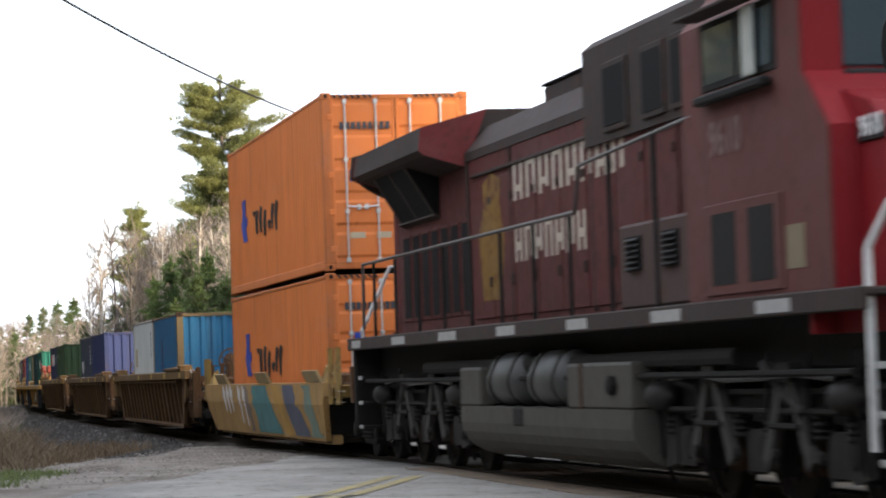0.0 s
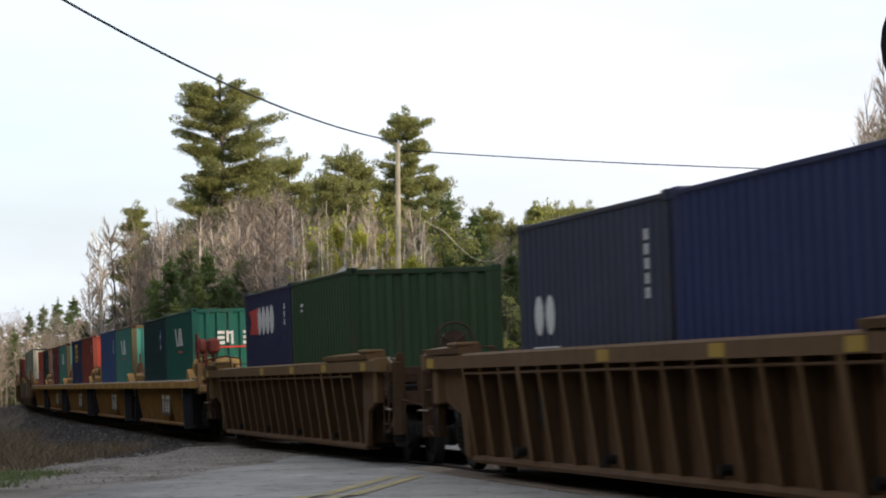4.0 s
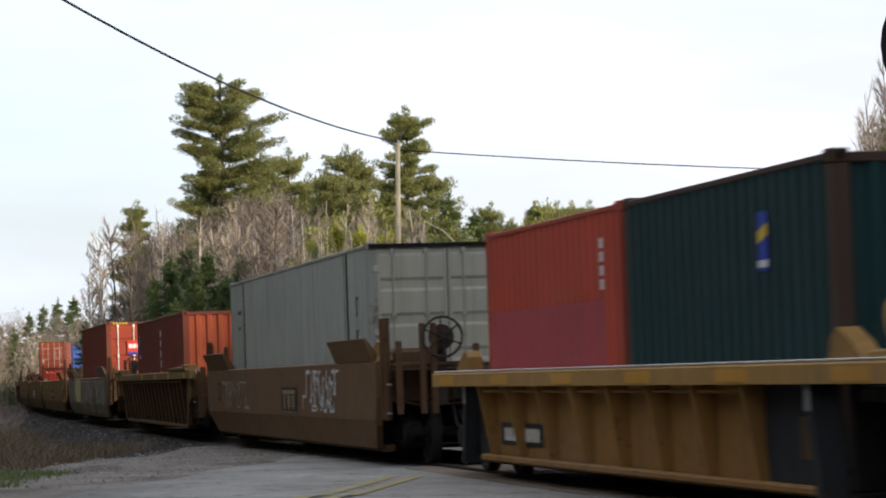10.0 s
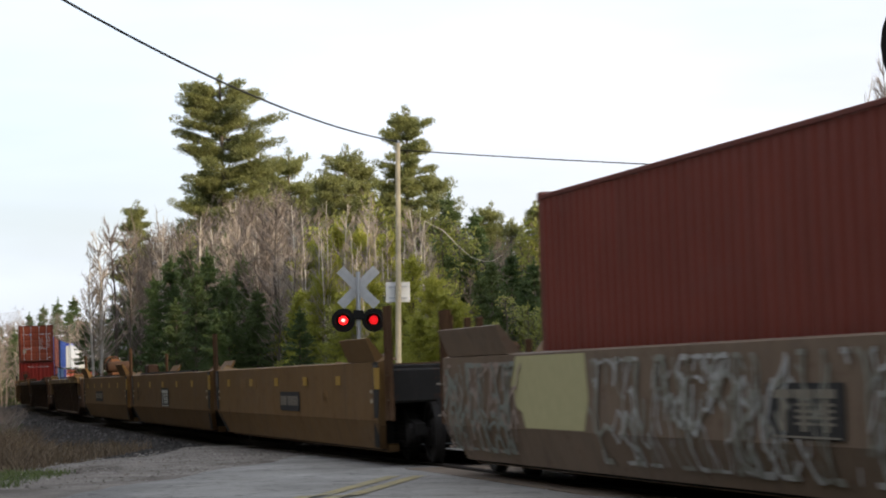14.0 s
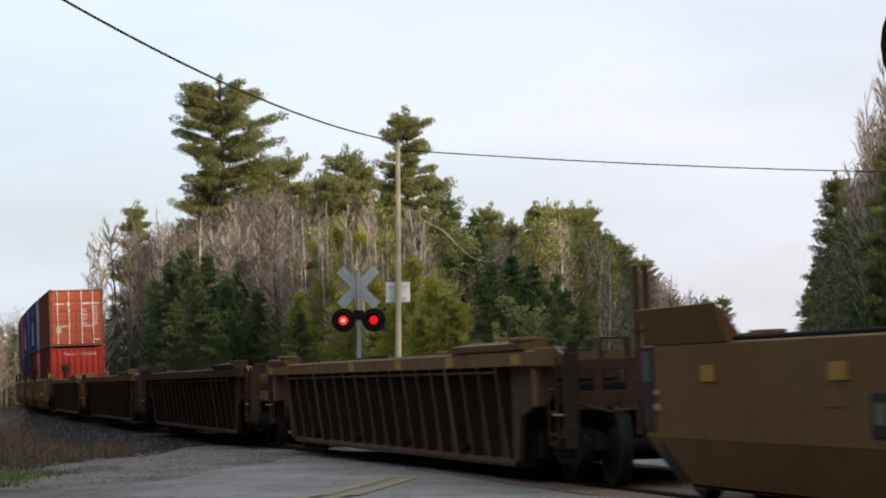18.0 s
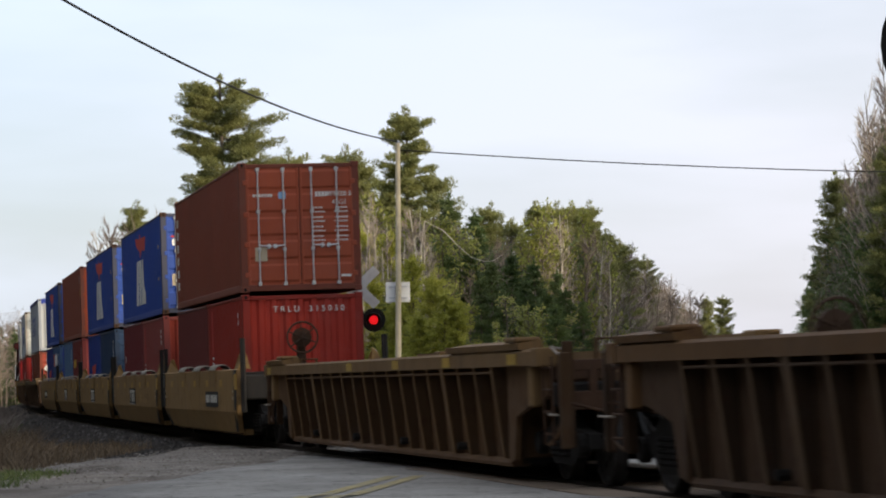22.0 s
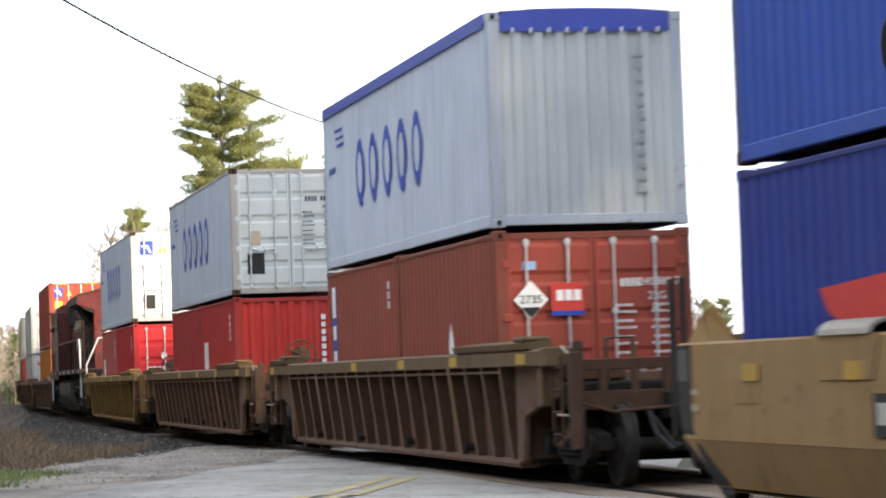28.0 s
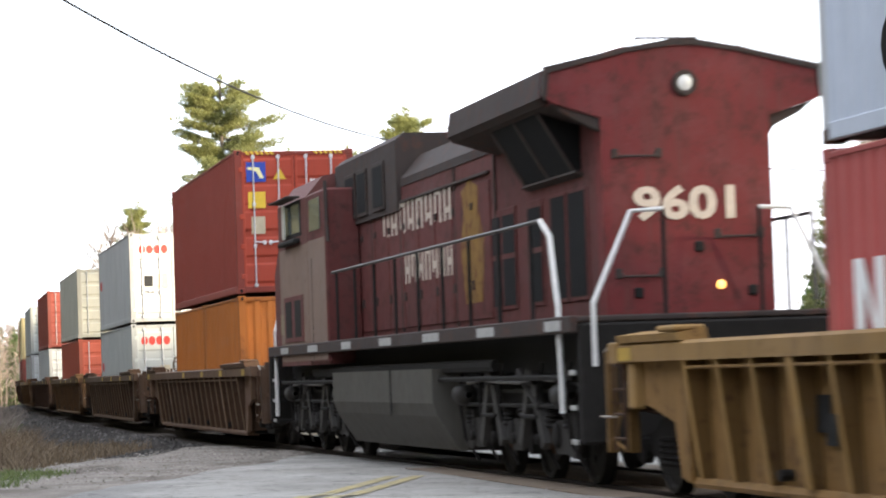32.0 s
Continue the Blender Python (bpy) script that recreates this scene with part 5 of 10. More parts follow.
def end_column(ob, H, L, mat=None, x=-0.85, n=10, top=0.35):
    """A column of small characters down a folded end wall."""
    z1 = H - top
    decal(ob, "marking", [rect(x - 0.045, x + 0.045, z1 - 0.15 * (k + 1), z1 - 0.15 * k - 0.05) for k in range(n)], mat or ID_WHITE, "y", L / 2 - 0.008)


def side_column(ob, H, L, mat=None, y=None, n=5, w=0.12, top=0.30, h=0.105):
    y = L / 2 - 0.75 if y is None else y
    decal(ob, "marking", [rect(y - w / 2, y + w / 2, H - top - h * 1.35 * (k + 1), H - top - h * 1.35 * k - 0.35 * h) for k in range(n)], mat or ID_WHITE, "x", 1.2095)
# ---- rail cars: origin on the rail top at the car's middle, y ahead ----
WHEEL_R = 0.44
L_REFL0 = simple("dull_reflector", (0.34, 0.33, 0.31), 0.6)


def warm(c):
    """The rusty cast of old car paint."""
    return c[0] * 1.05, c[1] * 0.92, c[2] * 0.80


SPINNERS = []


def wheelset_shape(r=WHEEL_R):
    sh = Shape()
    for s in (-1, 1):
        sh.lathe([(s * 0.70, 0.02), (s * 0.70, r + 0.026), (s * 0.73, r + 0.024), (s * 0.74, r), (s * 0.835, r - 0.006), (s * 0.835, r - 0.055), (s * 0.80, r - 0.085),
                  (s * 0.785, 0.20), (s * 0.835, 0.15), (s * 0.835, 0.03)], (0, 0, 0), "x", 18)
        for k in range(3):
            t = 2 * math.pi * k / 3
            sh.box(s * 0.80 - 0.012, s * 0.80 + 0.012, 0.27 * math.cos(t) - 0.03, 0.27 * math.cos(t) + 0.03, 0.27 * math.sin(t) - 0.03, 0.27 * math.sin(t) + 0.03)
    sh.tube([(-1.0, 0, 0), (1.0, 0, 0)], 0.075, 10)
    return sh


WHEEL_MESH = wheelset_shape().mesh("wheelset", simple("wheel_steel", (0.020, 0.017, 0.015), 0.7, 0.1, 0.5))
LOCO_WHEEL = wheelset_shape(0.51).mesh("wheelset", simple("wheel_steel", (0.020, 0.017, 0.015), 0.7, 0.1, 0.5))


def truck_meshes():
    frames = []
    for s in (-1, 1):
        sh = Shape()
        x0, x1 = sorted((s * 0.93, s * 1.07))
        top = [(-1.12, 0.40), (-1.12, 0.56), (-0.62, 0.62), (-0.38, 0.76), (0.38, 0.76), (0.62, 0.62), (1.12, 0.56), (1.12, 0.40), (0.72, 0.42), (0.44, 0.22), (-0.44, 0.22), (-0.72, 0.42)]
        sh.prism(top, x0, x1, "x")
        for y in (-0.90, 0.90):
            sh.lathe([(0.0, 0.13), (0.10, 0.13), (0.12, 0.10)] if s > 0 else [(0.0, 0.13), (-0.10, 0.13), (-0.12, 0.10)], (s * 1.04, y, WHEEL_R), "x", 12)
        for y in (-0.22, 0.0, 0.22):
            for k in range(5):
                sh.lathe([(0, 0.06), (0.03, 0.085), (0.05, 0.06)], (s * 1.08, y, 0.30 + 0.058 * k), "z", 8)
        frames.append(sh.mesh("side_frame", GRIME))
    sh = Shape().box(-1.05, 1.05, -0.2, 0.2, 0.42, 0.66, 0.03).lathe([(0.66, 0.30), (0.76, 0.30)], (0, 0, 0), "z", 14)
    return frames, sh.mesh("bolster", GRIME)


TRUCK_FRAMES, BOLSTER = truck_meshes()


def truck(parent, y):
    """A two-axle freight truck under a car."""
    ob = part("truck", BOLSTER, None, parent, "grimy cast steel freight truck", at=pose(0, y, 0))
    for me in TRUCK_FRAMES:
        part("side_frame", me, None, ob)
    for d in (-0.89, 0.89):
        w = part("wheelset", WHEEL_MESH, None, ob, at=pose(0, d, WHEEL_R))
        SPINNERS.append((w, parent, WHEEL_R, pose(0, d, WHEEL_R)))
    return ob


def coupler(parent, y0, y1):
    a, b = sorted((y0, y1))
    sh = Shape().box(-0.10, 0.10, a, b, 0.74, 0.96, 0.02)
    e = b if abs(b) > abs(a) else a
    sh.box(-0.19, 0.17, e - 0.18, e + 0.16, 0.70, 1.0, 0.04)
    sh.tube([(0.42, y0, 0.72), (0.40, (y0 + y1) / 2, 0.45), (0.30, y1, 0.38)], 0.03, 6)
    part("coupler", sh, GRIME, parent)


def brake_wheel(parent, x, y, z, mat, axis="y"):
    """A hand brake: spoked wheel on a domed gear case, held by an upright bracket."""
    put = (lambda a, b, c: (x + a, y + b, z + c)) if axis == "y" else (lambda a, b, c: (x + b, y + a, z + c))
    sh = Shape().tube([put(0.28 * math.cos(t), 0, 0.28 * math.sin(t)) for t in np.linspace(0, 2 * math.pi, 21)], 0.018, 6)
    wheel = part("brake_wheel", sh, mat, parent, "rusty spoked hand brake wheel")
    for k in range(6):
        t = k * math.pi / 3 + 0.4
        part("spoke", Shape().tube([put(0, 0, 0), put(0.28 * math.cos(t), 0, 0.28 * math.sin(t))], 0.013, 5), mat, wheel)
    part("gear_case", Shape().lathe([(-0.20, 0.10), (-0.19, 0.17), (-0.06, 0.18), (-0.03, 0.08)], (x, y, z), axis, 14), mat, wheel)
    a, b = put(-0.08, -0.22, -0.95), put(0.08, -0.12, -0.05)
    part("bracket", Shape().box(min(a[0], b[0]), max(a[0], b[0]), min(a[1], b[1]), max(a[1], b[1]), a[2], b[2], 0.015), mat, wheel)


def ladder(parent, x, y, z0, z1, mat, n=4, w=0.4):
    sh = Shape()
    for d in (-w / 2, w / 2):
        sh.tube([(x, y + d, z0), (x, y + d, z1)], 0.014, 6)
    for k in range(n):
        z = z0 + (z1 - z0) * (k + 0.5) / n
        sh.tube([(x, y - w / 2, z), (x, y + w / 2, z)], 0.014, 6)
    part("ladder", sh, mat, parent)


def ribbed_car(label, c, chord=None, rib=None, wheel_end=-1, patches=True, distant=False, wheel_at=(0.48, 0.58, 1.68)):
    """A stand-alone well car: heavy top chords, leaning ribbed sides, trucks under raised ends."""
    c, chord = warm(c), warm(chord or c)
    ob = thing("well_car", label, "rail car", "cars of the train")
    # mw, mr: darker and paler copies of the side paint, shaded rib webs and lit flanges
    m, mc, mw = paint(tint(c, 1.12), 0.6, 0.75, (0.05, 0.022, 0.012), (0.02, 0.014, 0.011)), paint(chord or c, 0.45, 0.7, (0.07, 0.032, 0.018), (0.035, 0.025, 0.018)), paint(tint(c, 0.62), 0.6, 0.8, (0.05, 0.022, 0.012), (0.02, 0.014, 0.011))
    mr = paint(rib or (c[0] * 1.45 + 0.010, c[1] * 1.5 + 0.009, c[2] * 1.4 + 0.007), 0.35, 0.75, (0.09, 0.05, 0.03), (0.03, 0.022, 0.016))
    HB, HW = 10.3, 8.35
    for s in (1, -1):
        X = lambda x: s * x
        sh = Shape()
        out = [(1.24, 1.31), (1.50, 1.31), (1.50, 1.46), (1.46, 1.49), (1.24, 1.49)]
        sh.prism([(X(p), q) for p, q in out], -HB, HB)
        part("top_chord", sh, mc, ob)
        sh = Shape().prism([(X(1.24), 1.31), (X(1.27), 1.31), (X(1.23), 0.20), (X(1.20), 0.20)], -HW, HW)
        part("side_sheet", sh, m, ob)
        sh = Shape().prism([(X(1.12), 0.16), (X(1.325), 0.16), (X(1.335), 0.20), (X(1.30), 0.25), (X(1.12), 0.25)], -HW, HW)
        part("bottom_sill", sh, m, ob)
        n = 18
        far = Shape()
        for k in range(n):
            y = -HW + 0.30 + (2 * HW - 0.6) * k / (n - 1)
            wide = k in (3, 14)
            w, fl = (0.045, 0.085) if wide else (0.010, 0.034)
            web = [(X(1.25), y - w, 1.31), (X(1.478), y - w, 1.31), (X(1.478), y + w, 1.31), (X(1.25), y + w, 1.31),
                   (X(1.215), y - w, 0.25), (X(1.345), y - w, 0.25), (X(1.345), y + w, 0.25), (X(1.215), y + w, 0.25)]
            flange = [(X(1.476), y - fl, 1.31), (X(1.49), y - fl, 1.31), (X(1.49), y + fl, 1.31), (X(1.476), y + fl, 1.31),
                      (X(1.340), y - fl * 0.9, 0.25), (X(1.354), y - fl * 0.9, 0.25), (X(1.354), y + fl * 0.9, 0.25), (X(1.340), y + fl * 0.9, 0.25)]
            six = [(0, 1, 5, 4), (1, 2, 6, 5), (2, 3, 7, 6), (3, 0, 4, 7), (0, 1, 2, 3), (4, 5, 6, 7)]
            if s < 0 or distant:
                far.add(web, six).add(flange, six)
                continue
            # shade between the ribs and light on their edges are put into these colours
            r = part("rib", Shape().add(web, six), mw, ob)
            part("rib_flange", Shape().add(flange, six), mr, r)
        if s < 0 or distant:
            tagged(part("rib", far, m, ob), kind="stuff")
        sh = Shape().tube([(X(1.455), -HW + 0.3, 1.245), (X(1.455), HW - 0.3, 1.245)], 0.017, 6)
        part("grab_bar", sh, m, ob)
        sh = Shape()
        for y in (-5.9, -2.1, 1.7, 5.5):
            sh.tube([(X(1.20), y, 0.34), (X(1.36), y, 0.34)], 0.05, 8)
        tagged(part("drain_stub", sh, GRIME, ob), kind="stuff")
        for e in (1, -1):
            # end wing over the truck, arched above the wheels
            y0 = e * HW
            prof = [(e * HW, 1.31), (e * HB, 1.31), (e * HB, 0.98), (e * (HB - 0.28), 0.94), (e * (HB - 0.9), 0.86), (e * (HW + 0.42), 0.74), (e * (HW + 0.26), 0.25), (e * HW, 0.20)]
            sh = Shape().prism(prof, X(1.30), X(1.36), "x")
            part("end_wing", sh, m, ob)
            sh = Shape().box(min(X(1.34), X(1.46)), max(X(1.34), X(1.46)), min(e * (HB - 0.55), e * (HB - 0.33)), max(e * (HB - 0.55), e * (HB - 0.33)), 0.86, 1.31, 0.02)
            part("end_post", sh, mc, ob)
            g = (HB - 4.6, HB - 0.7) if e > 0 else (HB - 2.2, HB - 0.2)
            ya, yb = sorted((e * g[0], e * g[1]))
            sh = Shape().prism([(X(1.22), 1.491), (X(1.51), 1.491), (X(1.53), 1.56), (X(1.24), 1.60)], ya, yb)
            part("guide_plate", sh, mc, ob)
            sh = Shape().box(min(X(1.25), X(1.55)), max(X(1.25), X(1.55)), min(yb - 0.55, yb), max(yb - 0.55, yb), 1.57, 1.63, 0.02)
            part("guide_block", sh, mc, ob)
    for e in (1, -1):
        ya, yb = sorted((e * HW, e * (HB + 0.25)))
        part("end_platform", Shape().box(-1.30, 1.30, ya, yb, 0.98, 1.10, 0.02), GRIME, ob)
        part("end_bulkhead", Shape().box(-1.25, 1.25, min(e * HW, e * (HW - 0.08)), max(e * HW, e * (HW - 0.08)), 0.25, 1.22, 0.02), m, ob)
        sh = Shape().box(-1.34, 1.34, min(e * (HB + 0.05), e * (HB + 0.28)), max(e * (HB + 0.05), e * (HB + 0.28)), 0.86, 1.12, 0.03)
        part("end_sill", sh, GRIME, ob)
        ends = Shape().box(0.2, 1.33, min(e * (HB + 0.3), e * (HB + 0.36)), max(e * (HB + 0.3), e * (HB + 0.36)), 0.82, 1.02, 0.01).box(0.2, 1.33, min(e * (HB + 0.3), e * (HB + 0.36)), max(e * (HB + 0.3), e * (HB + 0.36)), 1.24, 1.36, 0.01)
        for x in (0.2, 0.55, 0.9, 1.24):
            ends.box(x, x + 0.09, min(e * (HB + 0.3), e * (HB + 0.36)), max(e * (HB + 0.3), e * (HB + 0.36)), 1.0, 1.26, 0.01)
        part("end_grating", ends, RUSTY, ob)
        part("draft_sill", Shape().box(-0.3, 0.3, min(e * (HW + 0.3), e * (HB + 0.5)), max(e * (HW + 0.3), e * (HB + 0.5)), 0.70, 1.0, 0.02), GRIME, ob)
        coupler(ob, e * (HB + 0.4), e * 11.95)
        truck(ob, e * 9.75)
        for s in (1, -1):
            ladder(ob, s * 1.40, e * (HB + 0.16), 0.45, 1.40, RUSTY, 4, 0.38)
            sh = Shape().tube([(s * 1.25, e * (HB + 0.5), 0.98), (s * 1.38, e * (HB + 0.45), 0.55), (s * 1.38, e * (HB + 0.05), 0.45)], 0.02, 6)
            part("step_iron", sh, m, ob)
        sh = Shape().box(0.35, 1.05, min(e * (HW + 0.4), e * (HW + 1.1)), max(e * (HW + 0.4), e * (HW + 1.1)), 1.10, 1.36, 0.05)
        part("valve_box", sh, RUSTY, ob)
        sh = Shape().tube([(0.55, e * (HB + 0.15), 1.0), (0.55, e * (HB + 0.15), 1.58), (0.85, e * (HB + 0.15), 1.58), (0.85, e * (HB + 0.15), 1.0)], 0.03, 6)
        part("guard_post", sh, m, ob)
        for x, yy, z1 in ((1.22, 0.34, 1.56), (1.34, 0.66, 1.44), (-1.22, 0.34, 1.56)):
            part("corner_stanchion", Shape().box(x - 0.055, x + 0.055, e * (HB + yy) - 0.05, e * (HB + yy) + 0.05, 0.42, z1, 0.012), mw, ob, "rusty upright stanchion")
        if not distant:
            part("grab_iron", Shape().tube([(1.29, e * (HB + 0.36), 1.48), (1.40, e * (HB + 0.38), 1.50), (1.40, e * (HB + 0.66), 1.42)], 0.014, 6), PALE_IRON, ob, "worn pale grab iron")
            part("grab_iron", Shape().tube([(1.40, e * (HB + 0.30), 0.78), (1.44, e * (HB + 0.32), 0.78), (1.44, e * (HB + 0.72), 0.78)], 0.014, 6), PALE_IRON, ob, "worn pale grab iron")
            part("uncoupling_lever", Shape().tube([(1.36, e * (HB + 0.62), 0.92), (0.9, e * (HB + 0.62), 0.80), (0.25, e * (HB + 0.70), 0.84), (0.1, e * (HB + 1.1), 0.98)], 0.018, 6), RUSTY, ob)
            part("air_hose", Shape().tube([(0.5, e * (HB + 0.5), 0.80), (0.52, e * (HB + 0.85), 0.55), (0.45, e * (HB + 1.2), 0.40), (0.32, e * (HB + 1.5), 0.52)], 0.028, 6), RUBBER, ob)
        part("end_cap", Shape().box(1.235, 1.512, e * HB - 0.16, e * HB + 0.16, 1.295, 1.50, 0.012), mc, ob, "squared chord end")
    part("well_floor", Shape().box(-1.2, 1.2, -HW, HW, 0.19, 0.25), GRIME, ob)
    for y in (-6.1, -2.2, 2.2, 6.1):
        part("cross_beam", Shape().box(-1.22, 1.22, y - 0.2, y + 0.2, 0.25, 0.33, 0.02), GRIME, ob)
    if wheel_end:
        brake_wheel(ob, wheel_at[0], wheel_end * (HB + wheel_at[1]), wheel_at[2], paint((0.060, 0.034, 0.020), 0.7, 0.8))
    if patches:
        pm = paint((0.42, 0.27, 0.05), 0.35)
        for y in (-9.9, 9.2, 5.6, 2.2, -1.5):
            decal(ob, "reflector", [rect(y - 0.22, y + 0.22, 1.325, 1.445)], pm, "x", 1.501, "yellow reflective patch")
        decal(ob, "marking", [rect(-5.2, -4.85, 0.70, 1.0)], M_BLACK, "x", 1.275)
        decal(ob, "marking", [rect(-4.95, -4.7, 0.60, 0.85)], M_BLACK, "x", 1.280)
    return ob


def smooth_side(s, half, lo_cut=0.9, top=1.46):
    """The plain outer skin of a smooth-sided well: upright above, leaning in below, cut away at the lower corners."""
    sh = Shape()
    X = lambda x: s * x
    ys = [-half, -half + 0.16, -half + 0.75, half - 0.75, half - 0.16, half]
    z_low = [0.95, 0.55, 0.20, 0.20, 0.55, 0.95]
    rows = []
    for y, zl in zip(ys, z_low):
        zm = max(0.62, zl)
        lean = lambda z: 1.50 if z >= 0.62 else 1.50 - (0.62 - z) * 0.30
        rows.append([(X(1.44), y, top), (X(1.50), y, top - 0.02), (X(1.50), y, zm), (X(lean(zl)), y, zl), (X(lean(zl) - 0.09), y, zl), (X(1.40), y, zm), (X(1.40), y, top)])
    n = len(rows[0])
    base = len(sh.v)
    for r in rows:
        sh.v.extend(r)
    for j in range(len(rows) - 1):
        for i in range(n):
            a, b = base + j * n + i, base + j * n + (i + 1) % n
            sh.f.append((a, b, b + n, a + n))
    sh.f += [tuple(base + i for i in range(n)), tuple(base + (len(rows) - 1) * n + i for i in range(n))]
    return sh


def smooth_unit(label, c, half, front_truck=True, rear_truck=True, ends=(False, False), plate=None, posts=True, pads=3, dark_ends=True, spots=True, wing=0.0, wing_ends=(1, -1), plate_y=0.0, plate_w=2.2, plate_c=(0.60, 0.58, 0.52), pointed=True):
    """One unit of an articulated smooth-sided well car. ends: whether the front and rear have couplers; plate: 'logo' or 'number'."""
    ob = thing("well_car", label, "rail car", "cars of the train")
    m = paint((c[0] * 1.03, c[1] * 0.88, c[2] * 0.78), 0.45, 0.65)
    dk = paint((0.026, 0.024, 0.022), 0.4, 0.7)
    dark = paint((0.030, 0.029, 0.028), 0.3, 0.7)
    old = paint((0.105, 0.055, 0.026), 0.7, 0.75, (0.06, 0.026, 0.014), (0.025, 0.016, 0.012))
    for s in (1, -1):
        part("side_sheet", smooth_side(s, half), m, ob)
        part("bottom_sill", Shape().box(min(s * 1.10, s * 1.27), max(s * 1.10, s * 1.27), -half + 0.7, half - 0.7, 0.15, 0.27, 0.02), m, ob)
        part("weld_seam", Shape().box(min(s * 1.49, s * 1.503), max(s * 1.49, s * 1.503), -half + 0.1, half - 0.1, 0.613, 0.622), m, ob)
        if wing:
            for e in wing_ends:
                ya, yb = sorted((e * (half - 0.3), e * (half - 0.3 - wing)))
                part("guide_wing", Shape().prism([(s * 1.32, 1.455), (s * 1.49, 1.455), (s * 1.62, 1.78), (s * 1.58, 1.79)], ya, yb), m, ob)
        for k in range(pads):
            y = (k - (pads - 1) / 2) * half * 0.42 + 0.2
            sh = Shape().prism([(y - 0.75, 1.459), (y + 0.75, 1.459), (y + 0.55, 1.12), (y - 0.55, 1.12)], s * 1.501, s * 1.512, "x")
            part("side_pad", sh, m, ob)
            roll_out = [(s * (1.36 + 0.17 * math.cos(t)), 1.455 + 0.115 * math.sin(t)) for t in np.linspace(0.0, math.pi, 9)]
            roll_in = [(s * (1.36 + 0.145 * math.cos(t)), 1.455 + 0.09 * math.sin(t)) for t in np.linspace(math.pi, 0.0, 9)]
            # one curled sheet with nine pressed ribs
            sh, cuts = Shape(), [(-0.55, 0)]
            for d in np.arange(-0.5, 0.51, 0.125):
                cuts += [(d - 0.026, 0), (d - 0.020, 1), (d + 0.020, 1), (d + 0.026, 0)]
            cuts.append((0.55, 0))
            n = 18
            for d, up in cuts:
                sh.v.extend([(p * (1.003 if up else 1.0), y + d, q + 0.006 * up) for p, q in roll_out] + [(p, y + d, q) for p, q in roll_in])
            for j in range(len(cuts) - 1):
                sh.f += [(j * n + i, j * n + (i + 1) % n, (j + 1) * n + (i + 1) % n, (j + 1) * n + i) for i in range(n)]
            sh.f += [tuple(range(n)), tuple((len(cuts) - 1) * n + i for i in range(n))]
            part("guide_flap", sh, simple("worn_flap_steel", (0.30, 0.27, 0.22), 0.55, 0.2, 0.35), ob)
        if dark_ends:
            for e in (1, -1):
                prof = [(e * (half - 0.02), 1.44), (e * (half - 0.42), 1.44), (e * (half - 0.42), 0.70), (e * (half - 0.12), 0.70), (e * (half - 0.02), 0.98)]
                part("end_panel", Shape().prism(prof, s * 1.5015, s * 1.510, "x"), dark, ob, "dark end panel")
                low = [(0.42, 0.70), (0.12, 0.70), (0.17, 0.56), (0.74, 0.22), (1.10, 0.22), (0.66, 0.50)]
                face = lambda d: [(s * (1.503 + d - max(0.0, 0.62 - z) * 0.30), e * (half - y), z) for y, z in low]
                n = len(low)
                part("end_panel", Shape().add(face(0.0) + face(0.006), [tuple(range(n)), tuple(range(n, 2 * n))] + [(i, (i + 1) % n, (i + 1) % n + n, i + n) for i in range(n)]), dark, ob, "dark lower end panel")
                if s > 0:
                    decal(ob, "end_plate", [rect(e * (half - 0.22) - 0.15, e * (half - 0.22) + 0.15, 1.12, 1.40)], paint((0.085, 0.085, 0.08), 0.3), "x", 1.512, "grey plate on the dark end")
    for e in (1, -1):
        out = 0.62 if not ends[0 if e > 0 else 1] else 1.45
        part("end_bulkhead", Shape().box(-1.40, 1.40, min(e * (half - 0.9), e * (half - 0.98)), max(e * (half - 0.9), e * (half - 0.98)), 0.25, 1.40, 0.02), dk, ob)
        part("end_platform", Shape().box(-1.30, 1.30, min(e * (half - 0.9), e * (half + 0.25)), max(e * (half - 0.9), e * (half + 0.25)), 0.98, 1.10, 0.02), dk, ob)
        part("draft_sill", Shape().box(-0.32, 0.32, min(e * (half - 0.5), e * (half + out)), max(e * (half - 0.5), e * (half + out)), 0.70, 1.0, 0.02), GRIME, ob)
        for s in (1, -1):
            if posts and (pointed or (s > 0 and e > 0) or ends[0 if e > 0 else 1]):
                sh = Shape()
                for dy in (0.10, 0.42):
                    sh.tube([(s * 1.40, e * (half + dy), 0.62), (s * 1.40, e * (half + dy), 2.05 if pointed else 2.22)], 0.035 if dark_ends else 0.048, 8)
                    for z in (0.9, 1.25, 1.6):
                        sh.tube([(s * 1.40, e * (half + 0.08), z), (s * 1.40, e * (half + 0.44), z)], 0.014, 6)
                part("ladder", sh, dk if dark_ends and pointed else old, ob, "upright ladder with round rungs")
            rise = 1.0 if pointed else 0.3
            y0, y1, x0, x1 = e * (half - 0.80), e * (half - 0.16), s * 1.20, s * 1.44
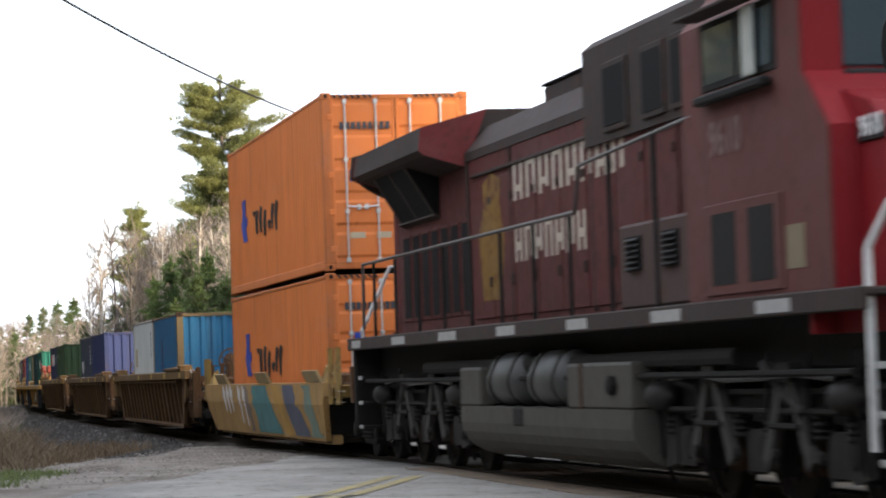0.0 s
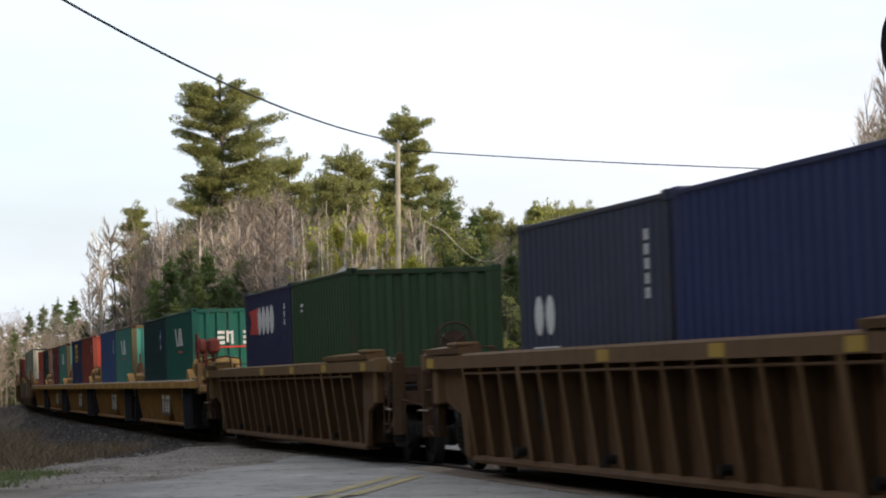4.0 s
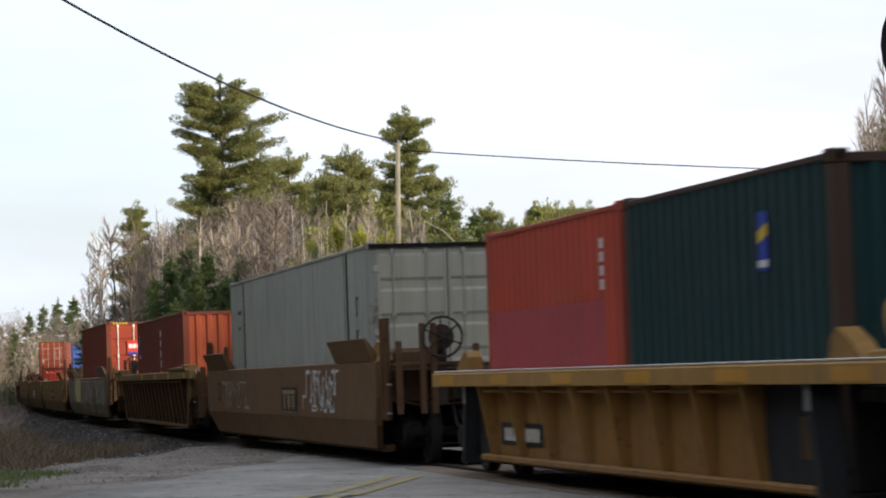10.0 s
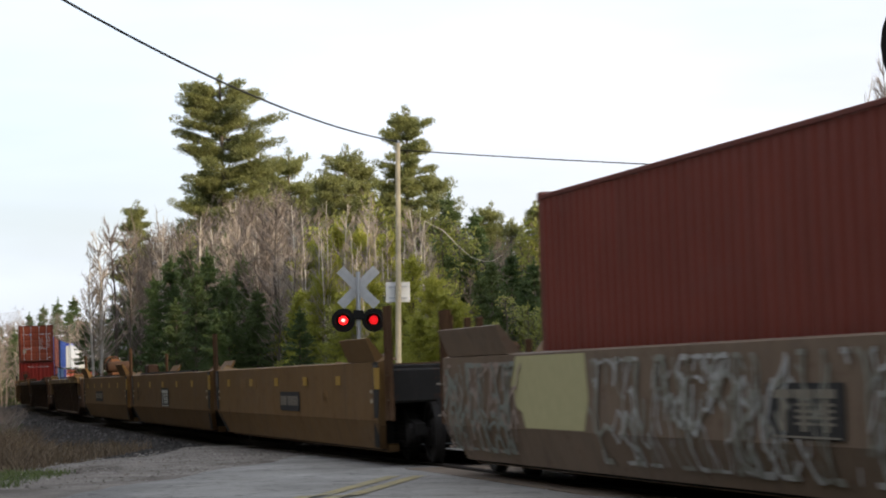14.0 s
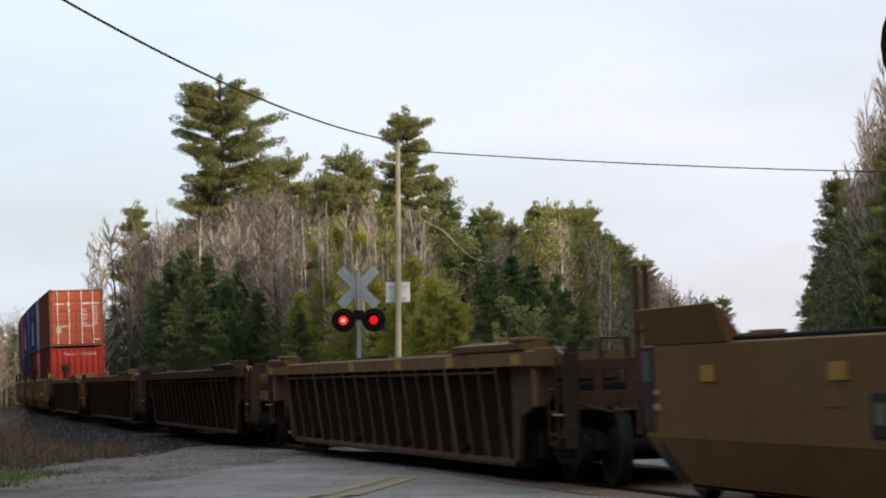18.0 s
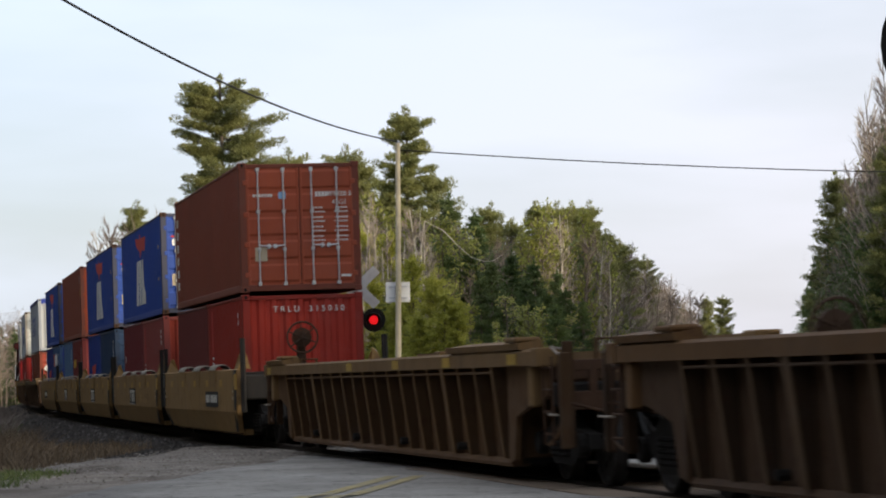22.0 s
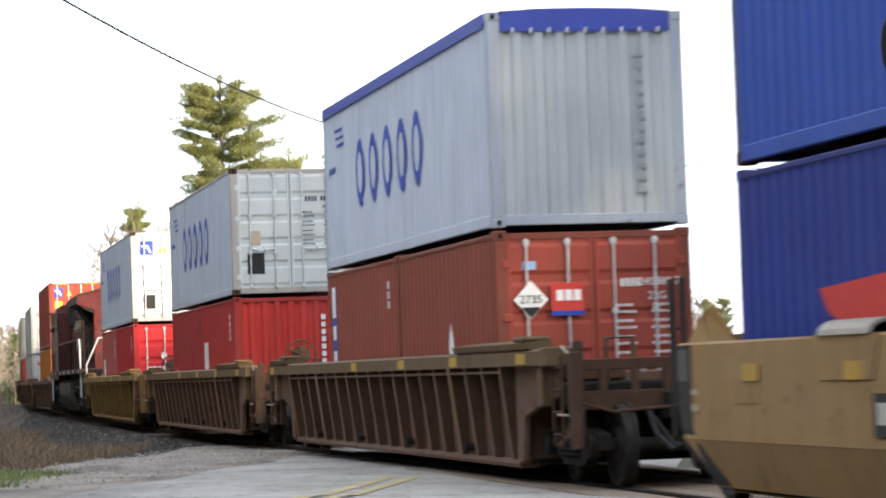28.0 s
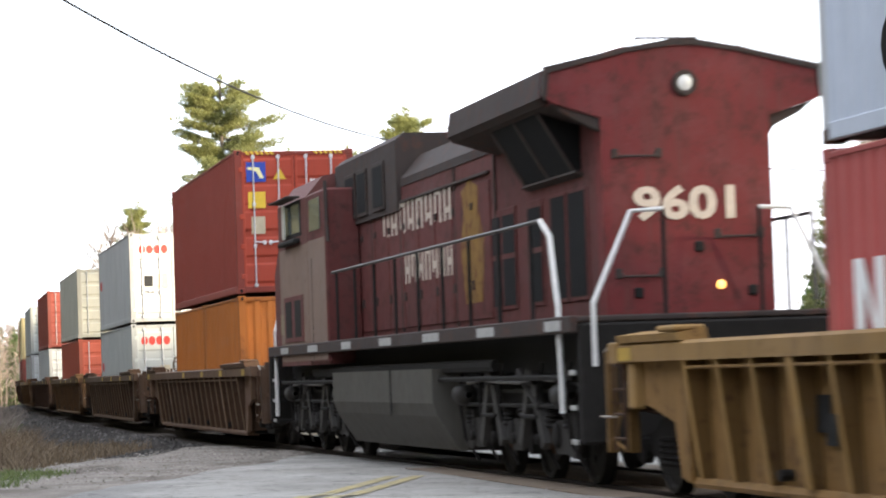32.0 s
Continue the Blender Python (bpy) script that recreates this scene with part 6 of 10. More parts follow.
            sh = Shape().add([(x0, y0, 1.46), (x1, y0, 1.46), (x1, y1, 1.46), (x0, y1, 1.46), (s * 1.30, e * (half - 0.56), 1.46 + 0.34 * rise), (s * 1.38, e * (half - 0.50), 1.46 + 0.28 * rise), (s * 1.36, e * (half - 0.30), 1.46 + 0.24 * rise), (s * 1.26, e * (half - 0.34), 1.46 + 0.32 * rise)],
                             [(0, 1, 2, 3), (4, 5, 6, 7), (0, 1, 5, 4), (1, 2, 6, 5), (2, 3, 7, 6), (3, 0, 4, 7)])
            part("corner_guide", sh, paint((0.24, 0.135, 0.035), 0.6) if pointed else m, ob, "pointed yellow container corner guide" if pointed else "")
        if ends[0 if e > 0 else 1]:
            coupler(ob, e * (half + 0.5), e * (half + 1.65))
            sh = Shape().box(-1.36, 1.36, min(e * (half + 0.05), e * (half + 0.26)), max(e * (half + 0.05), e * (half + 0.26)), 0.86, 1.34, 0.03)
            part("end_sill", sh, dk if dark_ends else RUSTY, ob)
            if not dark_ends:
                part("end_walkway", Shape().box(0.10, 1.34, min(e * (half + 0.28), e * (half + 0.82)), max(e * (half + 0.28), e * (half + 0.82)), 1.36, 1.42, 0.012), old, ob, "rusty crossover walkway")
                for x, dy, z1 in ((1.30, 0.78, 1.72), (0.98, 0.86, 1.96), (0.82, 0.86, 1.96), (0.20, 0.78, 1.66)):
                    part("stanchion", Shape().box(x - 0.042, x + 0.042, e * (half + dy) - 0.042, e * (half + dy) + 0.042, 0.70, z1, 0.012), old, ob, "rusty upright stanchion")
                part("handrail", Shape().tube([(1.34, e * (half + 0.30), 1.42), (1.36, e * (half + 0.34), 1.98), (1.36, e * (half + 0.02), 1.98), (1.36, e * (half + 0.0), 1.46)], 0.016, 6), old, ob)
                part("valve_box", Shape().box(0.62, 1.18, min(e * (half - 0.55), e * (half + 0.05)), max(e * (half - 0.55), e * (half + 0.05)), 1.10, 1.62, 0.05), old, ob)
                for d, z in ((0.30, 0.72), (0.34, 1.12)):
                    part("grab_iron", Shape().tube([(1.36, e * (half + 0.28), z), (1.42, e * (half + d), z), (1.42, e * (half + d + 0.42), z)], 0.014, 6), PALE_IRON, ob, "worn pale grab iron")
                part("uncoupling_lever", Shape().tube([(1.36, e * (half + 0.42), 0.92), (0.9, e * (half + 0.42), 0.80), (0.25, e * (half + 0.60), 0.84), (0.1, e * (half + 1.1), 0.98)], 0.018, 6), RUSTY, ob)
                part("air_hose", Shape().tube([(0.5, e * (half + 0.5), 0.80), (0.52, e * (half + 0.85), 0.55), (0.45, e * (half + 1.2), 0.40), (0.32, e * (half + 1.5), 0.52)], 0.028, 6), RUBBER, ob)
                if e > 0:
                    brake_wheel(ob, 0.70, half + 0.92, 1.76, paint((0.040, 0.030, 0.024), 0.5, 0.8))
    part("well_floor", Shape().box(-1.3, 1.3, -half + 0.9, half - 0.9, 0.17, 0.23), GRIME, ob)
    for y in (-0.72 * half, -0.25 * half, 0.25 * half, 0.72 * half):
        part("cross_beam", Shape().box(-1.2, 1.2, y - 0.2, y + 0.2, 0.23, 0.32, 0.02), GRIME, ob)
    if front_truck:
        truck(ob, front_truck if not isinstance(front_truck, bool) else half + 0.7)
    if rear_truck:
        truck(ob, rear_truck if not isinstance(rear_truck, bool) else -half - 0.7)
    if spots:
        pm = paint((0.46, 0.27, 0.045), 0.35)
        for k in range(6):
            y = -half + 2.1 + (2 * half - 2.2) * k / 5
            z = 1.18
            w = 0.20 if k < 5 else 0.22
            decal(ob, "reflector", [rect(y - w, y + w, z - 0.06, z + 0.08)] if k < 5 else [rect(y - w, y + w, z - 0.12, z + 0.18)], pm, "x", 1.5135, "orange-yellow reflector")
        pr = random.Random(int(half * 10) + len(MATS))
        for k in range(5):
            y, z, w, h = pr.uniform(-half + 1.5, half - 1.5), pr.uniform(0.70, 1.12), pr.uniform(0.2, 0.5), pr.uniform(0.10, 0.22)
            q = pr.choice((0.84, 0.90, 1.08, 1.14))
            decal(ob, "paint_patch", [rect(y - w, y + w, z, z + h)], paint((c[0] * 1.03 * q, c[1] * 0.88 * q, c[2] * 0.78 * q), 0.4, 0.65), "x", 1.5022, "repainted patch")
        for y in (half - 0.55, -half + 0.55):
            decal(ob, "marking", bars(y - 0.1, y + 0.1, 0.86, 0.92, 2) + bars(y - 0.1, y + 0.1, 1.0, 1.05, 2), M_PATCH, "x", 1.512)
    if plate == "logo":
        decal(ob, "emblem_plate", [rect(plate_y - 1.05, plate_y + 0.75, 0.66, 1.10)], dark, "x", 1.514, "dark emblem plate")
        lt = simple("emblem_pale", plate_c, 0.6)
        for k in range(3):
            y = plate_y - 0.88 + 0.50 * k
            decal(ob, "emblem", [rect(y, y + 0.44, 0.98, 1.05), rect(y + 0.15, y + 0.29, 0.72, 0.97)] + ([rect(y + 0.02, y + 0.42, z, z + 0.022) for z in (0.77, 0.82, 0.87, 0.92)] if k else []), lt, "x", 1.5185)
        decal(ob, "emblem_edge", [rect(plate_y - 0.95, plate_y + 0.65, 0.669, 0.685)], lt, "x", 1.5185)
    elif plate == "number":
        decal(ob, "number_plate_board", [rect(plate_y - 0.2, plate_y - 0.2 + plate_w, 0.70, 1.02)], dark, "x", 1.514, "dark board with pale marks")
        decal(ob, "marking", bars(plate_y - 0.1, plate_y - 0.2 + plate_w * 0.36, 0.79, 0.95, 4) + bars(plate_y - 0.2 + plate_w * 0.42, plate_y - 0.3 + plate_w, 0.79, 0.95, 6), simple("emblem_white", (0.60, 0.58, 0.52), 0.6) if pointed else simple("worn_marks", (0.20, 0.17, 0.13), 0.7), "x", 1.5185)
    return ob


def yellow_unit(label, half, front_truck=True, rear_truck=True, ends=(False, False), gear="frame", logo=True):
    """One unit of the older articulated well car with yellow chords, ribbed sides and dark slanting ends."""
    ob = thing("well_car", label, "rail car", "cars of the train")
    m, dk = paint((0.27, 0.137, 0.036), 0.55, 0.7), paint((0.020, 0.022, 0.025), 0.35, 0.7)
    ch = paint((0.36, 0.20, 0.055), 0.45, 0.65)
    for s in (1, -1):
        X = lambda x: s * x
        part("top_chord", Shape().prism([(X(1.18), 1.09), (X(1.52), 1.09), (X(1.52), 1.24), (X(1.49), 1.26), (X(1.18), 1.26)], -half - 0.45, half + 0.45), ch, ob)
        part("chord_edge", Shape().box(min(X(1.24), X(1.50)), max(X(1.24), X(1.50)), -half - 0.4, half + 0.4, 1.261, 1.282, 0.006), simple("worn_chord_edge", (0.50, 0.47, 0.42), 0.5, 0.2), ob)
        sh = Shape().prism([(-half + 1.7, 1.09), (half - 3.35, 1.09), (half - 3.0, 0.24), (-half + 2.0, 0.24)], X(1.20), X(1.24), "x")
        part("side_sheet", sh, m, ob)
        part("bottom_sill", Shape().box(min(X(1.28), X(1.38)), max(X(1.28), X(1.38)), -half + 1.6, half - 1.6, 0.20, 0.28, 0.02), m, ob)
        for e in (1, -1):
            a, b = (3.35, 1.55) if e > 0 else (1.9, 1.15)
            sh = Shape().prism([(e * (half - a), 1.09), (e * (half - b - 0.05), 1.09), (e * (half - b + 0.15), 0.22), (e * (half - a + 0.3), 0.22)], X(1.245), X(1.27), "x")
            part("end_panel", sh, dk, ob, "dark blue-grey slanting end panel")
            sh = Shape().prism([(e * (half - b - 0.1), 1.09), (e * (half - b + 0.02), 1.09), (e * (half - b + 0.28), 0.16), (e * (half - b + 0.14), 0.16)], X(1.22), X(1.46), "x")
            part("end_rib", sh, dk, ob)
            decal(ob, "marking", [rect(e * (half - b - 0.5) - 0.22, e * (half - b - 0.5) + 0.22, 0.48, 0.82)], paint((0.15, 0.085, 0.04), 0.5), "x", 1.273)
            decal(ob, "marking", [rect(e * (half - b) - 0.06, e * (half - b) + 0.06, 0.88, 1.08)], L_REFL0, "x", 1.465)
        n = 8
        for k in range(n):
            y = -half + 1.95 + (2 * half - 5.15) * k / (n - 1)
            w = 0.032 if k not in (3,) else 0.10
            sh = Shape().add([(X(1.235), y - w, 1.09), (X(1.48), y - w * 0.6, 1.09), (X(1.48), y + w * 0.6, 1.09), (X(1.235), y + w, 1.09),
                              (X(1.235), y - w, 0.28), (X(1.33), y - w * 0.6, 0.28), (X(1.33), y + w * 0.6, 0.28), (X(1.235), y + w, 0.28)],
                             [(0, 1, 5, 4), (1, 2, 6, 5), (2, 3, 7, 6), (0, 1, 2, 3), (4, 5, 6, 7)])
            part("rib", sh, m, ob)
        for k in range(n - 1):
            y = -half + 1.95 + (2 * half - 5.15) * (k + 0.5) / (n - 1)
            part("grab_bar", Shape().tube([(X(1.42), y - 0.6, 1.03), (X(1.42), y + 0.6, 1.03)], 0.017, 6), m, ob)
    pm = paint((0.50, 0.25, 0.03), 0.25)
    for k in range(6):
        y = -half + 0.4 + (2 * half - 0.8) * k / 5
        decal(ob, "reflector", [rect(y - 0.42, y + 0.42, 1.11, 1.22)], pm, "x", 1.521, "orange reflective patch")
    for e in (1, -1):
        part("end_bulkhead", Shape().box(-1.3, 1.3, min(e * (half - 1.0), e * (half - 1.08)), max(e * (half - 1.0), e * (half - 1.08)), 0.25, 1.2, 0.02), GRIME, ob)
        part("end_platform", Shape().box(-1.25, 1.25, min(e * (half - 1.0), e * (half + 0.42)), max(e * (half - 1.0), e * (half + 0.42)), 0.94, 1.06, 0.02), dk, ob)
        out = 0.62 if not ends[0 if e > 0 else 1] else 1.5
        part("draft_sill", Shape().box(-0.32, 0.32, min(e * (half - 0.6), e * (half + out)), max(e * (half - 0.6), e * (half + out)), 0.70, 1.0, 0.02), GRIME, ob)
        if ends[0 if e > 0 else 1]:
            coupler(ob, e * (half + 0.6), e * (half + 1.75))
        for s in (1, -1):
            sh = Shape().prism([(e * (half - 1.20), 1.26), (e * (half - 0.45), 1.26), (e * (half - 0.72), 1.42), (e * (half - 1.00), 1.52), (e * (half - 1.15), 1.44)], s * 1.22, s * 1.40, "x")
            part("corner_guide", sh, paint((0.27, 0.145, 0.035), 0.5), ob, "yellow container corner guide")
    part("well_floor", Shape().box(-1.25, 1.25, -half + 1.0, half - 1.0, 0.17, 0.23), GRIME, ob)
    if front_truck:
        truck(ob, front_truck if not isinstance(front_truck, bool) else half + 0.5)
    if rear_truck:
        truck(ob, rear_truck if not isinstance(rear_truck, bool) else -half - 0.5)
    y = half + 0.15
    yel = paint((0.36, 0.22, 0.06), 0.45)
    if gear in ("tank", "hand"):
        part("saddle", Shape().box(0.30, 1.36, y - 0.62, y + 0.42, 1.262, 1.34, 0.02).box(0.48, 0.60, y - 0.34, y + 0.10, 1.33, 1.48, 0.02).box(1.10, 1.22, y - 0.34, y + 0.10, 1.33, 1.48, 0.02), paint((0.30, 0.165, 0.04), 0.5), ob)
        tank = part("air_tank", Shape().lathe([(-0.54, 0.05), (-0.51, 0.15), (-0.44, 0.205), (0.44, 0.205), (0.51, 0.15), (0.54, 0.05)], (0.84, y - 0.12, 1.56), "x", 20), yel, ob, "yellow air reservoir lying across the car", True)
        for d in (-0.30, 0.28):
            part("strap", Shape().lathe([(-0.025, 0.20), (-0.025, 0.215), (0.025, 0.215), (0.025, 0.20)], (0.84 + d, y - 0.12, 1.56), "x", 20), RUSTY, tank)
        part("valve", Shape().box(1.16, 1.36, y + 0.16, y + 0.34, 1.34, 1.66, 0.03).tube([(1.26, y + 0.25, 1.66), (1.26, y + 0.25, 1.80), (0.9, y + 0.25, 1.84)], 0.03, 6), paint((0.14, 0.075, 0.035), 0.6), ob)
        part("valve_pipe", Shape().tube([(0.34, y + 0.34, 1.30), (0.36, y + 0.36, 1.72), (0.70, y + 0.36, 1.78), (1.2, y + 0.36, 1.70)], 0.022, 6), RUSTY, ob)
        for x in (0.50, 0.95, 1.30):
            part("stanchion", Shape().box(x - 0.045, x + 0.045, y + 0.48, y + 0.58, 0.95, 1.62, 0.012), paint((0.20, 0.115, 0.04), 0.6), ob)
    else:
        sh = Shape().tube([(1.1, y - 0.55, 1.26), (1.1, y - 0.45, 1.78), (1.1, y + 0.15, 1.78), (1.1, y + 0.35, 1.26)], 0.05, 8).box(1.0, 1.2, y - 0.30, y + 0.0, 1.40, 1.72, 0.04).tube([(1.1, y - 0.1, 1.75), (1.1, y - 0.1, 2.05)], 0.025, 6)
        sh.prism([(y - 0.85, 1.27), (y + 0.75, 1.27), (y + 0.75, 1.42), (y + 0.2, 1.48), (y - 0.5, 1.40)], 1.05, 1.15, "x")
        part("connector_stand", sh, paint((0.17, 0.085, 0.035), 0.6), ob, "rusty yellow connector stand")
    if gear == "hand":
        red = paint((0.17, 0.035, 0.028), 0.5, 0.7)
        brake_wheel(ob, 1.30, y + 0.20, 2.02, red, "x")
        part("brake_gear", Shape().box(0.80, 1.08, y + 0.02, y + 0.36, 1.84, 2.20, 0.07).tube([(0.94, y + 0.2, 1.34), (0.94, y + 0.2, 1.86)], 0.05, 8), red, ob, "rusty red brake gear housing")
        part("brake_chain", Shape().tube([(0.94, y + 0.30, 1.84), (0.92, y + 0.42, 1.3), (0.80, y + 0.5, 0.9)], 0.022, 5), RUSTY, ob)
        for x in (0.60, 1.10):
            part("hanger", Shape().box(x - 0.05, x + 0.05, y + 0.62, y + 0.70, 0.40, 1.30, 0.012), paint((0.11, 0.055, 0.03), 0.5), ob)
        part("end_beam", Shape().box(0.20, 1.36, y + 0.58, y + 0.74, 0.98, 1.16, 0.03), paint((0.20, 0.115, 0.04), 0.6), ob, "rusty yellow end beam")
    if logo:
        lt = simple("emblem_white", (0.60, 0.58, 0.52), 0.6)
        decal(ob, "emblem_plate", [rect(0.45, 2.65, 0.42, 0.96)], paint((0.085, 0.052, 0.024), 0.4), "x", 1.402)
        for k in range(3):
            q = 0.62 + 0.64 * k
            decal(ob, "emblem", [rect(q, q + 0.58, 0.82, 0.92), rect(q + 0.18, q + 0.40, 0.48, 0.80)] + ([rect(q, q + 0.55, z, z + 0.03) for z in (0.54, 0.62, 0.70)] if k else []), lt, "x", 1.407)
        decal(ob, "marking", bars(-half + 2.6, -half + 3.2, 0.40, 0.56, 3), M_BLACK, "x", 1.252)
    else:
        decal(ob, "marking", [rect(-half + 2.2, -half + 4.2, 0.40, 0.66)], M_BLACK, "x", 1.252)
        decal(ob, "marking", bars(-half + 2.4, -half + 3.2, 0.45, 0.60, 4) + bars(-half + 3.35, -half + 4.1, 0.45, 0.60, 5), simple("emblem_white", (0.60, 0.58, 0.52), 0.6), "x", 1.257)
    return ob


def graffiti(ob, half, seed, cols, n, y0, y1, low=0.34, high=1.34):
    """Sprayed strokes over a car's plain side."""
    rg = random.Random(seed)
    for c in cols:
        mt = simple("spray_%d" % len(MATS), c, 0.7, 0, 0.2)
        sh = Shape()
        for i in range(n):
            xo = 1.5145 + 0.004 * cols.index(c) + 0.0001 * i
            y = rg.uniform(y0, y1)
            z = rg.uniform(max(0.45, low), min(1.25, high))
            w = rg.uniform(0.014, 0.034)
            pts = [(y, z)]
            a = rg.uniform(0, 6.28)
            for _ in range(rg.randint(3, 7)):
                a += rg.uniform(-1.3, 1.3)
                y, z = y + 0.13 * math.cos(a), min(high, max(low, z + 0.21 * math.sin(a)))
                pts.append((y, z))
            for (ya, za), (yb, zb) in zip(pts, pts[1:]):
                d = math.hypot(yb - ya, zb - za) + 1e-6
                nx_, nz_ = -(zb - za) / d * w, (yb - ya) / d * w
                sh.add([(xo - 0.30 * max(0.0, 0.62 - q[1]), *q) for q in ((ya + nx_, za + nz_), (ya - nx_, za - nz_), (yb - nx_, zb - nz_), (yb + nx_, zb + nz_))], [(0, 1, 2, 3)])
        tagged(part("graffiti", sh, mt, ob, "sprayed graffiti strokes"), kind="stuff")
# ---- diesel locomotive: cab towards +y ----
L_RED = paint((0.112, 0.028, 0.025), 0.8, 0.65, (0.055, 0.022, 0.018), (0.075, 0.046, 0.040))
L_END = paint((0.150, 0.025, 0.025), 0.9, 0.65, (0.075, 0.024, 0.020), (0.085, 0.045, 0.038))
L_NOSE = paint((0.22, 0.010, 0.014), 0.12, 0.5, (0.08, 0.02, 0.015), (0.05, 0.012, 0.012))
L_GREY = paint((0.075, 0.046, 0.040), 0.4, 0.7)
L_SOOT = paint((0.045, 0.034, 0.030), 0.7, 0.75, (0.085, 0.040, 0.028), (0.070, 0.052, 0.043))
L_RAIL = simple("worn_hand_rail", (0.10, 0.085, 0.08), 0.5, 0.3)
L_WHITE_RAIL = simple("pale_hand_rail", (0.62, 0.60, 0.57), 0.5, 0.1)
L_GOLD = paint((0.24, 0.13, 0.028), 0.9, 0.7, (0.10, 0.03, 0.02), (0.05, 0.03, 0.02))
L_CREAM = simple("faded_cream_lettering", (0.52, 0.44, 0.36), 0.65, 0, 0.3, 9)
L_TANK = paint((0.068, 0.063, 0.054), 0.5, 0.6, (0.06, 0.045, 0.03), (0.10, 0.088, 0.072))
L_TAN = paint((0.205, 0.140, 0.105), 0.5, 0.7, (0.14, 0.08, 0.06), (0.16, 0.13, 0.11))
RIGGING = simple("rigging_steel", (0.050, 0.046, 0.043), 0.6, 0.1)
PIPE = simple("worn_pipe_steel", (0.16, 0.15, 0.14), 0.5, 0.2)
L_CAB = paint((0.125, 0.043, 0.037), 0.55, 0.65, (0.06, 0.03, 0.024), (0.06, 0.042, 0.034))
L_REFL = simple("grimy_reflector", (0.36, 0.35, 0.33), 0.6, 0, 0.5, 9)
L_PATCH = simple("tan_patch", (0.21, 0.165, 0.105), 0.7, 0, 0.3)
L_FADED = simple("faded_number", (0.20, 0.13, 0.12), 0.8, 0, 0.5, 9)
GLASS_M, gt, gb = nodes("cab_glass")
gb.inputs["Base Color"].default_value = (0.05, 0.07, 0.08, 1)
gb.inputs["Roughness"].default_value, gb.inputs["IOR"].default_value = 0.05, 1.5
gb.inputs["Specular IOR Level"].default_value = 0.9


AXLE_STEEL = simple("axle_box_steel", (0.024, 0.021, 0.019), 0.7, 0.1)


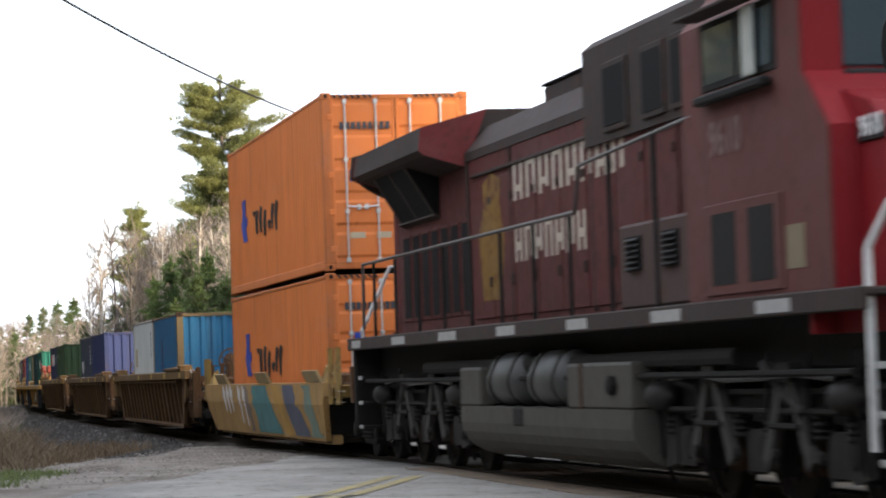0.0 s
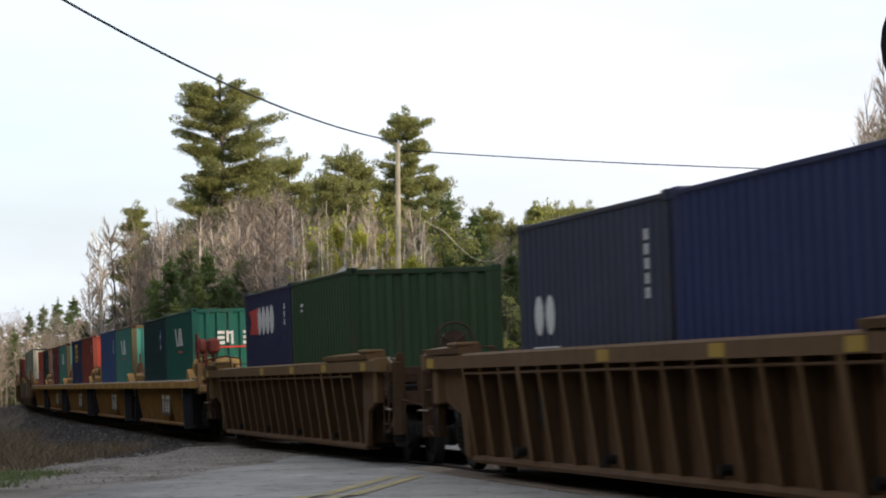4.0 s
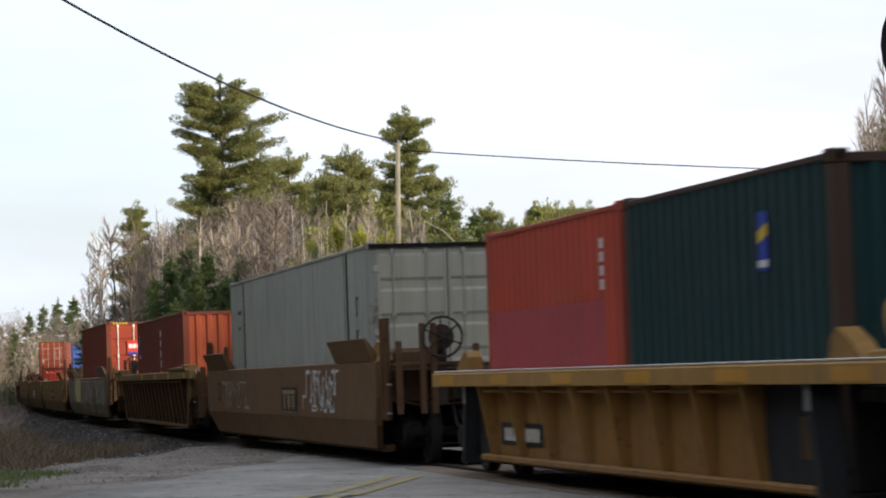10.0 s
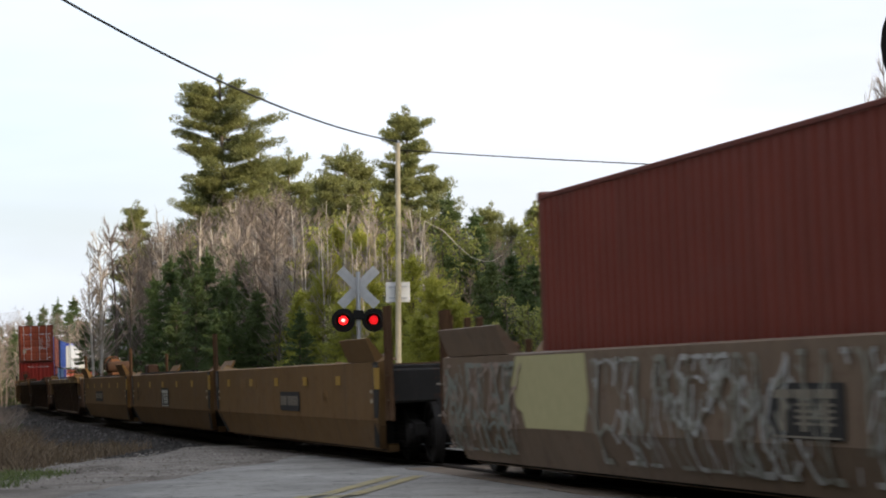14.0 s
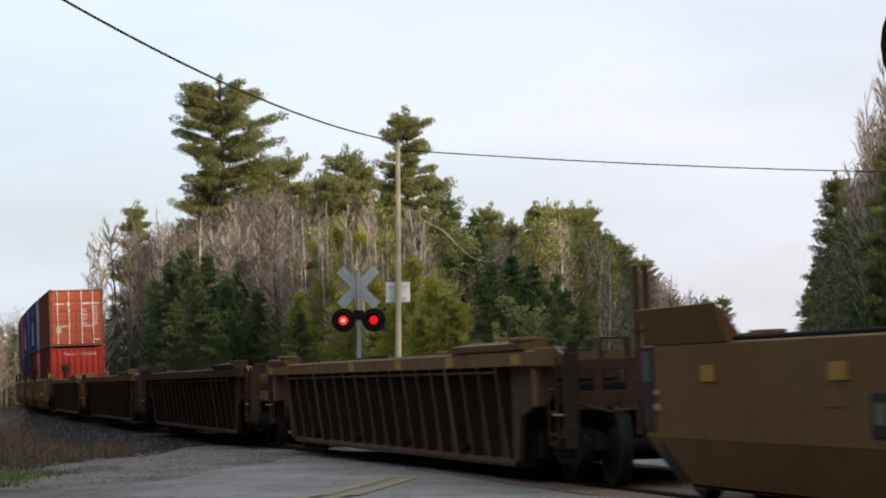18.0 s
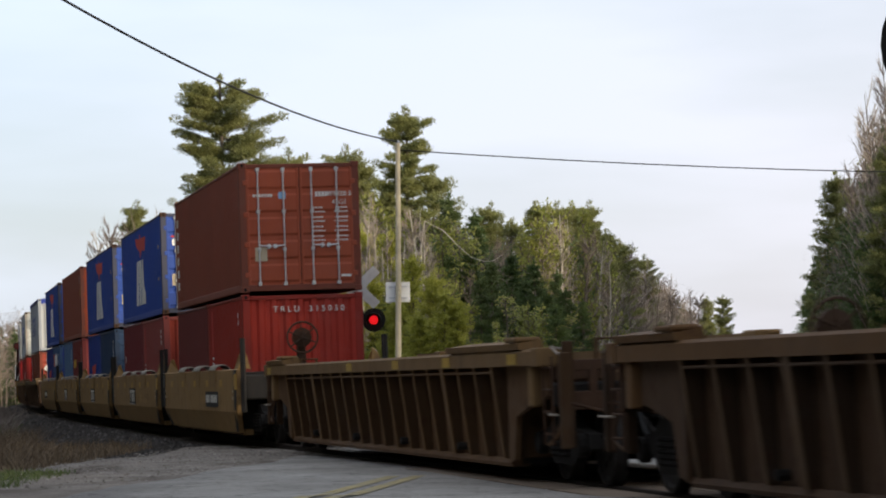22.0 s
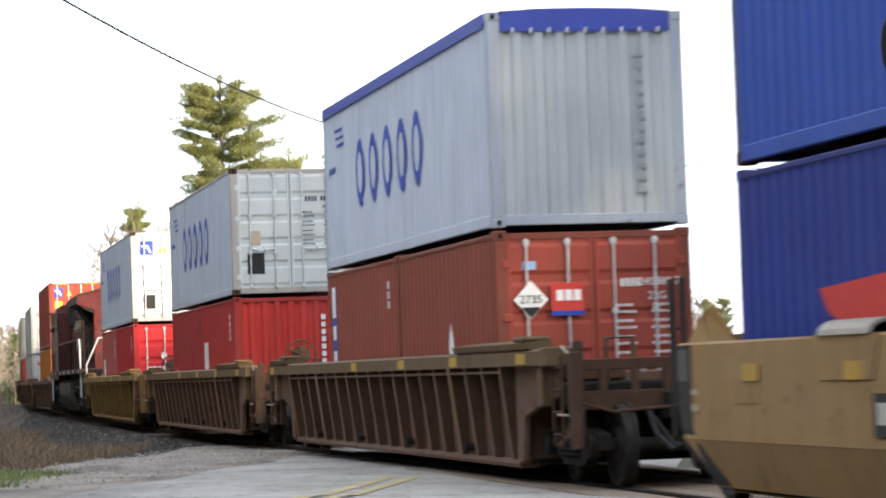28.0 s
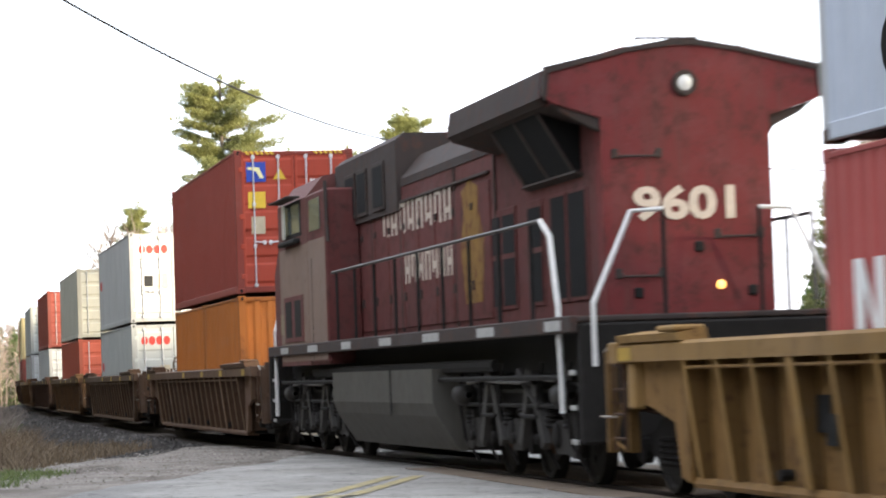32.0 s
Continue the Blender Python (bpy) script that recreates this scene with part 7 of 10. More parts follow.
def loco_truck(parent, y, flip):
    """A three-axle truck: cast side frames with pedestals, axle boxes on coil springs, crossed brake levers, cylinders, pipes and sand hoses."""
    sh = Shape().box(-0.9, 0.9, -1.9, 1.9, 0.62, 0.86, 0.04)
    ob = part("truck", sh, GRIME, parent, "grimy three-axle locomotive truck", at=pose(0, y, 0))
    for s in (1, -1):
        prof = [(-2.75, 0.78), (-2.75, 1.00), (-2.2, 1.08), (-1.5, 1.00), (1.5, 1.00), (2.2, 1.08), (2.75, 1.00), (2.75, 0.78)]
        for d in (1.95, 0.0, -1.95):
            prof += [(d + 0.50, 0.70), (d + 0.42, 0.30), (d + 0.30, 0.30), (d + 0.27, 0.76), (d - 0.27, 0.76), (d - 0.30, 0.30), (d - 0.42, 0.30), (d - 0.50, 0.70)]
        part("side_frame", Shape().prism(prof, s * 1.00, s * 1.14, "x"), GRIME, ob)
        part("frame_flange", Shape().prism([(-2.75, 1.0), (-2.2, 1.08), (-1.5, 1.0), (1.5, 1.0), (2.2, 1.08), (2.75, 1.0), (2.75, 1.04), (2.2, 1.12), (1.5, 1.04), (-1.5, 1.04), (-2.2, 1.12), (-2.75, 1.04)], s * 1.00, s * 1.20, "x"), AXLE_STEEL, ob)
        for d in (-1.95, 0.0, 1.95):
            sh = Shape().prism([(d - 0.25, 0.34), (d + 0.25, 0.34), (d + 0.25, 0.60), (d + 0.17, 0.70), (d - 0.17, 0.70), (d - 0.25, 0.60)], s * 1.05, s * 1.20, "x")
            box = part("axle_box", sh, AXLE_STEEL, ob)
            part("cover", Shape().lathe([(0, 0.13), (s * 0.03, 0.13), (s * 0.045, 0.09), (s * 0.05, 0.03)], (s * 1.20, d, 0.51), "x", 16), GRIME, box)
            for b in (-0.38, 0.38):
                sp = Shape()
                for k in range(5):
                    sp.lathe([(0, 0.075), (0.026, 0.10), (0.052, 0.075)], (s * 1.18, d + b, 0.62 + 0.055 * k), "z", 9)
                part("coil_spring", sp, GRIME, ob)
        for d in (-0.98, 0.98):
            for e in (-1, 1):
                sh = Shape().prism([(d - e * 0.02, 1.20), (d + e * 0.16, 1.16), (d + e * 0.60, 0.46), (d + e * 0.46, 0.38)], s * 1.21, s * 1.29, "x")
                lev = part("brake_lever", sh, RIGGING, ob)
                part("pin", Shape().lathe([(0, 0.06), (s * 0.04, 0.055), (s * 0.05, 0.02)], (s * 1.29, d + e * 0.52, 0.46), "x", 8), GRIME, lev)
                part("brake_shoe", Shape().prism([(d + e * 0.34, 0.30), (d + e * 0.46, 0.34), (d + e * 0.44, 0.74), (d + e * 0.34, 0.78)], s * 0.76, s * 0.98, "x"), RUSTY, ob)
            part("lever_plate", Shape().prism([(d - 0.20, 1.10), (d + 0.20, 1.10), (d + 0.15, 1.26), (d - 0.15, 1.26)], s * 1.18, s * 1.31, "x"), AXLE_STEEL, ob)
            part("cross_link", Shape().tube([(s * 1.30, d - 0.34, 0.74), (s * 1.30, d + 0.34, 0.74)], 0.028, 6), GRIME, ob)
        for d in (-2.42, 2.42):
            sh = Shape().lathe([(-0.26, 0.04), (-0.25, 0.11), (-0.18, 0.135), (0.14, 0.135), (0.18, 0.10), (0.30, 0.03)], (s * 1.27, d, 0.98), "y", 16)
            part("brake_cylinder", sh, AXLE_STEEL, ob, "dark brake cylinder", True)
            part("end_plate", Shape().prism([(d - 0.26, 0.80), (d + 0.20, 0.80), (d + 0.24, 0.36), (d - 0.14, 0.30), (d - 0.30, 0.46)], s * 1.16, s * 1.22, "x"), AXLE_STEEL, ob)
        for d in (-2.6, -1.40, 0.48, 1.44, 2.55):
            sh = Shape().tube([(s * 1.24, d, 1.34), (s * 1.29, d + 0.08, 0.95), (s * 1.24, d + 0.02, 0.45), (s * 1.10, d - 0.10, 0.16)], 0.022, 6)
            part("sand_pipe", sh, GRIME, ob)
        part("brake_pipe", Shape().tube([(s * 1.30, -2.1, 1.14), (s * 1.30, -1.3, 1.17), (s * 1.30, -0.5, 1.12), (s * 1.30, 0.5, 1.13), (s * 1.30, 1.3, 1.16), (s * 1.30, 2.1, 1.12)], 0.020, 6), PIPE, ob)
        part("brake_pipe", Shape().tube([(s * 1.26, -2.6, 0.86), (s * 1.26, 2.6, 0.86)], 0.026, 6), GRIME, ob)
        part("damper", Shape().tube([(s * 1.26, flip * 0.45, 1.24), (s * 1.26, flip * 1.35, 0.84)], 0.06, 8), AXLE_STEEL, ob)
    for d in (-1.95, 0.0, 1.95):
        w = part("wheelset", LOCO_WHEEL, None, ob, at=pose(0, d, 0.51))
        SPINNERS.append((w, parent, 0.51, pose(0, d, 0.51)))


def louvre(parent, x, y0, y1, z0, z1, s, n, mat=None, back=None):
    """A slatted opening in a wall at x that faces s."""
    ob = part("grille", Shape().box(min(x, x + s * 0.02), max(x, x + s * 0.02), y0, y1, z0, z1), back or DARKHOLE, parent)
    sh = Shape()
    for k in range(n):
        z = z0 + (z1 - z0) * (k + 0.5) / n
        h = (z1 - z0) / n * 0.22
        sh.prism([(x + s * 0.02, z - h), (x + s * 0.05, z - h * 1.4), (x + s * 0.05, z - h), (x + s * 0.02, z + h)], y0 + 0.02, y1 - 0.02)
    part("slat", sh, mat or L_SOOT, ob)
    return ob


def locomotive(label, number_end=None):
    ob = thing("locomotive", label, "locomotive", "locomotives of the train")
    # frame, deck, tank
    part("frame", Shape().box(-1.05, 1.05, -10.2, 10.2, 1.12, 1.52, 0.03), BLACK, ob)
    part("deck", Shape().box(-1.52, 1.52, -10.4, 9.6, 1.56, 1.64, 0.02), L_SOOT, ob)
    for s in (1, -1):
        part("side_sill", Shape().box(min(s * 1.46, s * 1.54), max(s * 1.46, s * 1.54), -10.4, 9.6, 1.44, 1.645, 0.015), L_SOOT, ob)
        for k, y in enumerate(np.arange(-9.4, 9.0, 2.84)):
            w = (0.42, 0.40, 0.46, 0.40, 0.36)[k % 5]
            decal(ob, "reflector", [rect(y - w, y + w, 1.475, 1.60)] if s > 0 else [], L_REFL, "x", 1.541) if s > 0 else part(
                "reflector", Shape().box(-1.545, -1.541, y - w, y + w, 1.475, 1.60), L_REFL, ob)
        sh = Shape().tube([(s * 1.30, -6.0, 1.22), (s * 1.30, 6.0, 1.22)], 0.05, 8).tube([(s * 1.38, -9.5, 1.10), (s * 1.38, 9.0, 1.10)], 0.03, 6)
        part("pipe_run", sh, GRIME, ob)
    curve = [(1.46 - 0.62 * (1 - math.cos(t)), 0.62 - 0.40 * math.sin(t)) for t in np.linspace(0, math.pi / 2, 7)]
    tk = part("fuel_tank", Shape().prism([(-1.48, 1.22), (-1.48, 0.82), (-1.42, 0.66), (-1.14, 0.24)] + curve[::-1] + [(1.46, 0.80), (1.0, 0.80), (1.0, 1.22)], -3.45, 3.45), L_TANK, ob, "dark grey fuel tank")
    for y0, y1 in ((-3.45, -2.45), (1.25, 3.45)):
        part("tank_box", Shape().box(1.0, 1.46, y0, y1, 0.802, 1.22, 0.02), L_TANK, tk)
    part("tank_band", Shape().box(1.455, 1.475, 1.72, 1.80, 0.80, 1.22), RUSTY, tk)
    part("tank_band", Shape().box(-1.492, -1.478, -0.9, -0.84, 0.66, 1.22), BLACK, tk)
    part("filler_cap", Shape().lathe([(0, 0.09), (0.06, 0.09), (0.08, 0.05)], (1.46, 2.9, 1.02), "x", 12), GRIME, tk)
    part("drain_plate", Shape().box(1.40, 1.475, -0.95, -0.55, 0.60, 0.80, 0.02), BLACK, tk)
    for y in (-1.52, 0.30):
        sh = Shape().lathe([(-0.68, 0.06), (-0.66, 0.17), (-0.59, 0.25), (0.59, 0.25), (0.66, 0.17), (0.68, 0.06)], (1.22, y, 1.06), "y", 22)
        res = part("air_reservoir", sh, simple("reservoir_paint", (0.048, 0.047, 0.044), 0.5, 0.1), ob, "grey air reservoir", True)
        for d in (-0.42, 0.42):
            part("strap", Shape().lathe([(-0.03, 0.245), (-0.03, 0.262), (0.03, 0.262), (0.03, 0.245)], (1.22, y + d, 1.06), "y", 22), GRIME, res)
    for y, f in ((6.75, 1), (-6.75, -1)):
        loco_truck(ob, y, f)
    # long hood
    hood = [(-0.92, 1.64), (-0.92, 3.95), (-0.62, 4.28), (0.62, 4.28), (0.92, 3.95), (0.92, 1.64)]
    part("long_hood", Shape().prism(hood, -9.0, 5.2), L_RED, ob, "weathered dark red engine hood")
    for s in (1, -1):
        x = s * 0.92
        for y in np.arange(-4.6, 3.4, 1.02):
            part("hood_door", Shape().box(min(x, x + s * 0.022), max(x, x + s * 0.022), y, y + 0.97, 1.75, 3.55, 0.012), L_RED, ob)
        for y, w in ((-4.9, 0.05), (-2.75, 0.04), (0.62, 0.05), (2.7, 0.04)):
            part("body_seam", Shape().box(min(x, x + s * 0.030), max(x, x + s * 0.030), y, y + w, 1.70, 3.86, 0.008), L_SOOT, ob)
        part("drip_rail", Shape().box(min(x, x + s * 0.045), max(x, x + s * 0.045), -4.6, 0.8, 3.62, 3.66, 0.008), L_SOOT, ob)
        sh = Shape()
        for y in np.arange(-4.6, 3.4, 1.02):
            for z in (2.1, 3.2):
                sh.box(min(x, x + s * 0.05), max(x, x + s * 0.05), y + 0.86, y + 0.93, z, z + 0.12, 0.01)
        tagged(part("door_latch", sh, L_SOOT, ob), kind="stuff")
        # radiator compartment with tall screens
        for k, (a, b, rows) in enumerate(((-8.70, -8.10, 1), (-7.95, -7.40, 1), (-6.95, -6.40, 2), (-5.75, -5.20, 2), (-5.10, -4.70, 2)) if s < 0 else [(-8.7 + 0.58 * q, -8.34 + 0.58 * q, 1) for q in range(7)]):
            fr = part("screen_frame", Shape().box(min(x, x + s * 0.02), max(x, x + s * 0.02), a - 0.05, b + 0.05, 1.82, 3.08, 0.008), L_RED, ob)
            for r in range(rows):
                z0, z1 = 1.87 + 1.16 / rows * r, 1.87 + 1.16 / rows * (r + 1) - (0.06 if rows == 2 else 0)
                part("screen", Shape().box(min(x + s * 0.018, x + s * 0.026), max(x + s * 0.018, x + s * 0.026), a, b, z0, z1), DARKHOLE, fr)
        # wing of the radiator and the sloping screen below it
        wing = [(s * 0.62, 4.66), (s * 1.50, 4.30), (s * 1.54, 4.02), (s * 1.46, 3.96), (s * 0.92, 3.80)]
        part("radiator_wing", Shape().prism(wing, -9.2, -5.0), L_SOOT, ob, "sooty overhanging radiator wing")
        part("wing_end", Shape().prism(wing, -9.24, -9.2), L_RED, ob)
        part("wing_bracket", Shape().prism([(s * 0.93, 3.66), (s * 0.93, 3.80), (s * 1.44, 3.95), (s * 1.30, 3.84)], -9.22, -9.10), L_SOOT, ob)
        part("wing_end", Shape().prism(wing, -5.0, -4.97), L_END, ob)
        fr, bk = -6.5, -8.6
        sh = Shape().add([(s * 1.38, bk, 3.94), (s * 1.38, fr, 3.94), (s * 0.99, fr, 3.30), (s * 0.99, bk, 3.30), (s * 0.92, bk, 3.9), (s * 0.92, fr, 3.9), (s * 0.92, bk, 3.26), (s * 0.92, fr, 3.26)],
                         [(0, 1, 2, 3), (0, 3, 6, 4), (1, 2, 7, 5), (3, 2, 7, 6)])
        part("radiator_screen", sh, DARKHOLE, ob)
        part("screen_sill", Shape().prism([(s * 0.92, 3.22), (s * 1.02, 3.27), (s * 1.00, 3.31), (s * 0.92, 3.27)], bk - 0.05, fr + 0.05), L_SOOT, ob)
        for y in (-8.56, -7.55, -6.54):
            part("screen_bar", Shape().prism([(s * 0.985, 3.30), (s * 1.005, 3.30), (s * 1.395, 3.94), (s * 1.37, 3.94)], y - 0.04, y + 0.04), L_SOOT, ob)
        # equipment cabinets towards the cab
        for a, b in ((1.45, 2.15), (2.75, 3.35), (3.65, 4.30)):
            scr = part("screen_frame", Shape().box(min(s * 0.99, s * 1.02), max(s * 0.99, s * 1.02), a - 0.06, b + 0.06, 3.60, 4.30, 0.01), L_SOOT, ob)
            part("screen", Shape().box(min(s * 1.018, s * 1.026), max(s * 1.018, s * 1.026), a, b, 3.66, 4.24), DARKHOLE, scr)
        if s < 0:
            bay = part("cab_bay", Shape().box(-1.479, -0.92, 3.72, 5.3, 1.30, 4.10, 0.03), L_RED, ob, "dark red bay behind the cab")
            part("side_panel", Shape().box(-1.484, -1.478, 3.75, 5.3, 1.34, 3.36, 0.004), L_TAN, bay, "bare brown-primed steel panel")
            part("panel_seam", Shape().box(-1.489, -1.484, 4.95, 4.98, 1.34, 3.0), L_SOOT, bay)
            part("side_window", Shape().box(-1.492, -1.478, 4.10, 5.05, 3.50, 4.0, 0.02), GLASS_M, bay)
            part("down_pipe", Shape().tube([(-1.46, 3.70, 4.2), (-1.46, 3.66, 3.6), (-1.46, 3.60, 3.25)], 0.03, 6), L_SOOT, bay)
        else:
            part("battery_box", Shape().box(0.92, 1.45, 3.18, 5.3, 1.645, 2.40, 0.03), L_GREY, ob)
        for a in ((3.45, 4.55) if s > 0 else ()):
            louvre(ob, s * 1.45, a, a + 0.45, 1.98, 2.28, s, 6, BLACK)
        # company lettering as plain blocks, and the golden shield
        rows = ((3.15, 3.66, 8, -2.55, 1.98), (2.33, 2.77, 7, -2.55, 0.52))
        for z0, z1, n, y0, y1 in rows:
            p = (y1 - y0) / n
            for k in range(n):
                sh = Shape()
                ya, yb = y0 + k * p, y0 + k * p + p * 0.72
                w = (yb - ya) * 0.28
                sh.box(min(x + s * 0.023, x + s * 0.027), max(x + s * 0.023, x + s * 0.027), ya, ya + w, z0, z1)
                sh.box(min(x + s * 0.023, x + s * 0.027), max(x + s * 0.023, x + s * 0.027), yb - w, yb, z0 + 0.04 * (k % 3), z1 - 0.03 * (k % 2))
                sh.box(min(x + s * 0.023, x + s * 0.027), max(x + s * 0.023, x + s * 0.027), ya, yb, (z1 - 0.09) if k % 2 else z0 + 0.13, z1 if k % 2 else z0 + 0.22)
                part("painted_block", sh, L_CREAM, ob, "faded cream blocks of company lettering")
        sh = Shape().prism([(-4.15, 1.95), (-3.25, 1.95), (-3.05, 2.6), (-3.25, 3.2), (-3.15, 3.5), (-3.6, 3.62), (-4.05, 3.5), (-4.0, 3.2), (-4.3, 2.7)], x + s * 0.0235, x + s * 0.0275, "x")
        part("shield", sh, L_GOLD, ob, "faded golden crest")
    part("equipment_cabinet", Shape().prism([(-0.99, 3.52), (-0.99, 4.64), (-0.86, 4.76), (0.86, 4.76), (0.99, 4.64), (0.99, 3.52)], 0.60, 5.3), L_SOOT, ob, "tall sooty equipment cabinet behind the cab")
    # roof
    stack = part("exhaust_box", Shape().box(-0.55, 0.55, -2.5, -0.9, 4.27, 4.64, 0.05), L_SOOT, ob, "sooty exhaust stack")
    part("rim", Shape().box(-0.58, 0.58, -2.53, -0.87, 4.63, 4.68, 0.02), BLACK, stack)
    part("hood_roof", Shape().prism([(-0.935, 3.86), (-0.935, 3.97), (-0.63, 4.30), (0.63, 4.30), (0.935, 3.97), (0.935, 3.86)], -5.0, 0.81), L_SOOT, ob, "sooty hood roof")
    part("radiator_roof", Shape().prism([(-0.62, 4.66), (0.62, 4.66), (0.92, 4.2), (-0.92, 4.2)], -9.2, -5.0), L_SOOT, ob)
    part("roof_rail", Shape().tube([(0.3, -8.9, 4.66), (0.3, -8.9, 4.80), (-0.4, -8.9, 4.80), (-0.4, -8.9, 4.66)], 0.015, 6), L_RAIL, ob)
    # rear end of the hood
    y = -9.0
    part("end_sheet", Shape().prism([(-0.93, 1.64), (-0.93, 3.8), (-1.46, 3.96), (-1.54, 4.02), (-1.5, 4.3), (-0.62, 4.60), (-0.15, 4.70), (0.15, 4.70), (0.62, 4.60), (1.5, 4.3), (1.54, 4.02), (1.46, 3.96), (0.93, 3.8), (0.93, 1.64)], -9.26, -9.0), L_END, ob)
    lamp = part("headlight", Shape().lathe([(0.0, 0.13), (-0.09, 0.13), (-0.09, 0.10), (-0.03, 0.03)], (0.0, -9.26, 4.14), "y", 18), L_SOOT, ob)
    part("lens", Shape().lathe([(0.0, 0.09), (-0.03, 0.085), (-0.05, 0.02)], (0.0, -9.30, 4.14), "y", 16), simple("unlit_lens", (0.55, 0.55, 0.53), 0.15), lamp)
    part("marker_lamp", Shape().lathe([(0, 0.045), (-0.03, 0.038), (-0.05, 0.01)], (0.33, -9.27, 1.92), "y", 12), glow("marker_glow", (1.0, 0.50, 0.12), 1.2), ob, "lit amber marker lamp")
    sh = Shape()
    for x, z in ((-0.55, 3.42), (0.55, 2.42), (-0.55, 2.05)):
        part("grab_iron", Shape().tube([(x - 0.2, -9.26, z), (x - 0.2, -9.32, z - 0.03), (x + 0.2, -9.32, z - 0.03), (x + 0.2, -9.26, z)], 0.013, 6), L_SOOT, ob)
        for d in (-0.24, 0.24):
            part("bracket", Shape().box(x + d - 0.035, x + d + 0.035, -9.285, -9.26, z - 0.05, z + 0.05, 0.006), L_SOOT, ob)
    for x, z in ((-0.58, 1.86), (0.68, 1.86), (0.10, 2.30)):
        part("socket", Shape().box(x - 0.05, x + 0.05, -9.30, -9.26, z - 0.05, z + 0.05, 0.012), BLACK, ob)
    part("end_cap", Shape().prism([(-1.52, 3.98), (-1.56, 4.04), (-1.52, 4.33), (-0.63, 4.63), (-0.15, 4.73), (0.15, 4.73), (0.63, 4.63), (1.52, 4.33), (1.56, 4.04), (1.52, 3.98), (1.47, 4.26), (0.6, 4.56), (0.12, 4.66), (-0.12, 4.66), (-0.6, 4.56), (-1.47, 4.26)], -9.30, -9.2), L_SOOT, ob, "sooty rim of the hood end")
    if number_end:
        me = lettering(number_end, 0.47, 0.003, 0.016)
        part("lettering", me, None, ob, "cream road number", at=pose(0, -9.78, 2.96, 90, 0, 0) @ Matrix.Diagonal((1.3, 1, 1, 1)))
        me.materials.append(L_CREAM)
    # cab
    cab = [(-1.48, 1.30), (-1.48, 4.08), (-1.2, 4.45), (-0.6, 4.64), (0.6, 4.64), (1.2, 4.45), (1.48, 4.08), (1.48, 1.60), (0.9, 1.60), (0.9, 1.30)]
    part("cab", Shape().prism(cab, 5.3, 8.3), L_CAB, ob, "full-width weathered brown-red cab")
    for s in (1, -1):
        sh = Shape().box(min(s * 1.47, s * 1.49), max(s * 1.47, s * 1.49), 5.88, 7.78, 3.50, 4.08, 0.01)
        win = part("side_window", sh, BLACK, ob)
        for a, b in ((5.98, 6.78), (6.9, 7.68)):
            part("pane", Shape().box(min(s * 1.488, s * 1.496), max(s * 1.488, s * 1.496), a, b, 3.56, 4.02), GLASS_M, win)
        part("window_awning", Shape().box(min(s * 1.49, s * 1.72), max(s * 1.49, s * 1.72), 5.85, 7.8, 4.10, 4.13, 0.008), L_SOOT, ob)
        part("arm_rest", Shape().box(min(s * 1.49, s * 1.60), max(s * 1.49, s * 1.60), 5.95, 7.7, 3.38, 3.46, 0.02), BLACK, ob)
        part("wind_deflector", Shape().box(min(s * 1.53, s * 1.56), max(s * 1.53, s * 1.56), 7.16, 7.42, 3.50, 4.06, 0.01), simple("cloudy_glass", (0.45, 0.46, 0.42), 0.3), ob)
        if s < 0:
            part("cab_side_panel", Shape().box(min(s * 1.479, s * 1.4835), max(s * 1.479, s * 1.4835), 5.34, 8.26, 1.34, 3.34, 0.004), L_TAN, ob, "bare brown-primed cab side panel")
        gr = part("grille_panel", Shape().box(min(s * 1.48, s * 1.50), max(s * 1.48, s * 1.50), 5.85, 7.80, 1.68, 2.40, 0.01), L_CAB, ob)
        for a in (6.05, 7.0):
            part("grille", Shape().box(min(s * 1.50, s * 1.505), max(s * 1.50, s * 1.505), a, a + 0.62, 1.76, 2.32), BLACK, gr)
        part("patch_panel", Shape().box(min(s * 1.481, s * 1.486), max(s * 1.481, s * 1.486), 7.86, 8.28, 1.82, 2.14), L_PATCH, ob)
    num = lettering(number_end or "9610", 0.42, 0.002, 0.008)
    num.materials.append(L_FADED)
    part("road_number", num, None, ob, "faded road number", at=pose(1.488, 7.05, 3.16, 90, 0, 90))
    nose = [(8.3, 1.31), (9.55, 1.31), (9.55, 2.75), (9.2, 3.05), (8.3, 3.3)]
    part("nose", Shape().prism(nose, -1.25, 1.25, "x"), L_NOSE, ob, "bright red short nose")
    part("cab_front", Shape().prism([(-1.47, 1.31), (-1.47, 4.07), (-1.19, 4.44), (-0.6, 4.63), (0.6, 4.63), (1.19, 4.44), (1.47, 4.07), (1.47, 1.31)], 8.3, 8.36), L_NOSE, ob)
    for s in (1, -1):
        a, b = sorted((s * 0.22, s * 1.15))
        part("windscreen", Shape().box(a, b, 8.36, 8.385, 3.45, 4.15, 0.02), GLASS_M, ob)
    for a in (-1.15, 0.45):
        part("number_board", Shape().box(a, a + 0.70, 8.35, 8.40, 3.32, 3.43, 0.02), M_BLACK, ob)
    part("nose_shoulder", Shape().prism([(8.36, 1.60), (8.92, 1.60), (8.92, 2.86), (8.36, 3.42)], -1.465, 1.465, "x"), L_NOSE, ob)
    for s in (1, -1):
        part("shoulder_side", Shape().prism([(8.30, 1.60), (8.90, 1.60), (8.90, 2.84), (8.30, 3.42)], s * 1.466, s * 1.482, "x"), L_CAB, ob, "weathered side of the nose")
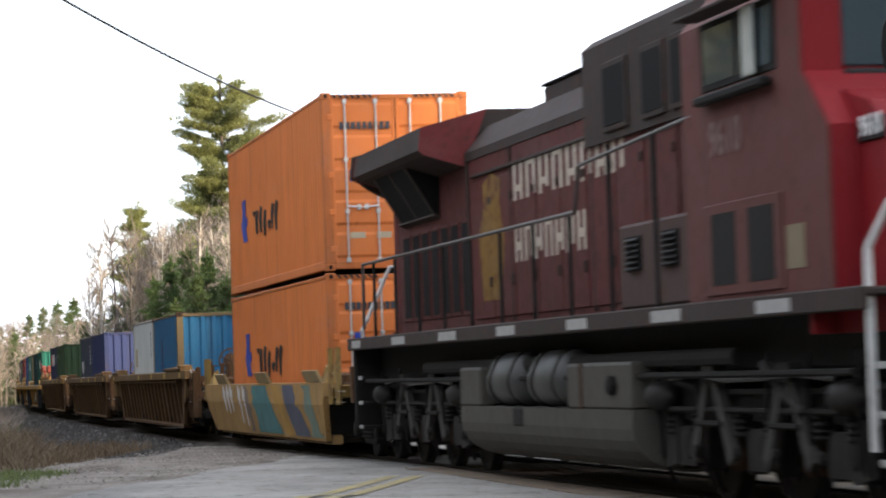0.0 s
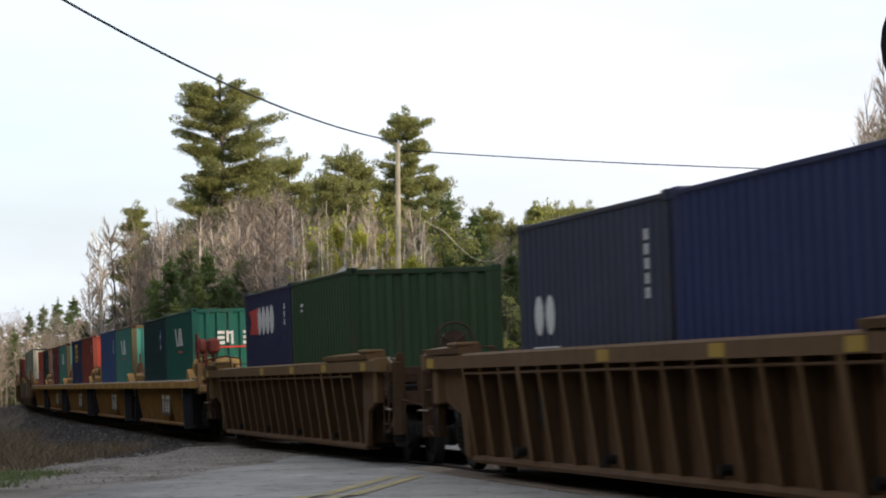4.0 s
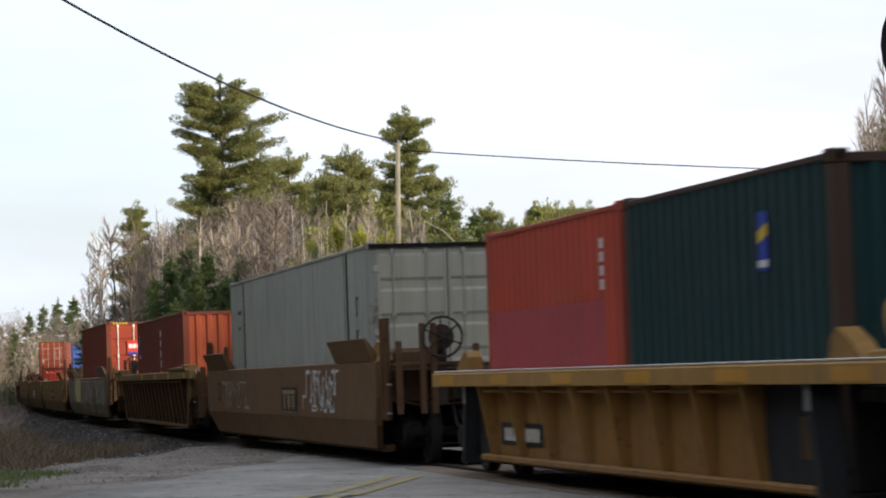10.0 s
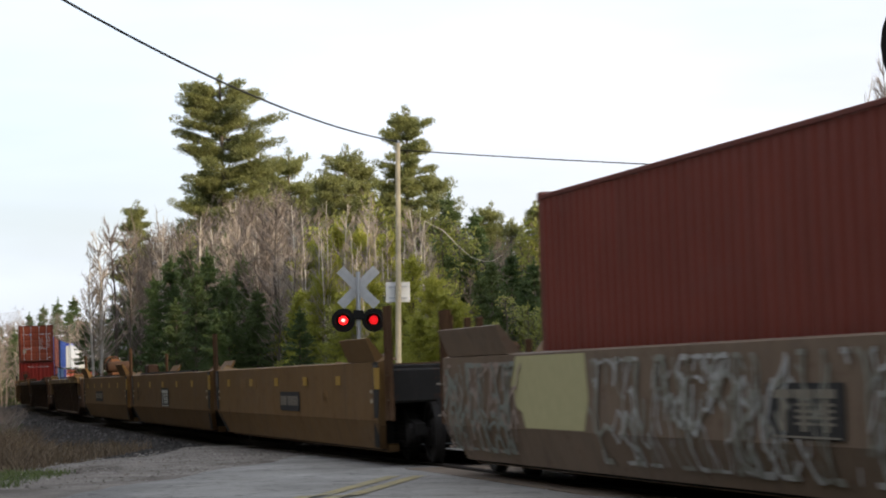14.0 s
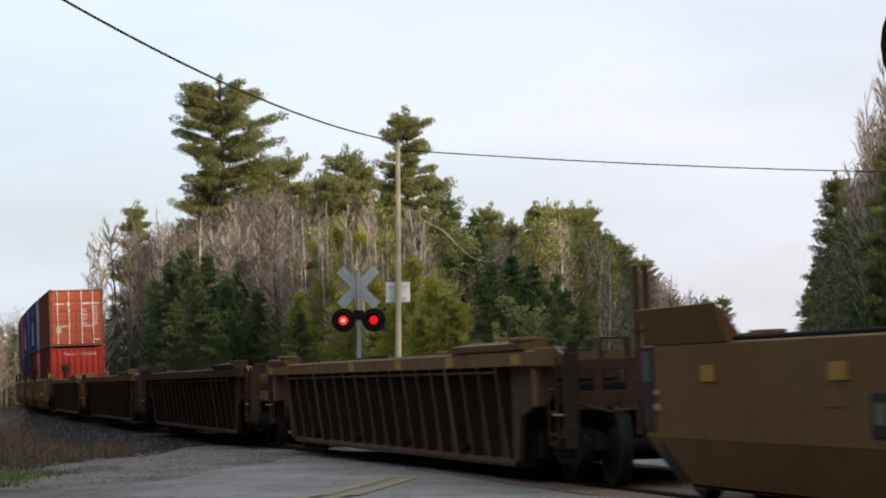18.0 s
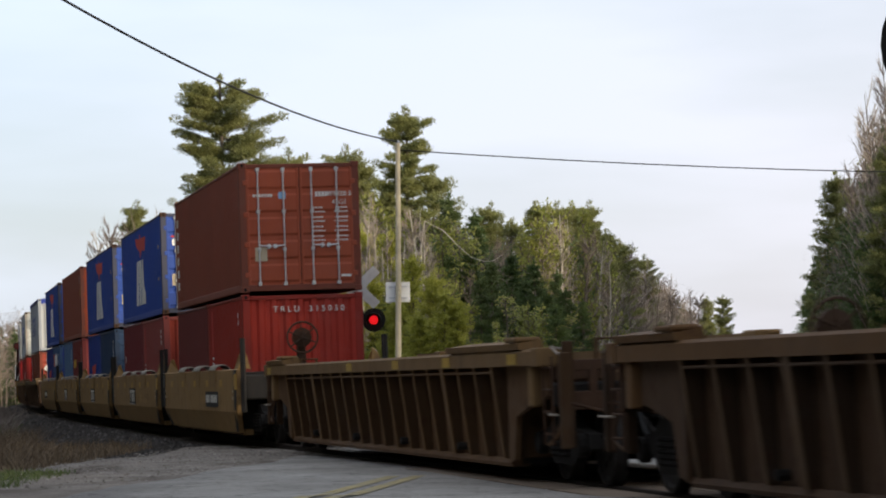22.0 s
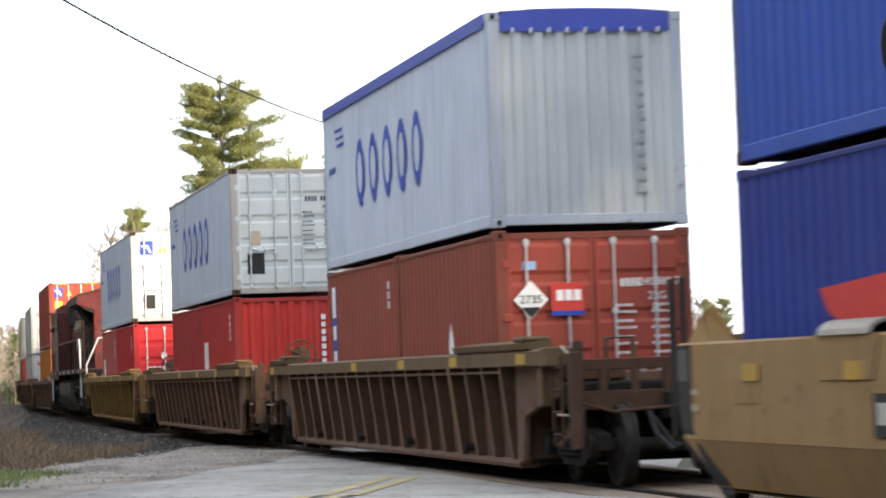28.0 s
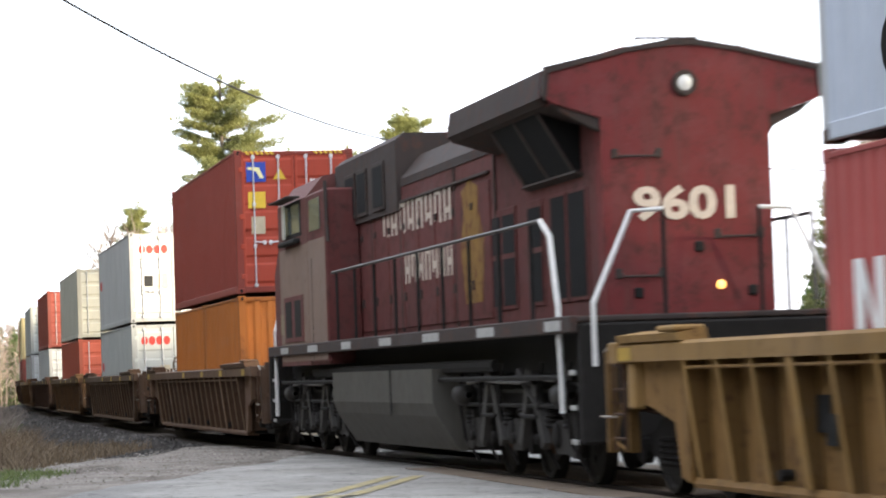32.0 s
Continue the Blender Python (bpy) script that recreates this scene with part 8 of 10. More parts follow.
    nb = part("number_board", Shape().box(1.25, 1.275, 8.98, 9.55, 2.66, 2.88, 0.01), M_BLACK, ob)
    num = lettering(number_end or "9610", 0.22, 0.002, 0.006)
    num.materials.append(WHITE)
    part("road_number", num, None, nb, "white road number", at=pose(1.278, 9.80, 3.00, 90, 0, 90))
    # railings
    for s in (1, -1):
        x = s * 1.46
        rail = [(x, -9.0, 1.05), (x, -9.05, 1.75), (x, -9.0, 2.62), (x, -3.0, 2.62), (x, 1.75, 2.62), (x, 1.95, 3.20), (x, 5.5, 3.35)] if s > 0 else [
            (x, -9.35, 0.75), (x, -9.25, 1.75), (x, -9.0, 2.45), (x, -8.75, 2.62), (x, -2.0, 2.62), (x, 3.2, 2.62), (x, 3.3, 2.62)]
        if s > 0:
            part("hand_rail", Shape().tube(rail[1:], 0.024, 8), L_RAIL, ob, "dark hand rail")
        else:
            part("hand_rail", Shape().tube(rail[:4], 0.032, 8), L_WHITE_RAIL, ob, "pale bent hand rail")
            part("hand_rail", Shape().tube(rail[3:], 0.024, 8), L_RAIL, ob)
        for y in np.arange(-8.4, 5.2 if s > 0 else 3.3, 1.42):
            top = 3.35 if (y > 2.2 and s > 0) else 2.62
            part("rail_post", Shape().tube([(x, y, 1.5), (x, y, top)], 0.022, 6), BLACK, ob)
        # end railing beside the steps
        e = [(s * 1.30, -10.45, 1.20), (s * 1.30, -10.45, 1.75), (s * 0.86, -10.40, 2.62), (s * 0.52, -10.40, 2.64)]
        part("hand_rail", Shape().tube(e, 0.03, 8), L_WHITE_RAIL, ob, "pale bent hand rail")
        part("rail_post", Shape().tube([(s * 0.52, -10.40, 1.64), (s * 0.52, -10.40, 2.64)], 0.022, 6), BLACK, ob)
        part("front_rail", Shape().tube([(s * 1.42, 9.5, 0.55), (s * 1.42, 9.5, 1.9), (s * 1.30, 9.7, 2.2), (s * 0.9, 9.9, 2.4)], 0.035, 8), L_WHITE_RAIL, ob, "pale bent hand rail")
        for e_ in (1, -1):
            for k, z in enumerate((0.45, 0.78, 1.12)):
                yy = e_ * (9.85 - 0.02 * k)
                part("step", Shape().box(min(s * 0.85, s * 1.42), max(s * 0.85, s * 1.42), yy - 0.17, yy + 0.17, z, z + 0.04, 0.01), BLACK, ob)
                part("step_edge", Shape().box(min(s * 1.42, s * 1.44), max(s * 1.42, s * 1.44), yy - 0.17, yy + 0.17, z, z + 0.05, 0.005), L_REFL, ob)
            part("step_well", Shape().box(min(s * 0.80, s * 0.85), max(s * 0.80, s * 0.85), e_ * 9.85 - 0.3, e_ * 9.85 + 0.3, 0.4, 1.6, 0.01), BLACK, ob)
    for e in (1, -1):
        part("pilot", Shape().box(-1.45, 1.45, min(e * 10.25, e * 10.45), max(e * 10.25, e * 10.45), 0.45, 1.55, 0.03), GRIME, ob)
        coupler(ob, e * 10.4, e * 11.1)
    # final proportions: lower deck, taller hood, longer ends
    for o in ob.children_recursive:
        if o.matrix_basis != Matrix() or o.parent.matrix_basis != Matrix() or not o.data:
            continue
        co = np.empty(len(o.data.vertices) * 3)
        o.data.vertices.foreach_get("co", co)
        co = co.reshape(-1, 3)
        co[:, 1] = np.interp(co[:, 1], [-11.2, -10.45, -9.26, -9.0, -8.6, 5.3, 8.3, 9.6, 10.45, 11.2], [-11.3, -10.55, -9.76, -9.5, -8.9, 5.9, 8.9, 10.1, 10.7, 11.3])
        co[:, 2] = np.interp(co[:, 2], [0, 1.2, 1.36, 1.64, 2.62, 3.35, 3.95, 4.3, 4.67, 4.9], [0, 1.28, 1.56, 1.80, 2.86, 3.44, 4.05, 4.42, 4.66, 4.88])
        o.data.vertices.foreach_set("co", co.reshape(-1))
        o.data.update()
    ob.scale = (1, 1.05, 1)
    return ob
# ---- the train, from the head end back; places along the train in metres ----
ROLL = []       # (thing, place of its car along the train, half the truck spacing, pose on the car)


def roll(ob, s, half, local=None):
    ROLL.append((ob, s, half, local or Matrix()))
    return ob


ORANGE, MAROON = (0.68, 0.20, 0.054), (0.16, 0.035, 0.035)
NAVY, BLUE, DEEP_BLUE, SKY = (0.024, 0.036, 0.11), (0.022, 0.12, 0.24), (0.032, 0.078, 0.33), (0.10, 0.19, 0.34)
GREEN, TEAL, LGREEN, OLIVE = (0.010, 0.105, 0.080), (0.009, 0.037, 0.039), (0.070, 0.262, 0.222), (0.030, 0.065, 0.028)
WHITEC, GREYC, LGREY = (0.62, 0.63, 0.60), (0.35, 0.363, 0.31), (0.46, 0.50, 0.56)
RB, RB2, YB = (0.094, 0.056, 0.027), (0.054, 0.031, 0.021), (0.19, 0.12, 0.045)
TAN = (0.29, 0.207, 0.092)


def load(s, half, dy, base, ob):
    return roll(ob, s, half, pose(0, dy, base))


LOW, UP = 0.335, 2.962
L20, L40 = 6.04, 12.17

# lead locomotive
roll(locomotive("weathered dark red diesel locomotive leading the train"), 293.3, 6.75)

# first car: sprayed smooth well car with two stacked orange boxes
car = smooth_unit("smooth well car with yellow-tan paint and blue graffiti, carrying stacked containers", (0.36, 0.25, 0.10), 9.5, front_truck=8.9, rear_truck=-8.9, ends=(True, True), dark_ends=False, spots=False, pads=0)
for o in [k for k in car.children if k.matrix_basis == Matrix() and k.data]:
    co = np.empty(len(o.data.vertices) * 3)
    o.data.vertices.foreach_get("co", co)
    co = co.reshape(-1, 3)
    co[:, 1] = np.interp(co[:, 1], [-11.2, -9.5, -8.6, 8.6, 9.5, 11.2], [-11.2, -8.6, -7.7, 6.4, 7.15, 10.9])
    co[:, 2] = np.interp(co[:, 2], [0, 0.2, 0.62, 0.95, 1.46, 2.1], [0, 0.22, 0.82, 0.95, 1.17, 1.75])
    o.data.vertices.foreach_set("co", co.reshape(-1))
    o.data.update()


def colour_field(ob, c, top, bottom, seed):
    """A sprayed field with wavering edges, following the folded side from its top to its bottom."""
    rg = random.Random(seed)
    sh = Shape()
    rows = []
    for k in range(9):
        q = k / 8
        z = 1.13 - 0.86 * q
        x = 1.5025 - 0.19 * max(0.0, 0.82 - z)
        rows.append([(x + d, top[i] + (bottom[i] - top[i]) * q + rg.gauss(0, 0.10), z) for d in (0.0, 0.003) for i in (0, 1)])
    for u, w in zip(rows, rows[1:]):
        sh.add([u[2], u[3], w[3], w[2]], [(0, 1, 2, 3)])
    part("graffiti", sh, simple("spray_%d" % len(MATS), c, 0.8, 0, 0.45, 2.5), ob, "sprayed colour field")


colour_field(car, (0.075, 0.17, 0.17), (-1.3, 0.7), (-1.0, 2.0), 1)
colour_field(car, (0.095, 0.10, 0.13), (2.6, 3.9), (3.6, 5.2), 2)
colour_field(car, (0.15, 0.19, 0.15), (4.9, 5.7), (5.5, 6.5), 3)
colour_field(car, (0.38, 0.22, 0.06), (1.2, 2.2), (2.6, 3.3), 4)
colour_field(car, (0.20, 0.15, 0.12), (-2.6, -1.9), (-2.0, -1.5), 5)
rg = random.Random(12)
for y0, z0 in ((-5.7, 0.66), (-5.15, 0.62), (-4.6, 0.68), (-3.4, 0.45), (-2.75, 0.40)):
    sh = Shape()
    pts = [(y0, 1.08), (y0 + 0.18, 1.04), (y0 + 0.10, 0.92), (y0 + 0.40, 1.02), (y0 + 0.28, 0.84), (y0 + 0.48, 0.80), (y0 + 0.36, z0 + 0.05), (y0 + 0.50, z0)]
    for k, ((ya, za), (yb, zb)) in enumerate(zip(pts, pts[1:])):
        d = math.hypot(yb - ya, zb - za)
        nx_, nz_ = -(zb - za) / d * rg.uniform(0.05, 0.085), (yb - ya) / d * rg.uniform(0.05, 0.085)
        sh.add([(1.506 + 0.0006 * k - 0.19 * max(0.0, 0.82 - z), y, z) for y, z in ((ya + nx_, za + nz_), (ya - nx_, za - nz_), (yb - nx_, zb - nz_), (yb + nx_, zb + nz_))], [(0, 1, 2, 3)])
    part("graffiti", sh, simple("spray_white", (0.62, 0.60, 0.58), 0.7, 0, 0.2), car, "white sprayed strokes")
for y in (-6.4, -0.4, 5.4):
    part("guide_flap", Shape().prism([(1.44, 1.17), (1.50, 1.17), (1.58, 1.36), (1.54, 1.37)], y, y + 1.5), paint((0.34, 0.25, 0.12), 0.4), car)
for o in car.children:
    if o.name.startswith(("ladder", "end_sill", "corner_guide")):
        o.data.materials[0] = paint((0.30, 0.19, 0.055), 0.75)
roll(car, 272.4, 8.9)
for base in (LOW, UP):
    H = 2.591 if base == LOW else 2.896
    b = container("bright orange steel container with blue emblem and dark marks", ORANGE, 40, H, True, wear=0.2, deep=0.020)
    decal(b, "warning_sign", [[(-0.62, 0.95), (-0.34, 0.95), (-0.48, 1.20)]] if base == LOW else [[(-0.60, 1.9), (-0.38, 1.9), (-0.49, 2.1)]], paint((0.62, 0.42, 0.03), 0.1), "y", L40 / 2 + 0.006, "yellow triangular warning sign")
    decal(b, "emblem", [[(-4.22, 1.30), (-4.02, 1.55), (-4.05, 1.80), (-3.50, 1.80), (-3.62, 1.45), (-3.34, 1.44), (-3.34, 1.28), (-3.55, 1.22), (-3.30, 0.97), (-3.95, 0.97), (-4.10, 1.15)]], M_BLUE, "x", 1.2095, "blue emblem")
    decal(b, "emblem", [[(y, z0), (y + 0.24, z0 - 0.04), (y + 0.28, (z0 + z1) / 2), (y + 0.42, z1), (y + 0.12, z1 + 0.05), (y - 0.06, (z0 + z1) / 2 + 0.05)] for y, z0, z1 in ((-2.5, 1.42, 1.46), (-2.15, 1.06, 1.46), (-1.6, 1.08, 1.50), (-1.05, 0.98, 1.40), (-0.5, 1.08, 1.18), (-0.05, 1.06, 1.46), (0.45, 1.0, 1.48))], M_BLACK, "x", 1.2095, "dark emblem blocks")
    decal(b, "emblem", bars(0.10, 0.95, H - 0.60, H - 0.48, 9, 0.25), ID_DARK, "y", L40 / 2 + 0.006)
    decal(b, "sticker", [rect(0.62, 0.78, 1.45, 1.62)], M_BLUE, "y", L40 / 2 + 0.006)
    decal(b, "sticker", [rect(0.55, 0.80, 0.52, 0.62), rect(0.12, 0.36, 0.52, 0.62)], M_PATCH, "y", L40 / 2 + 0.006)
    decal(b, "hazard_stripe", [[(x, H - 0.09), (x + 0.05, H - 0.09), (x + 0.10, H - 0.03), (x + 0.05, H - 0.03)] for x in np.arange(0.35, 1.0, 0.1)] + [[(x, H - 0.09), (x + 0.05, H - 0.09), (x + 0.10, H - 0.03), (x + 0.05, H - 0.03)] for x in np.arange(-1.0, -0.35, 0.1)], M_BLACK, "y", L40 / 2)
    load(272.4, 8.9, 0, base, b)


def pair(s, half, rear, front):
    load(s, half, -3.09, LOW, rear)
    load(s, half, 3.09, LOW, front)


def box20(label, c, doors=False, **k):
    return container(label, c, 20, 2.591, doors, **k)


# three ribbed cars with single loads
roll(ribbed_car("brown ribbed well car with rusty chords carrying two short containers", RB, (0.16, 0.105, 0.05), wheel_end=1), 249.3, 9.75)
a = box20("white steel container with grey end posts, slightly stained", WHITEC, wear=0.2, posts=(0.30, 0.29, 0.27))
decal(a, "panel_mark", [rect(-2.4, -1.7, 1.35, 1.85)], M_PATCH, "x", 1.2095)
side_column(a, 2.591, L20, ID_DARK)
b = box20("blue steel container with rust-stained corner posts", BLUE, wear=0.35, posts=(0.14, 0.10, 0.05))
decal(b, "panel_mark", [rect(-1.0, -0.65, 1.0, 2.0)], paint((0.02, 0.035, 0.12), 0.2), "x", 1.2095)
decal(b, "panel_mark", [rect(-0.45, 0.05, 0.2, 1.55)], paint((0.02, 0.035, 0.12), 0.2), "y", L20 / 2 - 0.004)
end_column(b, 2.591, L20, paint((0.30, 0.26, 0.10), 0.4), -0.55, 7)
pair(249.3, 9.75, a, b)
roll(ribbed_car("brown ribbed well car carrying two dark blue containers", RB, (0.13, 0.085, 0.045), wheel_end=1), 225.7, 9.75)
a = box20("faded blue-grey steel container", (0.045, 0.055, 0.085), wear=0.3)
decal(a, "emblem", loops(-2.3, -1.3, 1.3, 1.75, 2, 0.2) + [rect(-2.4, -1.2, 1.12, 1.18)], ID_WHITE, "x", 1.2095)
side_column(a, 2.591, L20)
b = box20("plain navy blue steel container", NAVY, wear=0.15)
decal(b, "marking", [rect(0.1, 0.3, 0.62, 0.68)] + [rect(-0.55, -0.45, 0.35 + 0.16 * k, 0.45 + 0.16 * k) for k in range(4)], ID_WHITE, "y", L20 / 2 - 0.004)
pair(225.7, 9.75, a, b)
roll(ribbed_car("brown ribbed well car carrying a navy and an olive container", RB, (0.15, 0.10, 0.045), wheel_end=1), 201.7, 9.75)
a = box20("navy container with a red and white emblem", (0.022, 0.026, 0.075), wear=0.2)
decal(a, "emblem", [[(-2.4, 1.78), (-1.2, 1.76), (-1.2, 2.26), (-2.4, 2.22), (-2.1, 2.02)]], M_RED, "x", 1.2095)
decal(a, "emblem", loops(-1.25, 0.95, 1.74, 2.28, 4, 0.04), ID_WHITE, "x", 1.2095, "white emblem blocks")
side_column(a, 2.591, L20, n=3)
b = box20("olive green steel container", OLIVE, wear=0.25)
decal(b, "marking", [rect(-1.95, -1.7, 2.12, 2.18), rect(-1.95, -1.75, 2.04, 2.08)], ID_WHITE, "x", 1.2095)
pair(202.1, 9.75, a, b)


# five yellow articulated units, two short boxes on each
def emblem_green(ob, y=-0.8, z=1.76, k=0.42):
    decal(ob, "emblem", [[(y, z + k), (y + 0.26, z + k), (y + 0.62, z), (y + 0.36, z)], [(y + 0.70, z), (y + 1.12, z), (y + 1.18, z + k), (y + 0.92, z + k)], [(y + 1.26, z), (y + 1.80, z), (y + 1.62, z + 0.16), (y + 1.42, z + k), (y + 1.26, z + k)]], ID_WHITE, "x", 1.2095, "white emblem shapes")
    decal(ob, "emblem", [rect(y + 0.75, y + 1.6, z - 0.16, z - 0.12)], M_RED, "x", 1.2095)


us = [180.3, 164.1, 147.9, 131.7, 115.5]
for k, (s, gear) in enumerate(zip(us, ("hand", "frame", "tank", "frame", "tank"))):
    u = yellow_unit("dull yellow articulated well car unit with ribbed sides and dark ends", 7.6, front_truck=7.3 if k == 0 else False, rear_truck=-8.1 if k < 4 else -7.3, ends=(k == 0, k == 4), gear=gear, logo=k in (0, 1, 2, 3))
    roll(u, s, 8.0)
f = box20("dark green container with white emblem shapes", GREEN, wear=0.15)
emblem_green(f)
for x in (0.25, -0.35):
    decal(f, "emblem", [rect(x + 0.20, x + 0.37, 1.74 + 0.12 * k, 1.81 + 0.12 * k) for k in range(3)] + [rect(x, x + 0.05, 1.74, 2.05), rect(x + 0.11, x + 0.16, 1.78, 2.06), rect(x + 0.03, x + 0.13, 1.98, 2.03)], ID_WHITE, "y", L20 / 2 - 0.004, "white block marks")
decal(f, "emblem", [rect(-0.4, 0.65, 1.66, 1.70)], M_RED, "y", L20 / 2 - 0.004)
end_column(f, 2.591, L20, x=-0.72, n=10)
r = box20("very dark teal steel container", TEAL, wear=0.15)
decal(r, "emblem", [rect(1.62, 1.80, 1.72, 2.24)], M_BLUE, "x", 1.2095)
decal(r, "emblem", [rect(1.62, 1.80, 1.78, 1.84), [(1.62, 1.98), (1.80, 2.06), (1.80, 2.14), (1.62, 2.06)]], ID_WHITE, "x", 1.214)
pair(us[0], 8.0, r, f)
f = box20("light green container with rusty posts and white emblem", LGREEN, wear=0.4, posts=(0.10, 0.09, 0.045))
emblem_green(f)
r = box20("mid blue steel container with white marks", (0.045, 0.092, 0.225), wear=0.25)
side_column(r, 2.591, L20, n=3)
pair(us[1], 8.0, r, f)
f = box20("red-brown steel container with ribbed end", (0.24, 0.050, 0.035), wear=0.2, c_end=(0.30, 0.042, 0.025))
side_column(f, 2.591, L20, n=2)
sign_text(f, "T R L U   3 1", 0.17, ID_WHITE, (0.05, L20 / 2 + 0.002, 2.33), 180)
r = box20("navy container with a yellow sign", NAVY, wear=0.12)
decal(r, "sign", bars(-1.08, 0.62, 2.27, 2.40, 8, 0.18), M_YEL, "x", 1.2095, "yellow blocks of writing")
decal(r, "marking", bars(-1.06, 0.50, 2.17, 2.22, 11, 0.25) + bars(-1.06, 0.60, 2.08, 2.13, 12, 0.25), M_YEL, "x", 1.2095)
decal(r, "sign", bars(-1.06, -0.30, 1.88, 2.02, 3, 0.25) + bars(-0.10, 0.62, 1.86, 2.03, 4, 0.2), M_YEL, "x", 1.2095, "yellow blocks of writing")
decal(r, "marking", bars(-0.9, 0.4, 1.76, 1.82, 8, 0.3), M_YEL, "x", 1.2095)
pair(us[2], 8.0, r, f)
f = box20("light green container with rusty posts and white emblem", LGREEN, wear=0.45, posts=(0.12, 0.085, 0.045))
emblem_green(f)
r = box20("maroon container with a blue and white mark", MAROON, wear=0.2)
decal(r, "emblem", [rect(-2.6, -2.3, 0.2, 2.3)], M_BLUE, "x", 1.2095)
decal(r, "emblem", [rect(-2.57, -2.33, 1.85, 2.28)] + [rect(-2.57, -2.33, 0.3 + 0.36 * k, 0.5 + 0.36 * k) for k in range(4)], ID_WHITE, "x", 1.214)
side_column(r, 2.591, L20, n=4)
pair(us[3], 8.0, r, f)
f = box20("dark teal container with a blue and yellow mark", TEAL, wear=0.15, posts=(0.06, 0.035, 0.025))
decal(f, "emblem", [rect(1.15, 1.40, 1.70, 2.20)], M_BLUE, "x", 1.2095)
decal(f, "emblem", [[(1.15, 1.93), (1.40, 2.0), (1.40, 2.10), (1.15, 2.03)]], M_YEL, "x", 1.214)
decal(f, "emblem", [rect(1.15, 1.40, 1.73, 1.79)], ID_WHITE, "x", 1.214)
r = box20("orange-red container with a faded pink band", (0.46, 0.075, 0.045), wear=0.15)
decal(r, "faded_band", [rect(-2.80, 2.35, 0.2, 1.62)], paint((0.40, 0.062, 0.072), 0.2), "x", 1.2085)
side_column(r, 2.591, L20, n=4)
pair(us[4], 8.0, r, f)

# brown smooth car with a long grey box
car = smooth_unit("brown smooth well car with pale graffiti carrying a long grey container", (0.150, 0.095, 0.045), 10.05, front_truck=9.4, rear_truck=-9.4, ends=(True, True), plate="logo", dark_ends=False, spots=False, pads=0, wing=3.2, plate_y=1.9, plate_c=(0.26, 0.19, 0.11))
graffiti(car, 10, 5, [(0.55, 0.55, 0.54)], 24, 3.6, 6.6, 0.72)
graffiti(car, 10, 6, [(0.30, 0.26, 0.20)], 18, -7.6, -3.4, 0.72, 1.2)
num = lettering("53", 0.55, 0.002, 0.01)
num.materials.append(simple("faded_black_number", (0.06, 0.045, 0.03), 0.8, 0, 0.4, 9))
part("lettering", num, None, car, "faded black number", at=pose(1.503, -8.0, 1.0, 90, 0, 90))
roll(car, 93.3, 9.4)
b = container("long grey steel container with ribbed door end", GREYC, 53, 2.896, True, wear=0.25, c_end=(0.43, 0.41, 0.335), rod=paint((0.36, 0.35, 0.29), 0.3), flat=False, deep=0.02)
# shade along the door header, put in as a dark strip
part("header_strip", Shape().box(-1.19, 1.19, 8.07, 8.10, 2.81, 2.87, 0.005), GRIME, b, "dark strip standing for the shade above the doors")
for y in (-6.096, 6.096):
    part("inner_post", Shape().box(1.15, 1.222, y - 0.08, y + 0.08, 0.16, 2.86, 0.01), paint(GREYC, 0.3), b)
for y in (-6.19, -6.0, 6.0, 6.19):
    part("post_seam", Shape().box(1.20, 1.2235, y - 0.008, y + 0.008, 0.18, 2.84), GRIME, b)
num = lettering("5'", 0.42, 0.002, 0.006)
num.materials.append(ID_DARK)
part("lettering", num, None, b, "dark length mark", at=pose(1.2095, 7.05, 1.95, 90, 0, 90))
decal(b, "marking", [rect(6.92, 6.98, 1.35, 1.62), [(6.98, 1.48), (7.12, 1.35), (7.18, 1.35), (7.04, 1.50)], [(6.98, 1.50), (7.12, 1.62), (7.18, 1.62), (7.02, 1.46)]], ID_DARK, "x", 1.2095)
decal(b, "marking", bars(-6.9, -6.4, 2.2, 2.28, 4) + bars(-6.9, -6.5, 1.9, 1.96, 3), ID_DARK, "x", 1.2095)
load(93.3, 9.4, 0, LOW, b)

# ribbed car, two red boxes
roll(ribbed_car("brown ribbed well car with yellow patches carrying two red-brown containers", RB, (0.20, 0.14, 0.06)), 69.4, 9.75)
# end colour raised above the sides to stand for the light it catches
f = box20("red-brown container, its ribbed end coloured brighter for the light on it", (0.19, 0.045, 0.03), wear=0.15, c_end=(0.33, 0.07, 0.03))
decal(f, "marking", [rect(-2.6, -2.42, 0.25 + 0.26 * k, 0.42 + 0.26 * k) for k in range(8)], ID_WHITE, "x", 1.2095)
r = box20("dark red-brown container with a small striped mark", (0.17, 0.042, 0.03), wear=0.15)
decal(r, "emblem", [rect(-2.38, -2.19, 1.66, 2.26)], M_BLUE, "x", 1.2095)
decal(r, "emblem", [rect(-2.40, -2.17, 1.58, 1.655)], ID_WHITE, "x", 1.2095)
decal(r, "emblem", [[(-2.37, 1.96), (-2.20, 2.03), (-2.20, 2.10), (-2.37, 2.03)], rect(-2.37, -2.20, 2.16, 2.20)], M_YEL, "x", 1.214)
pair(69.75, 9.75, r, f)

